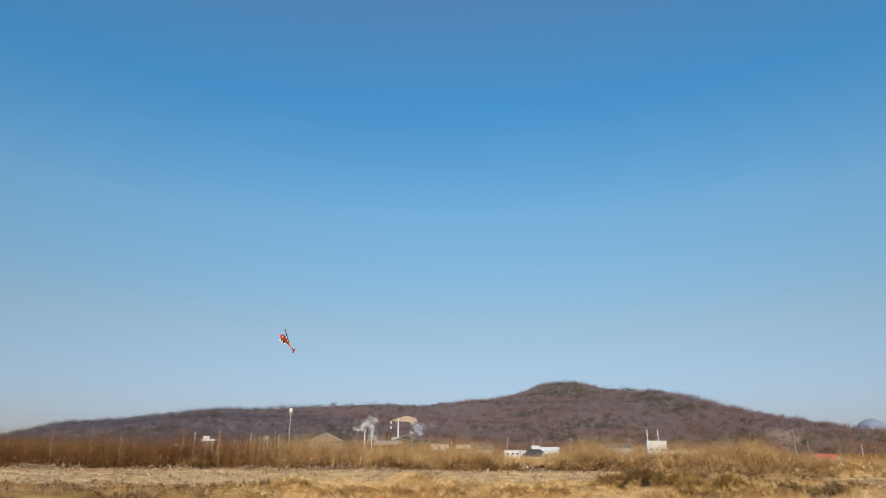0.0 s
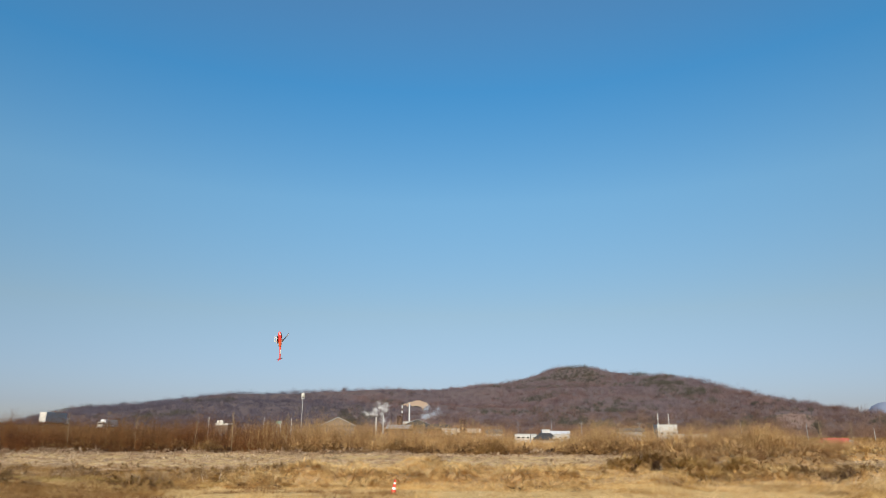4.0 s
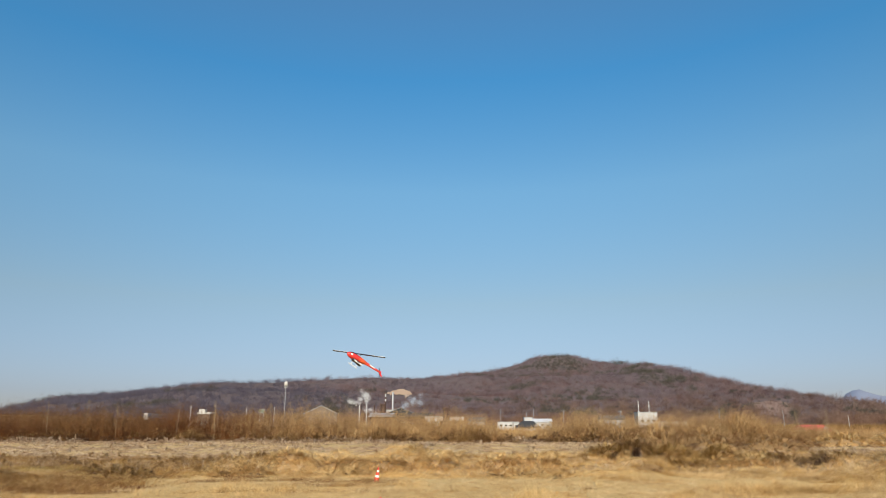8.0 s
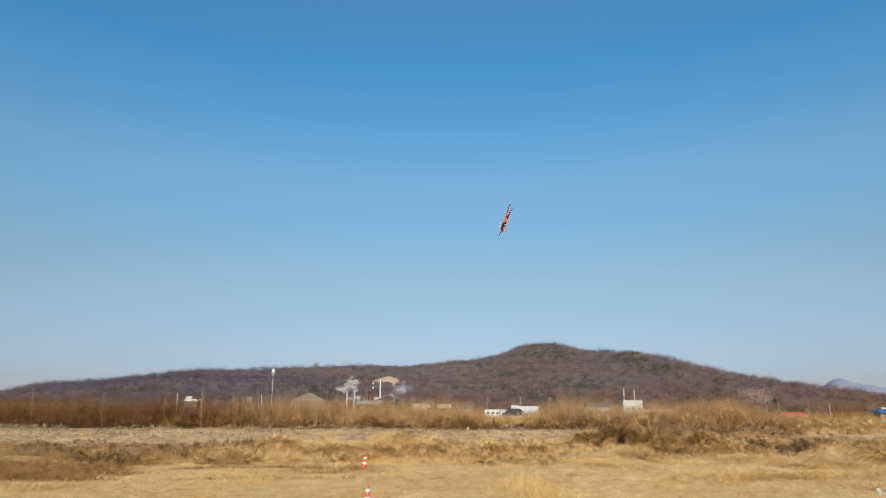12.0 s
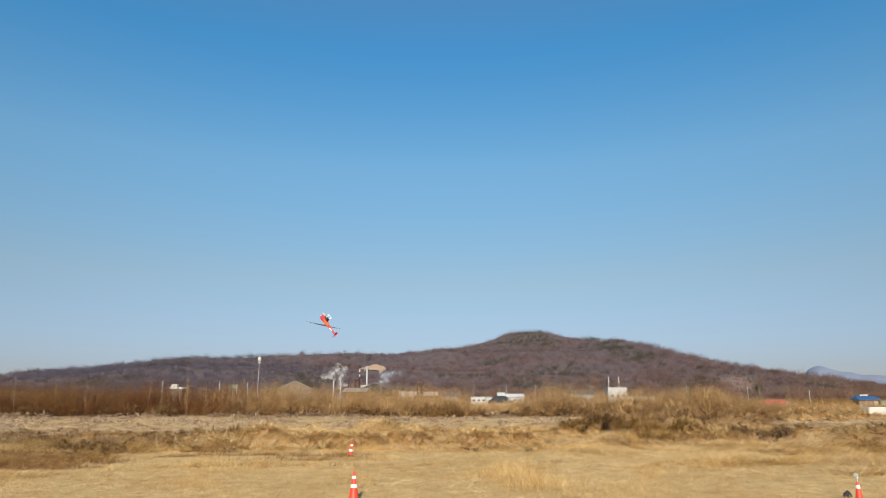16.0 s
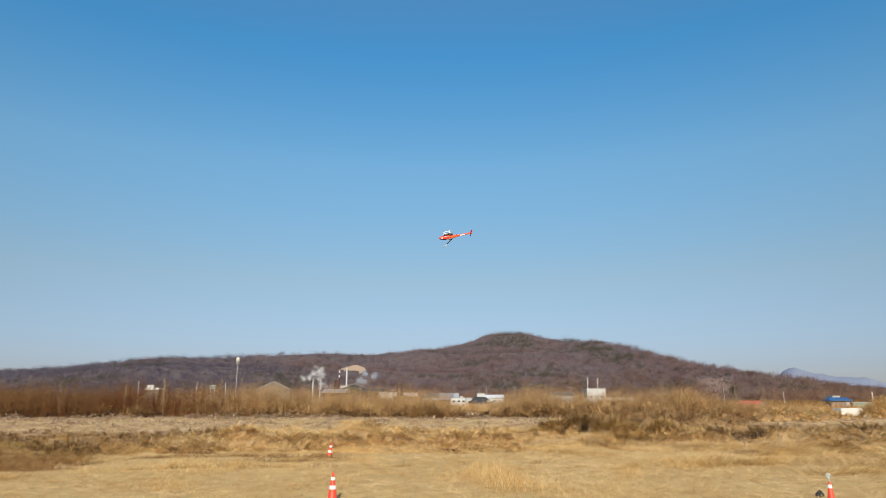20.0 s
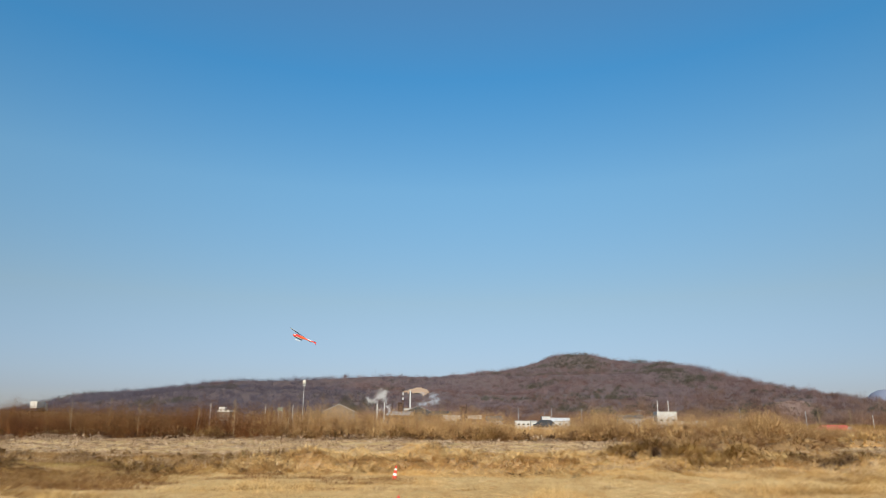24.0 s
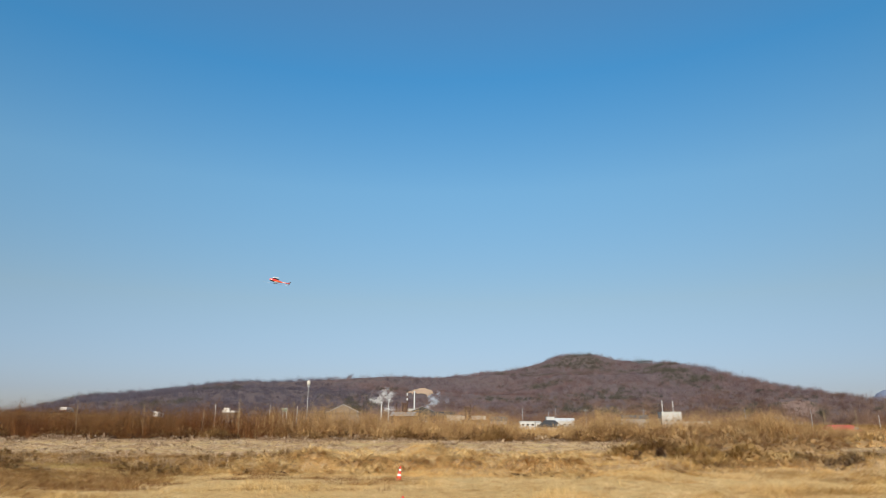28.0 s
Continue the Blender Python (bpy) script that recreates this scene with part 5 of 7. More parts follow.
for sx_ in (-1, 1):
    part("rake_board", tube([(sx_ * 5.2, -0.68, 3.78 + S), (0, -0.68, 5.86 + S)], 0.07, 6), GREY, mill, "pale grey board along the gable edge")
make_house(-30.6, 221, 7.6, 8, 3.1 + S, 4.0 + S, RUST, GREY, "lean factory shed with a pale grey metal roof", False, 0.0, -6, 3, "factory", 0.5, "factory")
make_house(-17.2, 219, 8.6, 8, 3.0 + S, 4.1 + S, RUST, DARKROOF, "low factory shed with a dark roof", False, 0.0, 3, 3, "factory", 0.5, "factory")
make_chimney(-31.4, 240, 11.0, 0.28, "slim chimney with red and white bands", 4)
make_chimney(-28.7, 240, 11.7, 0.32, "plain white factory chimney")
make_chimney(-39.3, 230, 6.7, 0.24, "short white steam pipe")
make_chimney(-36.9, 231, 7.4, 0.2, "short white steam pipe")
make_block(-29.0, 238, 4.0, 3.0, 5.2 + S, LIMEWASH, "white machine housing at the foot of the chimneys", "machine house")


def make_silo(x, y, w, h, label):
    """Rusted frame tower with decks and pipes."""
    root = tagged(new("rusted_tower"), label, "tower")
    root.location = (x, y, SINK)
    for sx in (-1, 1):
        for sy in (-1, 1):
            part("leg", tube([(sx * w / 2, sy * w / 2, -0.2), (sx * w / 2, sy * w / 2, h)], 0.14, 6), RUST, root)
    for k in range(1, 4):
        part("deck", box(w + 0.4, w + 0.4, 0.2, 0, 0, h * k / 3 - 0.3), RUST, root)
    part("hopper", lathe([(0.3, h * 0.35), (w * 0.42, h * 0.6), (w * 0.42, h * 0.92), (0.3, h)], 12), RUST, root)
    part("pipe", tube([(w * 0.6, 0, 0), (w * 0.6, 0, h + 0.8)], 0.16, 8), RUST, root)


make_silo(-31.7, 236, 1.5, 7.3 + S, "rusted steel frame tower with a hopper")
make_silo(-8.0, 215, 1.7, 5.6 + S, "rusted block tower above low roofs")
make_pole(-33.2, 225, 6.8, RUST, 0.2, "dark rusted pipe mast", False)
make_block(-12.6, 216, 4.6, 5, 2.7 + S, LIMEWASH, "low white workshop with a flat roof", "workshop", "workshop", n_win=3)
make_house(-6.2, 217, 7.4, 7, 1.9 + S, 2.75 + S, RUST, CREAM, "long rusty workshop with a shallow beige roof", False, 0, 0, 4, "workshop", name="workshop")
make_house(2.0, 214, 5.4, 6, 1.6 + S, 2.5 + S, GREY, SLATE, "small workshop with a slate-blue roof", False, 0, 0, 2, "workshop", name="workshop")
make_block(13.2, 231, 7.4, 6, 0.9 + S, LIMEWASH, "low white greenhouse-like shed", "shed", "shed", n_win=4)
make_block(16.5, 227, 3.4, 5, 0.6 + S, LIMEWASH, "low white lean-to shed", "shed", "shed", n_win=2)
make_house(19.3, 219, 6.6, 7, -0.35 + S, 1.35 + S, LIMEWASH, DARKROOF, "white house with a dark hipped roof and row of windows", False, 2.2, 0, 5, "house", 0.7)
make_house(25.0, 231, 6.8, 5, 1.35 + S, 2.1 + S, LIMEWASH, PALEGREY, "long white shed with a pale grey-blue roof", False, 0, 0, 3, "shed", 0.3, "shed")
make_block(20.4, 232, 2.8, 5, 2.4 + S, LIMEWASH, "white flat-roofed block behind a house", "building", n_win=2)
for px, top in ((10.9, 5.4), (20.1, 4.4), (22.7, 5.6), (33.3, 5.4), (53.5, 5.2)):
    make_pole(px, 236, top, GREY, 0.1, "thin grey pole among the houses", px > 30)
make_house(47.9, 222, 7.8, 7, 2.3 + S, 3.1 + S, GREY, SLATE, "workshop with a grey-blue metal roof", False, 0, 0, 3, "workshop", name="workshop")
make_block(59.1, 221, 6.4, 5, 4.0 + S, LIMEWASH, "white flat-roofed plant building carrying two masts", "building", n_win=3)


def make_antenna(x, y, z0, z1):
    """Thin white mast with aerial boxes part way up."""
    root = tagged(new("antenna_mast"), "thin white antenna mast with aerial boxes on a flat roof", "mast", "antenna masts on the flat roof")
    root.location = (x, y, z0)
    h = z1 - z0
    part("post", tube([(0, 0, -0.05), (0, 0, h)], 0.13, 8, 0.07), LIMEWASH, root)
    part("foot", lathe([(0.3, 0.0), (0.28, 0.25), (0.14, 0.32)], 10), LIMEWASH, root)
    for k in (0.42, 0.58, 0.80):
        part("aerial", box(0.42, 0.22, 0.38, 0.05, 0, h * k, 0.04), LIMEWASH, root)


make_antenna(56.6, 222.4, 4.15, 8.0)
make_antenna(60.1, 222.4, 4.15, 7.8)
make_block(65.5, 219, 11.0, 0.3, 1.0 + S, CREAM, "long pale concrete wall", "wall", "yard_wall")
make_pole(74.8, 200, 4.8, GREY, 0.12)
make_pole(93.6, 200, 4.3, GREY, 0.12)
make_pole(112.5, 200, 3.0, LIMEWASH, 0.1, "short pale pole on the low ground", False)
make_pole(109.8, 156, 2.7, CREAM, 0.2, "stout pale concrete pole by a fence", False)
make_house(75.3, 146, 4.8, 6, 1.7, 2.4, CREAM, REDROOF, "low shed with a bright red roof", False, 0, 0, 2, "shed", 0.3, "shed")
make_house(103.0, 158, 4.6, 2.4, 2.75, 3.15, BARNWALL, BLUEROOF, "open shed with a bright blue metal roof", False, 0.6, 0, 0, "shed", 0.5, "shed")
make_block(107.2, 166, 2.0, 3, 3.4, LIMEWASH, "small white block behind a blue roof", "building")
make_block(118.0, 170, 8.0, 0.2, 1.75, GREEN, "green mesh windbreak fence", "fence", "fence")


def make_van(x, y, rz):
    root = tagged(new("parked_van"), "white van parked in tall straw-coloured grass", "van")
    root.matrix_basis = pose(x, y, float(land(np.array([x]), np.array([y]))[0]), 0, 0, rz)
    bm = bmesh.new()
    prof = [(-1.95, 0.32), (-2.0, 1.0), (-1.88, 1.72), (1.45, 1.75), (1.8, 1.2), (2.05, 0.95), (2.1, 0.36)]
    sides = [[bm.verts.new((px, s * 0.86, pz)) for px, pz in prof] for s in (-1, 1)]
    for i in range(len(prof) - 1):
        bm.faces.new((sides[0][i], sides[0][i + 1], sides[1][i + 1], sides[1][i]))
    bm.faces.new((sides[0][-1], sides[0][0], sides[1][0], sides[1][-1]))
    bm.faces.new(sides[0][::-1])
    bm.faces.new(sides[1])
    bmesh.ops.recalc_face_normals(bm, faces=bm.faces[:])
    bmesh.ops.bevel(bm, geom=bm.edges[:], offset=0.07, segments=2, affect="EDGES")
    part("body", bm, WHITE, root)
    part("side_window", box(0.45, 1.745, 0.30, 1.15, 0, 1.22, 0.03), GREY, root)
    part("bumper", box(0.12, 1.6, 0.22, 2.1, 0, 0.38, 0.04), GREY, root)
    for sx in (-1.25, 1.35):
        for sy in (-0.8, 0.8):
            w = part("wheel", lathe([(0.16, -0.1), (0.3, -0.1), (0.33, -0.05), (0.33, 0.05), (0.3, 0.1), (0.16, 0.1)], 16), RUBBER, root, at=pose(sx, sy, 0.33, 90, 0, 0))
            part("rim", lathe([(0.03, -0.11), (0.17, -0.105), (0.17, 0.105), (0.03, 0.11)], 12), STEEL, w)


make_van(63.0, 95.0, 4)


# ---- steam and smoke: drifting puffs of fine flakes ----
def make_puff(x, y, z, r, n, mat, label, flat=0.85):
    n = n * 4
    d = rng.normal(size=(n, 3))
    lump = 1 + 0.35 * np.sin(d[:, 0] * 2.5 + x) * np.cos(d[:, 2] * 3 + z)
    p = d * (0.40 * lump)[:, None] * np.array([r, r, r * flat])
    a = rng.normal(size=(n, 3))
    b = rng.normal(size=(n, 3))
    s = 0.012 * r + 0.008
    v = np.stack([p, p + a * s, p + b * s], 1).reshape(-1, 3)
    ob = new("smoke_puff", mesh_of("smoke_puff", v, (np.arange(n) * 3)[:, None] + [0, 1, 2], mat))
    ob.location = (x, y, z)
    return tagged(ob, label, "smoke", "smoke over the factory", "stuff")


STEAM = [(-39.3, 230, 7.3, 0.8, 500), (-40.6, 230, 7.8, 1.4, 1200), (-42.2, 230, 7.8, 1.4, 1200), (-43.2, 230, 8.2, 1.1, 500), (-39.4, 230, 9.0, 1.6, 1500), (-38.0, 230, 10.2, 1.7, 1600), (-36.7, 230, 8.9, 1.7, 1500),
         (-36.2, 230, 10.7, 1.6, 1200), (-38.2, 230, 12.0, 1.3, 450), (-37.0, 231, 7.6, 1.2, 900), (-36.4, 231, 5.4, 1.6, 900), (-34.9, 231, 4.8, 1.5, 700), (-37.6, 231, 4.6, 1.2, 500)]
BLUE = [(-23.4, 233, 6.3, 1.3, 1200), (-22.2, 233, 7.4, 1.6, 1500), (-20.6, 233, 7.2, 1.6, 1500), (-21.0, 233, 8.9, 1.6, 1400), (-19.0, 233, 8.2, 1.7, 1200), (-18.4, 233, 9.8, 1.5, 600), (-22.2, 233, 9.8, 1.3, 450), (-17.2, 233, 8.6, 1.5, 350)]
puffs = [make_puff(*p, SMOKE, "puff of white steam drifting above a pipe") for p in STEAM]
puffs += [make_puff(*p, SMOKE_BLUE, "puff of pale bluish smoke drifting above the factory") for p in BLUE]


# ---- traffic cones ----
def make_cone(x, y, lean=(0, 0), sunk=0.01, bands=((0.235, 0.295), (0.375, 0.425))):
    root = tagged(new("traffic_cone"), "orange-red plastic traffic cone with two white bands on dry grass", "traffic cone", "traffic cones on the field")
    z = float(land(np.array([x]), np.array([y]))[0])
    root.matrix_basis = pose(x, y, z - sunk, lean[0], lean[1], 12)
    def r(h):
        return 0.092 - 0.076 * (h / 0.5)
    part("body", lathe([(r(0.02) + 0.004, 0.02), (r(0.05), 0.05), (r(0.25), 0.25), (r(0.47), 0.47), (r(0.495), 0.49), (0.012, 0.5)], 24), CONE_ORANGE, root, smooth=True)
    part("base", box(0.29, 0.29, 0.028, bevel=0.01), CONE_ORANGE, root)
    for h0, h1 in bands:
        part("band", lathe([(r(h0) + 0.0005, h0), (r(h0) + 0.003, h0 + 0.003), (r(h1) + 0.003, h1 - 0.003), (r(h1) + 0.0005, h1)], 24), CONE_WHITE, root, "white reflective band", smooth=True)
    return root


make_cone(-1.50, 11.13)
make_cone(-2.65, 18.55, (2, 8), 0.11)
cone_lamp = make_cone(5.83, 9.45, bands=((0.16, 0.22), (0.415, 0.465)))
bulb = lathe([(0.010, 0.49), (0.013, 0.50), (0.011, 0.54), (0.018, 0.555), (0.028, 0.57), (0.033, 0.59), (0.028, 0.612), (0.012, 0.622)], 14)
for v_ in bulb.verts:
    v_.co += Vector((math.sin(v_.co.z * 190), math.cos(v_.co.x * 170), math.sin(v_.co.y * 150))) * 0.005
CLEAR = bpy.data.materials.new("clear_plastic")
CLEAR.use_nodes = True
CLEAR.node_tree.nodes["Principled BSDF"].inputs["Base Color"].default_value = (0.85, 0.90, 0.86, 1)
CLEAR.node_tree.nodes["Principled BSDF"].inputs["Roughness"].default_value = 0.12
CLEAR.node_tree.nodes["Principled BSDF"].inputs["Transmission Weight"].default_value = 0.8
part("bottle", bulb, CLEAR, cone_lamp, "crumpled clear plastic bottle stuck on the tip")


def make_bag(x, y):
    """Small slumped bag with a gathered neck."""
    root = tagged(new("black_bag"), "small slumped black bag lying in the mown grass", "bag")
    root.matrix_basis = pose(x, y, float(land(np.array([x]), np.array([y]))[0]) + 0.01, 0, 0, 25)
    root.scale = (0.55, 0.55, 0.55)
    body = lathe([(0.03, 0.0), (0.10, 0.005), (0.125, 0.05), (0.11, 0.10), (0.06, 0.145), (0.03, 0.16)], 18)
    for v in body.verts:
        v.co.x *= 1.15 + 0.18 * math.sin(4 * v.co.y * 20)
        v.co.z *= 1 + 0.15 * math.sin(v.co.x * 60)
    part("body", body, RUBBER, root, smooth=True)
    part("neck", lathe([(0.028, 0.15), (0.02, 0.17), (0.036, 0.19), (0.03, 0.205)], 10), RUBBER, root)


make_bag(6.86, 11.43)


# ---- model helicopter: nose along +y, rotor up ----
def heli_paint(name, colour, rough=0.25):
    m = material(name, colour, rough, 0, 14, 0.08, 0.0, 60)
    m.node_tree.nodes["Principled BSDF"].inputs["Coat Weight"].default_value = 0.5
    return m


H_RED = heli_paint("signal_red_paint", (0.80, 0.05, 0.045))
H_ORANGE = heli_paint("orange_paint", (0.90, 0.135, 0.04))
H_BOOM = heli_paint("orange_red_paint", (0.80, 0.07, 0.05))
H_WHITE = heli_paint("white_gloss_paint", (0.86, 0.86, 0.84))
H_BLADE = heli_paint("white_blade_paint", (0.80, 0.81, 0.82))
H_BAND = heli_paint("pale_blade_band", (0.66, 0.67, 0.70))
H_BLACK = heli_paint("black_gloss_paint", (0.018, 0.018, 0.02), 0.15)
H_CARBON = material("carbon_fibre", (0.03, 0.03, 0.033), 0.35, 0, 40, 0.3, 0, 120)
H_ALLOY = material("anodised_alloy", (0.6, 0.6, 0.62), 0.3, 0.9, 20, 0.1, 0, 80)

# y, half width, centre height, half height of the pod
POD = [(0.45, 0.012, -0.155, 0.014), (0.43, 0.042, -0.155, 0.040), (0.38, 0.072, -0.150, 0.068), (0.29, 0.096, -0.140, 0.092), (0.18, 0.102, -0.130, 0.102),
       (0.05, 0.098, -0.122, 0.098), (-0.08, 0.080, -0.112, 0.082), (-0.20, 0.062, -0.102, 0.068), (-0.32, 0.040, -0.092, 0.044)]
BOOM = [(-0.28, 0.046, -0.094, 0.050), (-0.45, 0.036, -0.088, 0.040), (-0.70, 0.028, -0.080, 0.032), (-0.90, 0.024, -0.074, 0.028), (-0.96, 0.014, -0.072, 0.018)]


def loft(rings, a0=0, a1=360, n=24, grow=0.0):
    """Skin over oval rings, whole or from angle a0 to a1 (0 right, 90 top)."""
    bm = bmesh.new()
    whole = a1 - a0 >= 360
    m = n if whole else n + 1
    rows = []
    for y, hw, zc, hh in rings:
        row = []
        for i in range(m):
            a = radians(a0 + (a1 - a0) * i / n)
            c, s = math.cos(a), math.sin(a)
            row.append(bm.verts.new(((hw + grow) * math.copysign(abs(c) ** 0.85, c), y, zc + (hh + grow) * math.copysign(abs(s) ** 0.85, s))))
        rows.append(row)
    for u, v in zip(rows, rows[1:]):
        for i in range(m if whole else n):
            j = (i + 1) % m
            bm.faces.new((u[i], u[j], v[j], v[i]))
    if whole:
        bm.faces.new(rows[0][::-1])
        bm.faces.new(rows[-1])
    bmesh.ops.recalc_face_normals(bm, faces=bm.faces[:])
    return bm


def rings_between(rings, y0, y1, n=6):
    ys = [r[0] for r in rings][::-1]
    return [(y, *[float(np.interp(y, ys, [r[k] for r in rings][::-1])) for k in (1, 2, 3)]) for y in np.linspace(y0, y1, n)]


def make_heli():
    root = tagged(new("model_helicopter"), "red and orange radio-controlled model helicopter with white skids in flight", "model helicopter")
    part("body", loft(POD), H_RED, root, smooth=True)
    part("windscreen", loft(rings_between(POD, 0.41, 0.06, 9), 14, 166, 18, 0.004), H_BLACK, root, "glossy black windscreen", smooth=True)
    part("roof_panel", loft(rings_between(POD, 0.06, -0.10, 6), 60, 120, 12, 0.005), H_WHITE, root, "white panel under the rotor", smooth=True)
    part("rear_cowl", loft(rings_between(POD, -0.06, -0.315, 7), 0, 360, 20, 0.003), H_ORANGE, root, "orange rear of the body", smooth=True)
    for a0, a1 in ((20, 52), (128, 160)):
        part("side_stripe", loft(rings_between(POD, 0.15, -0.14, 6), a0, a1, 6, 0.006), H_WHITE, root, "white panel beside the rotor", smooth=True)
    for a0, a1 in ((-40, -4), (184, 220)):
        part("side_flash", loft(rings_between(POD, 0.04, -0.10, 5), a0, a1, 6, 0.004), H_ORANGE, root, "orange flash along the side", smooth=True)
    for a0, a1 in ((-30, 0), (180, 210)):
        part("nose_patch", loft(rings_between(POD, 0.38, 0.30, 4), a0, a1, 6, 0.004), H_WHITE, root, "white patch beside the nose", smooth=True)
    part("belly_frame", box(0.10, 0.34, 0.07, 0, 0.06, -0.285, 0.015), H_CARBON, root, "black open frame under the belly")
    part("muffler", tube([(0.07, -0.16, -0.235), (0.05, 0.0, -0.24)], 0.035, 10), H_CARBON, root)
    boom = part("tail_boom", loft(BOOM, n=14), H_BOOM, root, "red tail boom", smooth=True)
    for a0, a1 in ((-30, 30), (150, 210)):
        part("boom_stripe", loft(rings_between(BOOM, -0.46, -0.68, 4), a0, a1, 6, 0.003), H_WHITE, boom, "white stripe", smooth=True)
    part("boom_tip", loft(rings_between(BOOM, -0.62, -0.955, 6), 0, 360, 12, 0.002), H_BOOM, boom, "red end of the boom", smooth=True)
    for sgn, hgt, sweep in ((1, 0.05, -0.03), (-1, 0.11, -0.07)):
        bm = bmesh.new()
        pts = [(-0.86, -0.075), (-0.97, -0.075), (-0.99 + sweep, -0.075 + sgn * hgt), (-0.92 + sweep, -0.075 + sgn * hgt)]
        lo = [bm.verts.new((-0.006, y, z)) for y, z in pts]
        hi = [bm.verts.new((0.006, y, z)) for y, z in pts]
        bm.faces.new(lo[::-1])
        bm.faces.new(hi)
        for i in range(4):
            bm.faces.new((lo[i], lo[(i + 1) % 4], hi[(i + 1) % 4], hi[i]))
        bmesh.ops.recalc_face_normals(bm, faces=bm.faces[:])
        part("tail_fin", bm, H_RED, root)
    for sx in (-1, 1):
        part("skid", tube([(sx * 0.12, -0.10, -0.345), (sx * 0.12, 0.19, -0.345), (sx * 0.12, 0.225, -0.337), (sx * 0.12, 0.24, -0.32)], 0.010, 8), H_WHITE, root, "white skid")
        for y in (-0.05, 0.15):
            part("strut", tube([(sx * 0.04, y, -0.25), (sx * 0.085, y, -0.285), (sx * 0.12, y, -0.34)], 0.015, 8, 0.012), H_WHITE, root, "white skid strut")
    part("mast", tube([(0, 0, -0.05), (0, 0, 0.04)], 0.012, 8), H_ALLOY, root)
    part("swashplate", lathe([(0.02, -0.01), (0.05, -0.008), (0.05, 0.008), (0.02, 0.01)], 14), H_ALLOY, root)
    rotor = part("main_rotor", lathe([(0.012, 0.0), (0.035, 0.006), (0.035, 0.03), (0.012, 0.04)], 12), H_ALLOY, root, "alloy rotor head", at=pose(0, 0, 0.04))
    for sgn in (-1, 1):
        part("blade_grip", box(0.13, 0.035, 0.03, sgn * 0.085, 0, 0.003, 0.006), H_CARBON, rotor)
        part("blade_root", box(0.19, 0.058, 0.009, sgn * 0.235, 0, 0.0135, 0.002), H_CARBON, rotor, "black root of the blade")
        part("blade", box(0.46, 0.056, 0.005, sgn * 0.56, 0, 0.018, 0.002), H_BLADE, rotor, "white upper face of the rotor blade")
        part("underside", box(0.46, 0.0555, 0.004, sgn * 0.56, 0, 0.0135, 0.001), H_CARBON, rotor, "black underside of the rotor blade")
        for k in range(3):
            part("blade_band", box(0.035, 0.0565, 0.004, sgn * (0.46 + 0.125 * k), 0, 0.0115, 0.001), H_BAND, rotor, "pale band across the underside")
    tail = part("tail_rotor", lathe([(0.006, -0.02), (0.014, -0.015), (0.014, 0.015), (0.006, 0.02)], 10), H_ALLOY, root, at=pose(0.035, -0.95, -0.072, 0, 90, 0))
    for sgn in (-1, 1):
        part("tail_blade", box(0.13, 0.034, 0.005, sgn * 0.08, 0, -0.002, 0.001), H_CARBON, tail, "black tail rotor blade")
    return root, rotor, tail


heli, rotor, tail_rotor = make_heli()


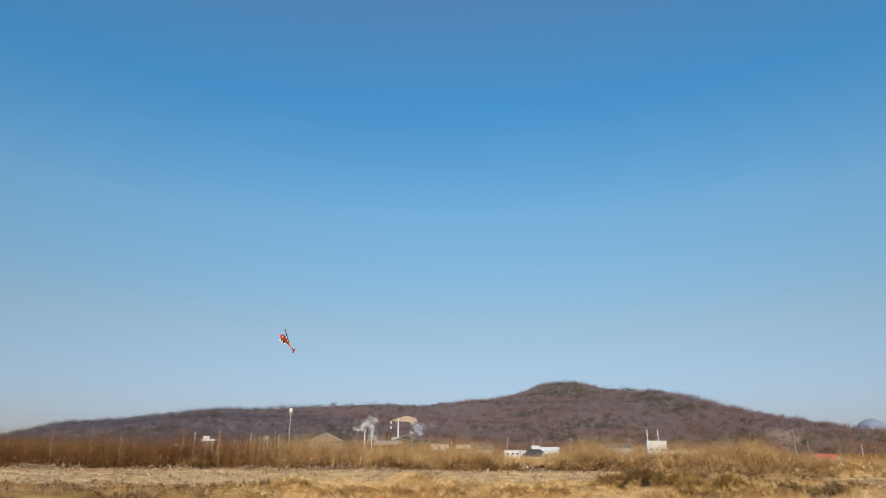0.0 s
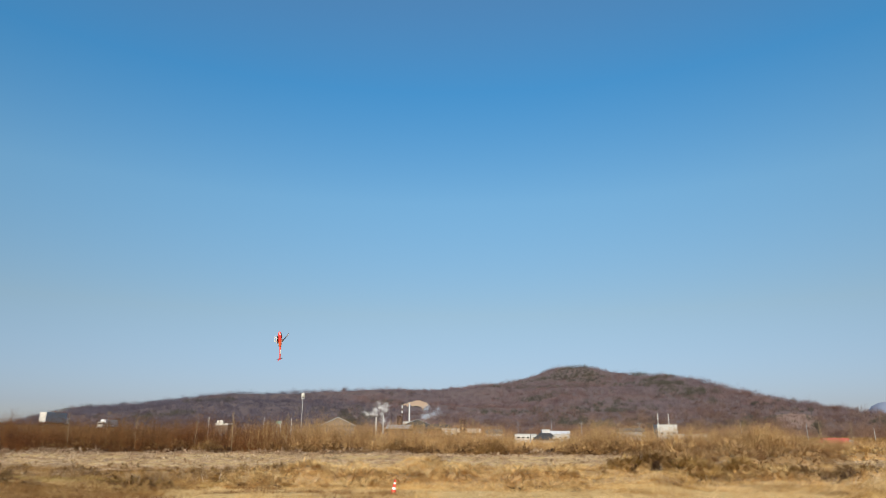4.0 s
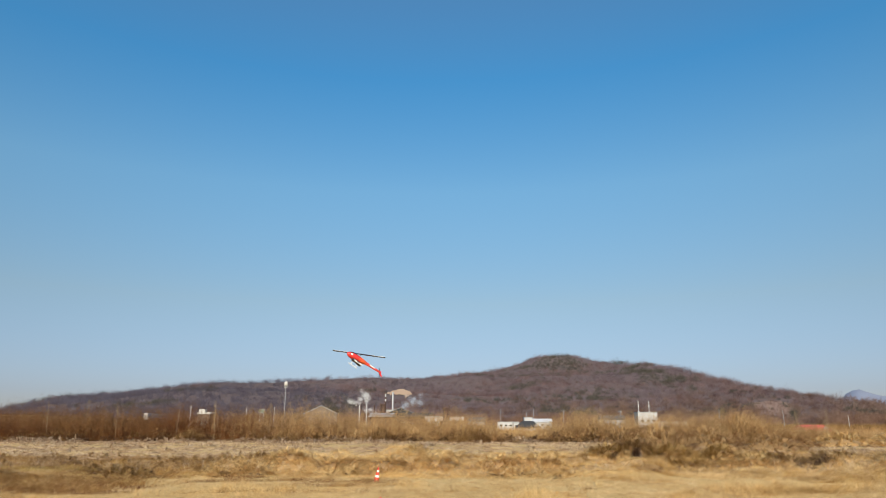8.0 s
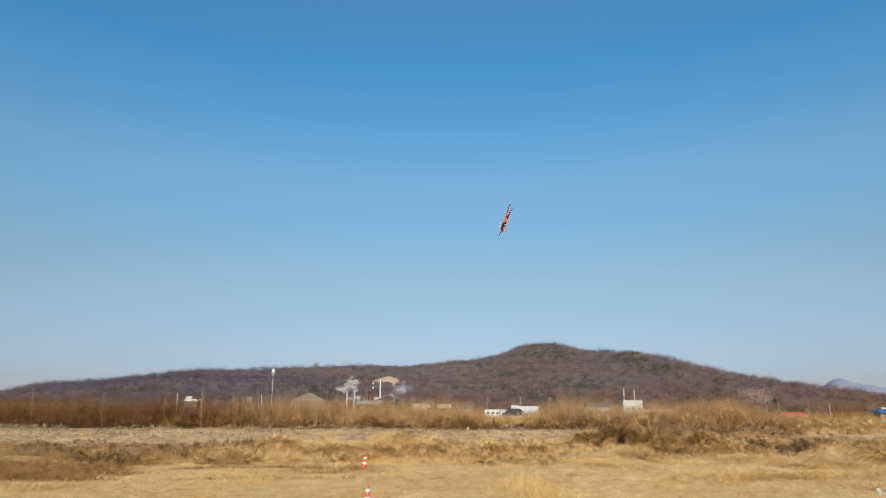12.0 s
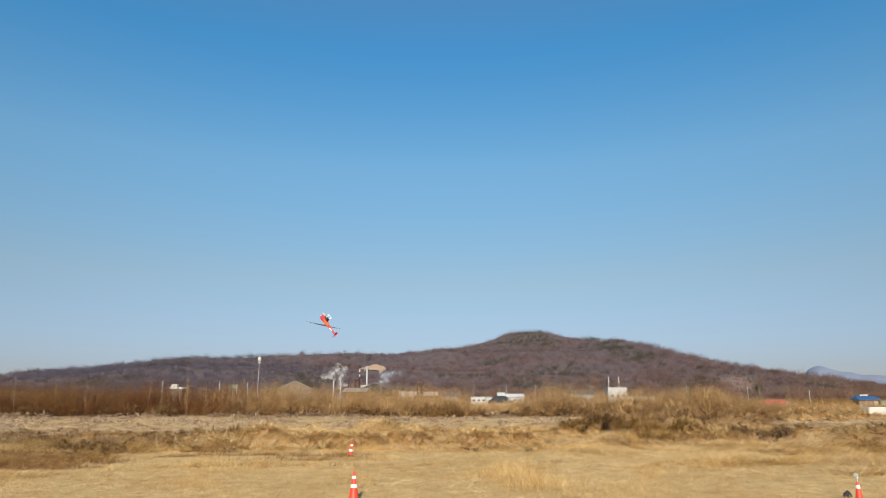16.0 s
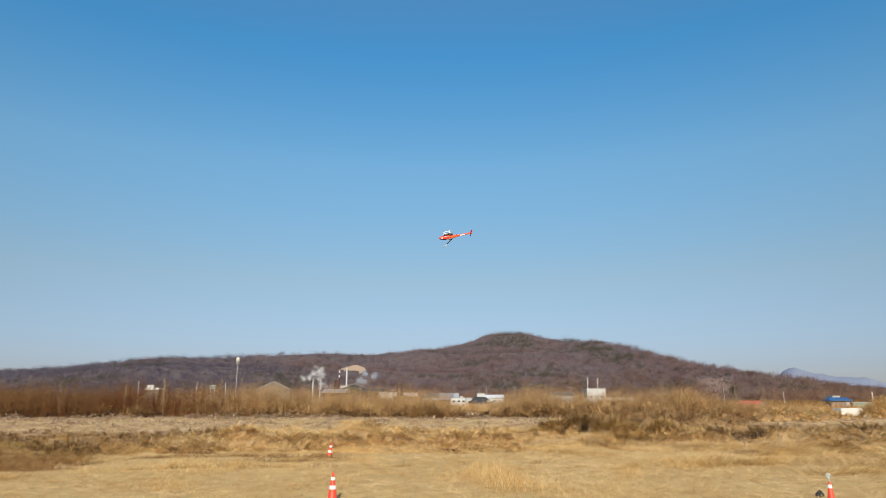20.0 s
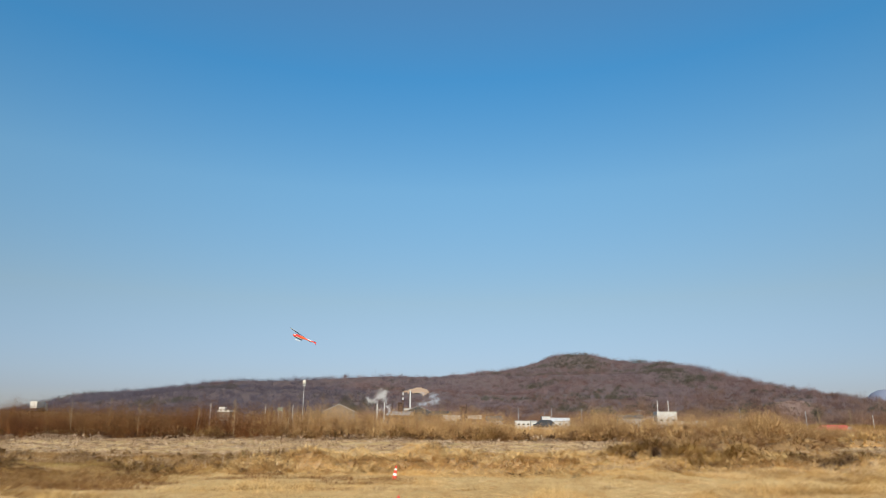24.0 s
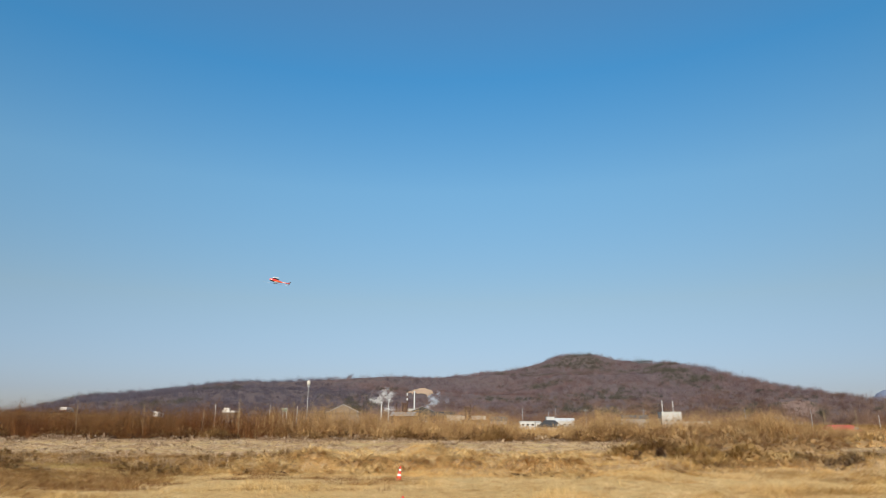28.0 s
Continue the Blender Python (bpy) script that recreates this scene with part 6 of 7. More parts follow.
# seconds, place and turn of the model helicopter
HELI = [
    (0.00, -9.43, 31.06, 6.93, 31.3, -17.1, 153.2),
    (0.10, -10.69, 30.70, 6.26, 15.7, -4.1, 160.1),
    (0.20, -12.04, 30.30, 5.46, 17.8, 0.5, 156.7),
    (0.30, -13.16, 29.87, 4.78, 20.6, -1.2, 159.8),
    (0.40, -13.90, 29.52, 4.61, 20.4, -1.3, 162.1),
    (0.50, -14.28, 29.30, 4.80, 30.0, -6.7, 158.9),
    (0.60, -14.29, 29.20, 5.24, 31.2, -13.0, 162.1),
    (0.70, -14.13, 29.18, 5.72, 32.5, -17.0, 162.8),
    (0.80, -13.88, 29.23, 6.09, 37.2, -18.9, 159.7),
    (0.90, -13.58, 29.30, 6.30, 39.3, -21.0, 158.7),
    (1.00, -13.27, 29.39, 6.43, 42.1, -26.3, 158.7),
    (1.10, -12.76, 29.57, 6.51, 44.7, -29.0, 157.1),
    (1.20, -11.76, 29.92, 6.58, 56.1, -41.1, 147.8),
    (1.30, -10.63, 30.31, 6.53, 67.8, -49.6, 142.9),
    (1.40, -9.53, 30.67, 6.43, 72.8, -51.8, 141.1),
    (1.50, -8.43, 31.00, 6.15, 75.2, -53.2, 137.2),
    (1.60, -7.42, 31.29, 5.75, 84.5, -53.4, 130.8),
    (1.70, -6.44, 31.53, 5.18, 107.9, -59.5, 109.4),
    (1.80, -5.71, 31.68, 4.81, 108.2, -60.5, 106.6),
    (1.90, -5.34, 31.73, 4.68, 99.6, -58.9, 113.3),
    (2.00, -5.29, 31.70, 4.70, 101.1, -60.1, 111.4),
    (2.10, -5.62, 31.60, 5.02, 100.5, -57.6, 114.4),
    (2.20, -6.21, 31.41, 5.42, 98.3, -56.9, 117.9),
    (2.30, -7.05, 31.15, 5.91, 102.5, -56.9, 115.4),
    (2.40, -8.07, 30.81, 6.40, 102.0, -56.0, 118.7),
    (2.50, -9.24, 30.37, 6.86, 79.5, -50.1, 137.2),
    (2.60, -10.55, 29.86, 7.26, 71.5, -40.7, 140.8),
    (2.70, -12.04, 29.20, 7.54, 59.7, -34.4, 144.6),
    (2.80, -13.47, 28.51, 7.60, 55.5, -35.9, 150.2),
    (2.90, -14.79, 27.83, 7.56, 61.6, -36.7, 145.4),
    (3.00, -15.80, 27.26, 7.42, 65.6, -39.4, 146.0),
    (3.10, -16.33, 26.99, 7.20, 69.4, -32.7, 143.8),
    (3.20, -16.16, 27.12, 6.91, 68.7, -31.6, 143.6),
    (3.30, -15.34, 27.63, 6.64, 63.9, -25.5, 145.2),
    (3.40, -14.02, 28.44, 6.26, 71.6, -8.1, 132.2),
    (3.50, -12.19, 29.22, 5.82, 69.1, -25.5, 134.2),
    (3.90, -10.25, 30.04, 5.88, 76.2, -24.1, 133.5),
    (4.30, -7.99, 30.66, 6.63, 83.1, -22.5, 133.0),
    (4.70, -5.82, 30.92, 7.56, 89.9, -20.9, 132.7),
    (5.10, -4.16, 30.67, 8.13, 96.7, -19.3, 132.6),
    (5.50, -3.41, 29.76, 7.84, 103.3, -17.7, 132.6),
    (5.60, -3.33, 29.19, 7.62, 99.2, -17.1, 132.4),
    (5.70, -3.26, 28.66, 7.24, 100.4, -17.6, 132.2),
    (5.80, -3.20, 28.15, 6.72, 103.1, -18.3, 131.9),
    (5.90, -3.24, 27.64, 6.03, 111.2, -19.3, 126.0),
    (6.00, -3.51, 27.10, 5.41, 143.4, -24.7, 118.0),
    (6.10, -3.93, 25.60, 4.98, 173.6, -13.3, 122.5),
    (6.20, -4.31, 24.01, 4.85, -175.9, -9.9, 123.1),
    (6.30, -4.60, 22.32, 4.94, -157.0, -6.0, 108.9),
    (6.40, -4.88, 21.33, 5.51, -142.7, 3.9, 109.2),
    (6.50, -4.91, 20.28, 5.98, -151.8, 36.0, 80.0),
    (6.60, -4.81, 19.37, 6.38, 152.4, 35.5, 15.4),
    (6.70, -4.72, 18.71, 6.79, 102.1, 18.3, -59.7),
    (6.75, -4.72, 18.79, 6.99, 99.6, -15.8, -50.9),
    (6.80, -4.71, 18.88, 7.18, 88.5, -48.7, -35.9),
    (6.90, -4.47, 19.00, 7.28, -157.9, -80.7, -151.3),
    (7.00, -4.24, 19.14, 7.26, -60.0, -60.1, 102.1),
    (7.10, -3.99, 19.24, 6.86, -72.2, -33.5, 128.2),
    (7.20, -3.78, 19.46, 6.35, -73.0, -23.1, 130.6),
    (7.30, -3.52, 19.72, 5.65, -68.8, -22.4, 138.4),
    (7.40, -3.23, 19.71, 4.75, -58.5, -14.6, 149.1),
    (7.50, -2.96, 19.71, 3.72, -44.8, -9.6, 148.3),
    (7.60, -2.77, 19.68, 2.57, -27.8, -4.7, 141.3),
    (7.70, -2.84, 19.55, 2.00, -11.4, 0.9, 138.6),
    (7.80, -3.02, 19.39, 2.01, 5.4, -5.4, 139.3),
    (7.90, -3.20, 19.24, 2.59, 16.6, 9.2, 140.9),
    (8.00, -3.32, 19.04, 3.58, 25.1, 14.6, 145.9),
    (8.10, -3.35, 18.99, 4.62, 52.4, -1.4, 120.0),
    (8.20, -3.27, 18.89, 5.49, 65.0, -0.9, 128.6),
    (8.30, -3.14, 19.53, 6.47, 78.4, 0.6, 137.6),
    (8.40, -2.98, 20.21, 7.23, 89.1, 11.5, 140.5),
    (8.50, -2.61, 20.89, 7.83, 93.7, 12.8, 140.2),
    (8.60, -2.13, 21.60, 8.27, 91.1, 14.6, 134.3),
    (8.70, -1.66, 22.24, 8.57, 72.6, -0.8, 131.9),
    (8.80, -1.12, 23.02, 8.66, 74.4, -5.0, 130.0),
    (8.90, -0.65, 23.61, 8.53, 101.2, 15.3, 124.0),
    (9.00, -0.32, 24.08, 8.34, 117.9, 7.7, 127.8),
    (9.10, -0.06, 24.59, 8.00, 118.5, 7.9, 127.2),
    (9.20, 0.12, 25.09, 7.61, 109.2, 11.6, 121.7),
    (9.30, 0.23, 25.61, 7.13, 123.5, 7.6, 128.3),
    (9.40, 0.18, 25.25, 6.40, 138.5, 1.9, 130.6),
    (9.50, 0.02, 24.87, 5.70, 146.1, 3.3, 131.5),
    (9.60, -0.28, 24.46, 5.05, 148.8, 10.6, 131.5),
    (9.70, -0.82, 23.96, 4.79, 174.0, -4.6, 135.9),
    (9.80, -1.42, 23.24, 4.95, -157.2, -5.2, 99.3),
    (9.90, -1.89, 24.05, 5.69, -160.3, 6.7, 93.3),
    (10.00, -2.20, 24.70, 6.49, 164.1, 41.6, 28.9),
    (10.05, -2.24, 24.00, 6.62, 124.2, 37.1, -23.2),
    (10.10, -2.28, 23.29, 6.74, 103.1, 12.6, -58.6),
    (10.20, -2.30, 23.72, 7.19, 84.5, -33.8, -30.1),
    (10.30, -2.41, 24.08, 7.40, 33.5, -84.2, 18.1),
    (10.40, -2.36, 24.42, 7.36, -73.2, -54.8, 123.7),
    (10.50, -2.26, 24.77, 7.12, -63.1, -34.1, 125.2),
    (10.60, -2.15, 25.27, 6.57, -60.3, -27.0, 128.1),
    (10.70, -2.13, 25.69, 5.93, -29.6, -17.8, 137.5),
    (10.80, -2.15, 26.12, 5.58, -10.8, -4.0, 149.5),
    (10.90, -2.03, 26.48, 5.59, -17.9, 17.8, -179.1),
    (10.95, -1.92, 26.78, 5.79, -8.5, 16.0, -134.5),
    (11.00, -1.82, 27.08, 5.99, -3.1, 8.5, -91.4),
    (11.10, -1.54, 26.88, 6.14, -4.9, 9.8, -79.2),
    (11.20, -1.30, 26.82, 6.27, 7.2, 8.7, -14.1),
    (11.30, -1.02, 26.54, 6.37, 10.1, -2.3, 35.0),
    (11.40, -0.75, 26.07, 6.47, 8.5, -9.7, 89.1),
    (11.50, -0.55, 26.21, 7.01, 12.0, -16.2, 125.1),
    (11.60, -0.12, 26.42, 7.75, 35.0, -36.1, 133.8),
    (11.70, 0.36, 26.67, 8.55, 35.2, -48.6, -175.8),
    (11.80, 0.93, 26.95, 9.21, -25.9, -54.3, -90.4),
    (11.90, 1.50, 27.10, 9.55, -52.4, -15.4, -43.5),
    (12.00, 2.17, 27.25, 9.77, -45.6, 25.8, -10.1),
    (12.10, 2.74, 27.26, 9.73, -103.2, 75.6, -30.3),
    (12.20, 3.30, 27.41, 9.55, 58.6, 71.9, 137.7),
    (12.30, 3.89, 27.64, 9.26, 89.9, 53.5, 150.6),
    (12.40, 4.45, 27.80, 8.85, 95.4, 37.8, 159.6),
    (12.50, 5.04, 28.02, 8.31, 110.5, 19.9, 165.0),
    (12.90, 5.40, 28.19, 7.53, 75.4, 22.6, 153.0),
    (13.30, 4.15, 27.91, 7.01, 40.7, 18.3, 141.6),
    (13.70, 2.00, 27.39, 6.53, 8.4, 8.9, 134.8),
    (14.10, -0.33, 26.87, 5.84, -22.4, -2.5, 134.1),
    (14.50, -2.14, 26.59, 4.73, -53.8, -12.7, 139.5),
    (14.60, -2.71, 26.65, 3.60, -47.1, -13.2, 138.7),
    (14.70, -3.27, 26.59, 2.77, -26.2, -8.9, 141.5),
    (14.80, -4.01, 26.47, 2.75, -0.8, -10.2, 151.0),
    (14.90, -4.54, 26.40, 3.22, 22.0, -20.0, 142.0),
    (15.00, -4.93, 26.35, 3.84, 42.7, -13.6, 145.4),
    (15.10, -5.25, 26.77, 4.58, 73.9, 2.2, 152.9),
    (15.20, -5.48, 27.11, 5.15, 88.5, 7.1, 175.5),
    (15.30, -5.67, 27.48, 5.58, 109.8, 5.5, -170.9),
    (15.40, -5.79, 27.73, 5.84, 89.3, 4.7, -168.9),
    (15.50, -5.73, 27.25, 5.79, 111.8, 5.9, -169.0),
    (15.60, -5.63, 26.71, 5.68, 112.3, 4.0, -166.9),
    (15.70, -5.49, 26.19, 5.48, 113.7, 4.4, -164.5),
    (15.80, -5.33, 25.69, 5.17, 117.3, 3.7, -158.8),
    (15.90, -5.09, 25.22, 4.69, 122.1, -2.0, -142.8),
    (16.00, -4.68, 24.76, 4.42, 145.3, -6.1, -134.2),
    (16.10, -4.06, 24.26, 4.44, -177.7, 12.6, -129.9),
    (16.20, -3.31, 23.72, 4.85, -162.6, 12.4, -127.1),
    (16.30, -2.46, 23.02, 5.49, -155.1, 0.3, -138.1),
    (16.40, -1.85, 22.12, 5.97, -125.1, -27.6, -135.4),
    (16.50, -1.18, 21.37, 6.44, -115.7, -34.2, -155.4),
    (16.60, -0.52, 21.54, 6.90, -104.3, -38.3, -170.3),
    (16.70, 0.12, 21.65, 7.14, -71.6, -36.1, 179.0),
    (16.80, 0.76, 21.99, 7.19, -83.1, -44.1, 160.8),
    (16.90, 1.44, 22.28, 7.05, -74.5, -41.2, 141.1),
    (17.00, 2.08, 22.58, 6.67, -56.0, -40.4, 124.9),
    (17.10, 2.87, 23.09, 6.17, -42.4, -21.2, 125.8),
    (17.20, 3.59, 23.67, 5.47, -32.9, -18.3, 123.1),
    (17.30, 4.27, 24.28, 4.58, -26.4, -14.4, 109.8),
    (17.40, 4.96, 24.90, 3.61, -20.3, -9.4, 87.5),
    (17.50, 5.50, 24.63, 2.81, -16.7, 9.7, 75.5),
    (17.60, 5.76, 24.35, 2.44, -0.9, 23.6, 77.7),
    (17.70, 5.89, 23.95, 2.73, 5.8, 19.9, 103.8),
    (17.80, 5.95, 23.73, 3.21, 6.6, 20.9, 85.1),
    (17.90, 6.10, 23.97, 3.64, 0.9, 20.0, 100.5),
    (18.00, 6.36, 24.26, 3.90, 1.1, 19.2, 101.5),
    (18.10, 6.63, 24.57, 3.90, 1.5, 18.9, 103.7),
    (18.20, 6.90, 24.93, 3.68, -2.6, 21.5, 95.0),
    (18.30, 7.25, 25.45, 3.32, 2.5, 21.4, 81.7),
    (18.40, 7.46, 25.92, 3.33, -0.5, 21.8, 78.7),
    (18.50, 7.26, 26.31, 4.05, 0.2, 19.2, 109.5),
    (18.60, 6.95, 26.78, 5.35, -1.3, 17.3, 105.4),
    (18.70, 6.56, 27.23, 6.62, 0.3, 19.1, 101.9),
    (18.80, 6.19, 27.73, 7.75, 5.7, 35.4, 87.5),
    (18.90, 5.59, 27.54, 8.44, -3.0, 53.9, 102.3),
    (19.00, 5.18, 27.45, 8.93, -0.7, 74.3, 102.5),
    (19.10, 4.75, 27.37, 9.19, -133.7, 85.9, -30.4),
    (19.20, 4.38, 27.38, 9.35, 172.7, 71.7, -98.5),
    (19.30, 3.94, 27.31, 9.28, -173.4, 59.2, -69.7),
    (19.40, 3.59, 27.43, 9.01, 177.1, 45.0, -97.4),
    (19.50, 3.02, 27.49, 8.64, 179.3, 34.4, -89.8),
    (19.60, 2.65, 27.46, 8.05, -178.0, 27.0, -90.4),
    (19.70, 2.33, 27.38, 7.56, -178.2, 22.1, -88.3),
    (19.80, 2.05, 27.23, 7.46, -175.1, 17.9, -92.3),
    (19.90, 1.67, 26.98, 7.81, -169.6, 22.5, -90.2),
    (20.00, 1.08, 26.68, 8.34, -163.9, 30.3, -82.3),
    (20.10, 0.36, 27.85, 9.64, -171.5, -3.9, -92.2),
    (20.20, -0.56, 28.98, 11.02, -172.2, -14.0, -91.6),
    (20.30, -1.83, 30.04, 12.29, -168.7, -40.4, -92.4),
    (20.40, -3.21, 31.22, 13.36, -152.8, -60.5, -86.2),
    (20.50, -4.80, 32.59, 14.00, -106.7, -71.5, -136.9),
    (20.60, -6.61, 33.95, 14.35, -53.0, -68.5, 172.6),
    (20.70, -8.13, 33.98, 13.87, -27.4, -55.8, 151.8),
    (20.80, -9.59, 33.97, 13.31, -14.9, -43.6, 149.9),
    (20.90, -10.73, 33.93, 13.02, -4.0, -34.2, 146.8),
    (21.00, -11.52, 33.83, 13.03, -0.4, -28.4, 156.1),
    (21.10, -12.31, 33.76, 13.22, 30.6, -24.5, 144.1),
    (21.20, -12.99, 33.76, 13.28, 43.0, -2.9, 163.3),
    (21.30, -13.76, 33.83, 13.31, 60.9, 16.5, -176.5),
    (21.40, -14.31, 33.98, 13.21, 78.0, 13.9, -161.6),
    (21.50, -14.75, 34.29, 12.85, 102.1, 13.5, -160.8),
    (21.60, -15.25, 34.54, 12.32, 109.8, 12.5, -155.4),
    (21.70, -15.76, 34.79, 11.69, 114.5, 9.1, -149.8),
    (21.80, -16.33, 35.02, 10.93, 120.5, 10.3, -141.7),
    (21.90, -16.82, 35.28, 10.10, 124.5, 6.0, -133.2),
    (22.00, -17.24, 35.55, 9.28, 135.1, 5.6, -127.1),
    (22.10, -17.27, 35.86, 8.79, 140.8, 2.7, -122.6),
    (22.20, -17.22, 36.16, 8.52, 151.7, 7.8, -122.8),
    (22.30, -17.07, 36.44, 8.57, 154.8, 8.5, -120.5),
    (22.40, -16.85, 36.71, 8.83, 153.3, 9.4, -118.4),
    (22.50, -16.56, 37.00, 9.13, 151.0, 13.5, -119.9),
    (22.90, -15.60, 37.54, 8.99, 132.2, 38.0, -134.2),
    (23.30, -14.04, 37.77, 8.04, 95.6, 54.0, -167.2),
    (23.70, -12.31, 37.65, 6.97, 47.2, 49.7, 147.8),
    (24.10, -10.82, 37.16, 6.44, 18.9, 29.2, 123.4),
    (24.50, -10.01, 36.25, 7.12, 3.5, 3.5, 113.0),
    (24.70, -9.68, 35.55, 7.48, 0.1, 9.2, 110.6),
    (24.90, -9.39, 34.43, 9.41, -6.9, 9.7, 125.6),
    (25.00, -9.30, 33.86, 10.29, -2.0, 13.8, 130.8),
    (25.20, -9.11, 32.95, 11.44, 11.3, 32.4, 120.6),
    (25.40, -9.01, 32.45, 12.04, 19.8, 71.6, 154.0),
    (25.60, -9.00, 32.23, 12.11, 160.9, 62.5, -81.6),
    (25.80, -8.92, 31.98, 11.64, 179.3, 29.0, -47.5),
    (26.00, -8.90, 31.88, 11.06, -178.2, 22.1, -45.4),
    (26.20, -8.91, 32.84, 11.29, 177.4, 34.0, -71.6),
    (26.30, -8.83, 33.08, 11.69, -175.0, -4.4, -61.6),
    (26.40, -8.76, 33.32, 12.10, -173.2, -43.5, -54.6),
    (26.60, -9.03, 34.06, 12.60, 162.8, -82.1, -50.9),
    (26.80, -10.22, 37.11, 12.05, -4.1, -56.9, 127.9),
    (27.00, -11.41, 40.16, 11.50, 2.5, -16.5, 136.2),
    (27.30, -11.99, 40.39, 9.67, -8.5, 14.7, 140.3),
    (27.60, -13.02, 39.92, 10.75, -1.9, 37.1, 135.4),
    (27.80, -13.50, 39.78, 10.53, 176.3, 78.1, -47.4),
    (28.00, -13.99, 39.63, 10.31, 178.6, 13.4, -46.4),
]
# seconds and angle of the main rotor
ROTOR = [
    (0.00, -67), (0.10, -40), (0.20, -33), (0.30, -79), (0.40, -52), (0.50, -76), (0.60, -42), (0.70, -63), (0.80, -149), (0.90, -144),
    (1.00, -146), (1.10, -103), (1.20, -44), (1.30, -48), (1.40, -48), (1.50, -50), (1.60, -48), (1.70, -50), (1.80, -52), (1.90, -52),
    (2.00, -99), (2.10, -50), (2.20, -48), (2.30, -46), (2.40, -44), (2.50, -44), (2.60, -38), (2.70, -43), (2.80, -45), (2.90, -34),
    (3.00, -86), (3.10, -108), (3.20, -121), (3.30, -35), (3.40, -93), (3.50, -91), (3.90, -51), (4.30, -11), (4.70, 29), (5.10, 69),
    (5.50, 6), (5.60, 2), (5.70, 2), (5.80, 2), (5.90, 2), (6.00, -66), (6.10, -123), (6.20, -68), (6.30, 11), (6.40, -30),
    (6.50, 2), (6.60, 48), (6.70, 104), (6.75, 144), (6.80, 116), (6.90, 130), (7.00, 176), (7.10, 151), (7.20, 119), (7.30, 87),
    (7.40, 33), (7.50, -35), (7.60, -108), (7.70, -140), (7.80, -131), (7.90, -108), (8.00, -133), (8.10, -218), (8.20, -214), (8.30, -285),
    (8.40, -198), (8.50, -148), (8.60, -138), (8.70, -157), (8.80, -170), (8.90, -168), (9.00, -212), (9.10, -196), (9.20, -237), (9.30, -149),
    (9.40, -174), (9.50, -260), (9.60, -243), (9.70, -227), (9.80, -267), (9.90, -317), (10.00, -352), (10.05, -312), (10.10, -255), (10.20, -173),
    (10.30, -121), (10.40, -74), (10.50, -50), (10.60, -43), (10.70, -24), (10.80, 41), (10.90, 109), (10.95, 149), (11.00, 96), (11.10, 83),
    (11.20, 18), (11.30, -33), (11.40, -88), (11.50, -59), (11.60, 30), (11.70, -27), (11.80, 42), (11.90, 69), (12.00, 99), (12.10, 131),
    (12.20, 177), (12.30, 194), (12.40, 165), (12.50, 123), (12.90, 163), (13.30, 203), (13.70, 243), (14.10, 283), (14.50, 354), (14.60, 274),
    (14.70, 266), (14.80, 287), (14.90, 318), (15.00, 326), (15.10, 314), (15.20, 259), (15.30, 341), (15.40, 391), (15.50, 417), (15.60, 416),
    (15.70, 407), (15.80, 384), (15.90, 344), (16.00, 359), (16.10, 401), (16.20, 334), (16.30, 285), (16.40, 364), (16.50, 417), (16.60, 451),
    (16.70, 452), (16.80, 445), (16.90, 411), (17.00, 388), (17.10, 343), (17.20, 289), (17.30, 210), (17.40, 186), (17.50, 266), (17.60, 228),
    (17.70, 149), (17.80, 75), (17.90, 159), (18.00, 167), (18.10, 145), (18.20, 90), (18.30, 46), (18.40, 51), (18.50, -20), (18.60, -15),
    (18.70, -72), (18.80, 12), (18.90, 26), (19.00, 30), (19.10, 21), (19.20, 3), (19.30, -4), (19.40, -19), (19.50, -11), (19.60, 6),
    (19.70, 6), (19.80, 2), (19.90, 91), (20.00, 31), (20.10, -29), (20.20, -110), (20.30, -185), (20.40, -273), (20.50, -209), (20.60, -175),
    (20.70, -152), (20.80, -147), (20.90, -85), (21.00, -128), (21.10, -45), (21.20, -5), (21.30, 62), (21.40, 94), (21.50, 115), (21.60, 110),
    (21.70, 108), (21.80, 112), (21.90, 38), (22.00, 44), (22.10, 35), (22.20, 124), (22.30, 126), (22.40, 180), (22.50, 130), (22.90, 170),
    (23.30, 210), (23.70, 250), (24.10, 290), (24.50, 242), (24.70, 180), (24.90, 266), (25.00, 334), (25.20, 396), (25.40, 415), (25.60, 383),
    (25.80, 417), (26.00, 472), (26.20, 542), (26.30, 582), (26.40, 505), (26.60, 424), (26.80, 464), (27.00, 420), (27.30, 503), (27.60, 570),
    (27.80, 610), (28.00, 654),
]


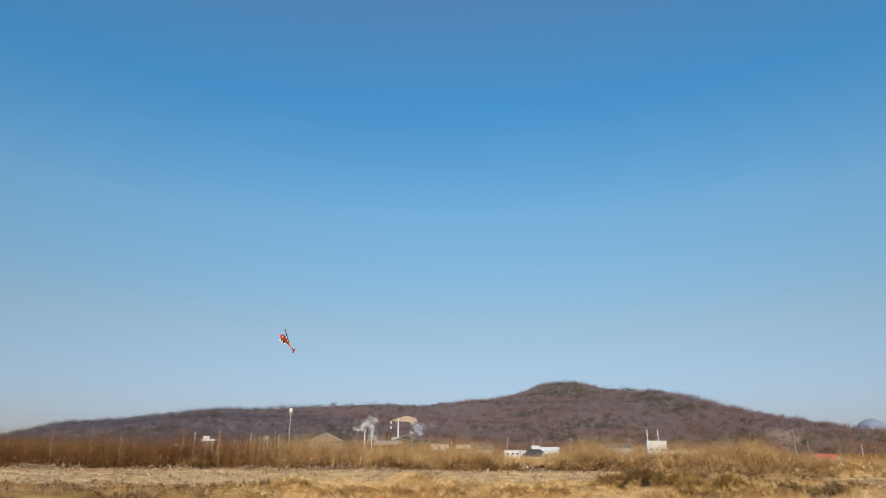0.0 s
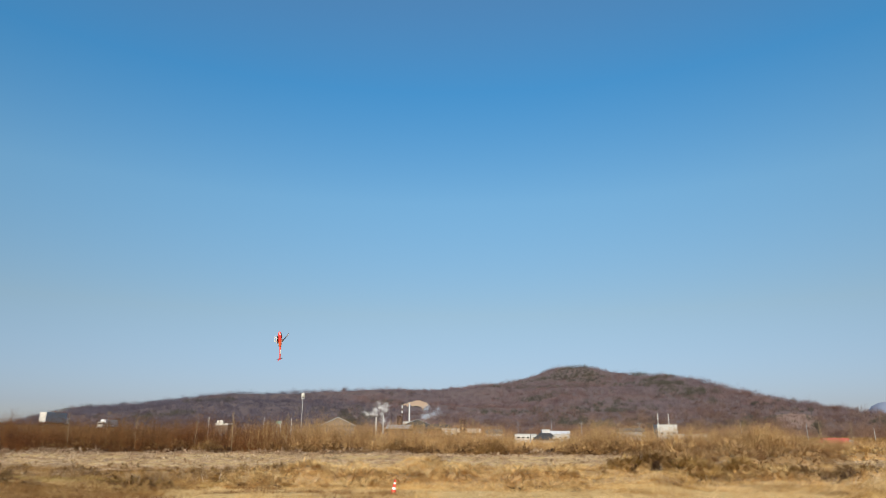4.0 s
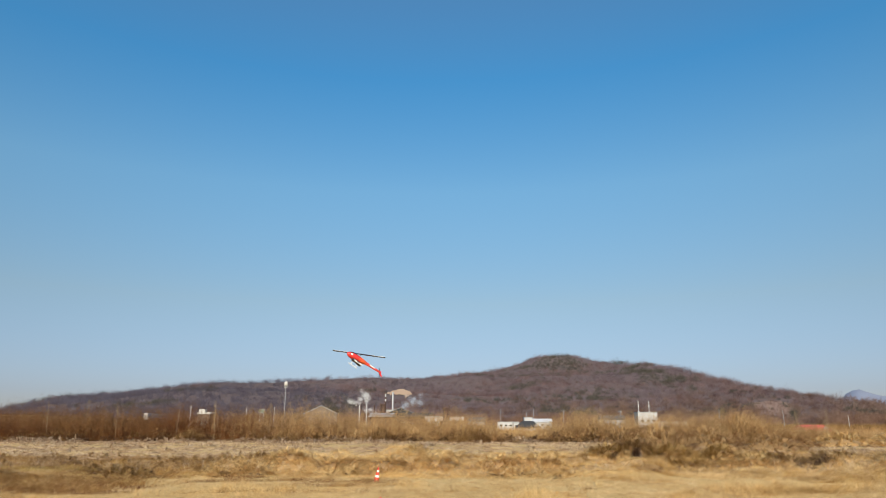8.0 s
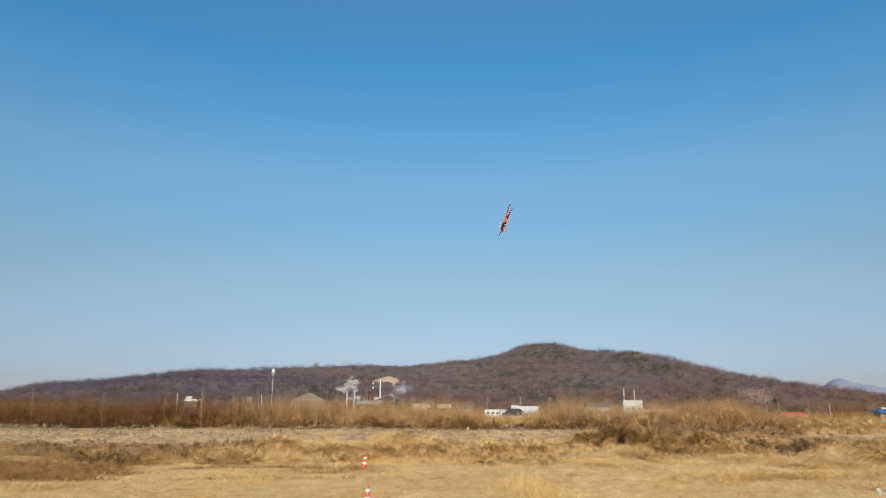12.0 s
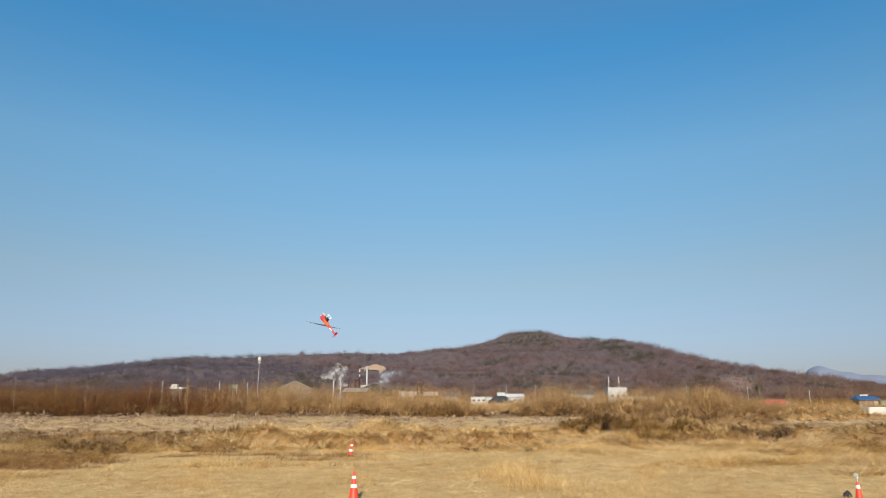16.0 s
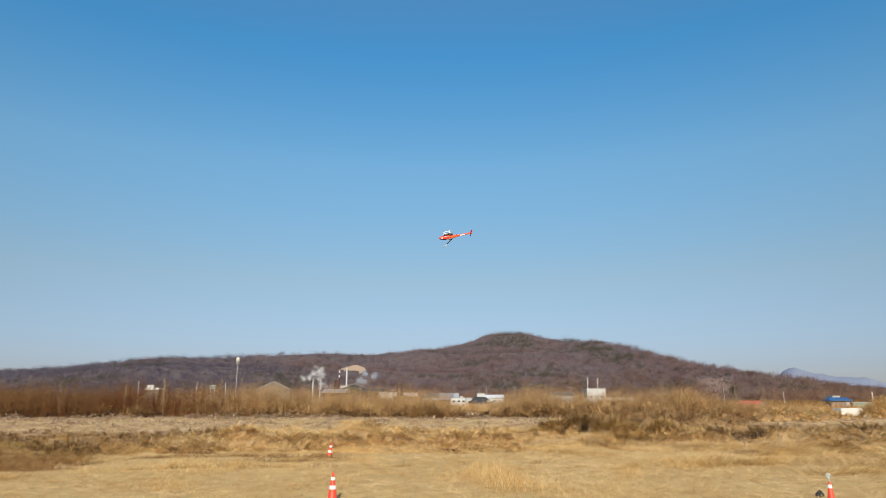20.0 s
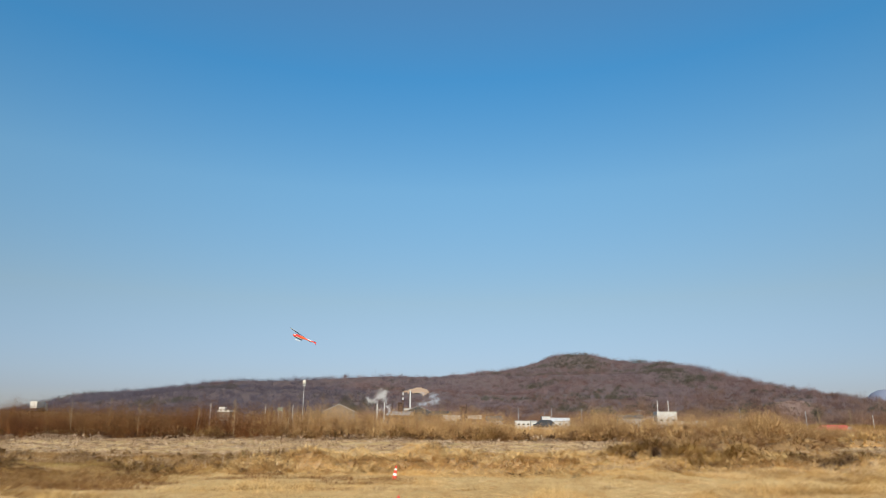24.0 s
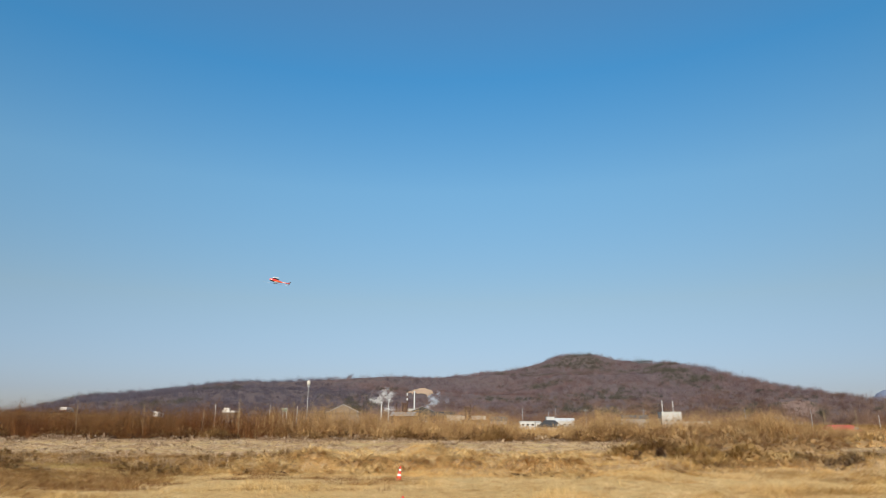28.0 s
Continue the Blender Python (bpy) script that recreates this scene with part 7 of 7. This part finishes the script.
# ---- what moves ----
def on_road(d, lane):
    """Pose of a vehicle d metres along the road from its first corner; lane < 0 keeps to the near side and drives back."""
    pts = [Vector(p) for p in ROAD]
    for a, b in zip(pts, pts[1:]):
        seg = (b - a).length
        if d <= seg or b == pts[-1]:
            way = (b - a).normalized()
            side = Vector((way.y, -way.x, 0)).normalized()
            p = a + way * min(d, seg) + side * lane
            turn = math.degrees(math.atan2(-way.x, way.y))
            return pose(p.x, p.y, p.z + 0.01, math.degrees(math.asin(way.z)) * (1 if lane > 0 else -1), 0, turn + (0 if lane > 0 else 180))
        d -= seg
    return pose(*pts[-1])


def motions():
    walk(heli, [(t, pose(x, y, z, a, b, c)) for t, x, y, z, a, b, c in HELI])
    walk(rotor, [(t, pose(0, 0, 0.04, 0, 0, a)) for t, a in ROTOR])
    walk(tail_rotor, [(t * 0.5, pose(0.035, -0.95, -0.072, 0, 90, 0) @ pose(0, 0, 0, 0, 0, 67 * t)) for t in range(57)])
    # metres along the road from its start, 400 m short of the camera's line
    walk(truck_a, [(t, on_road(d, 1.8)) for t, d in ((0, 540), (1.5, 572), (3, 606), (3.5, 618), (4.5, 646), (6, 694), (7, 717), (8, 735), (9.5, 765), (11, 790), (13, 820), (28, 1080))])
    walk(truck_b, [(t, on_road(d, -1.8)) for t, d in ((0, 755), (2, 715), (4, 676), (6, 636), (8, 594), (12, 514), (20, 354), (28, 194))])
    walk(truck_c, [(t, on_road(d, 1.8)) for t, d in ((0, 65), (10, 295), (20, 527), (24.5, 631), (25.7, 657), (26.6, 679), (28, 711))])
    walk(truck_d, [(t, on_road(d, 1.8)) for t, d in ((0, 95), (14, 355), (24, 555), (27.2, 620), (28, 634))])
    for i, ob in enumerate(puffs):
        x, y, z = ob.location
        k = 0.25 + 0.05 * i
        walk(ob, [(t, pose(x + k * math.sin(0.45 * t + i), y, z + 0.6 * k * math.sin(0.33 * t + 2 * i), 0, 12 * math.sin(0.2 * t + i), 20 * math.sin(0.25 * t + i))) for t in range(0, 29, 2)])


motions()
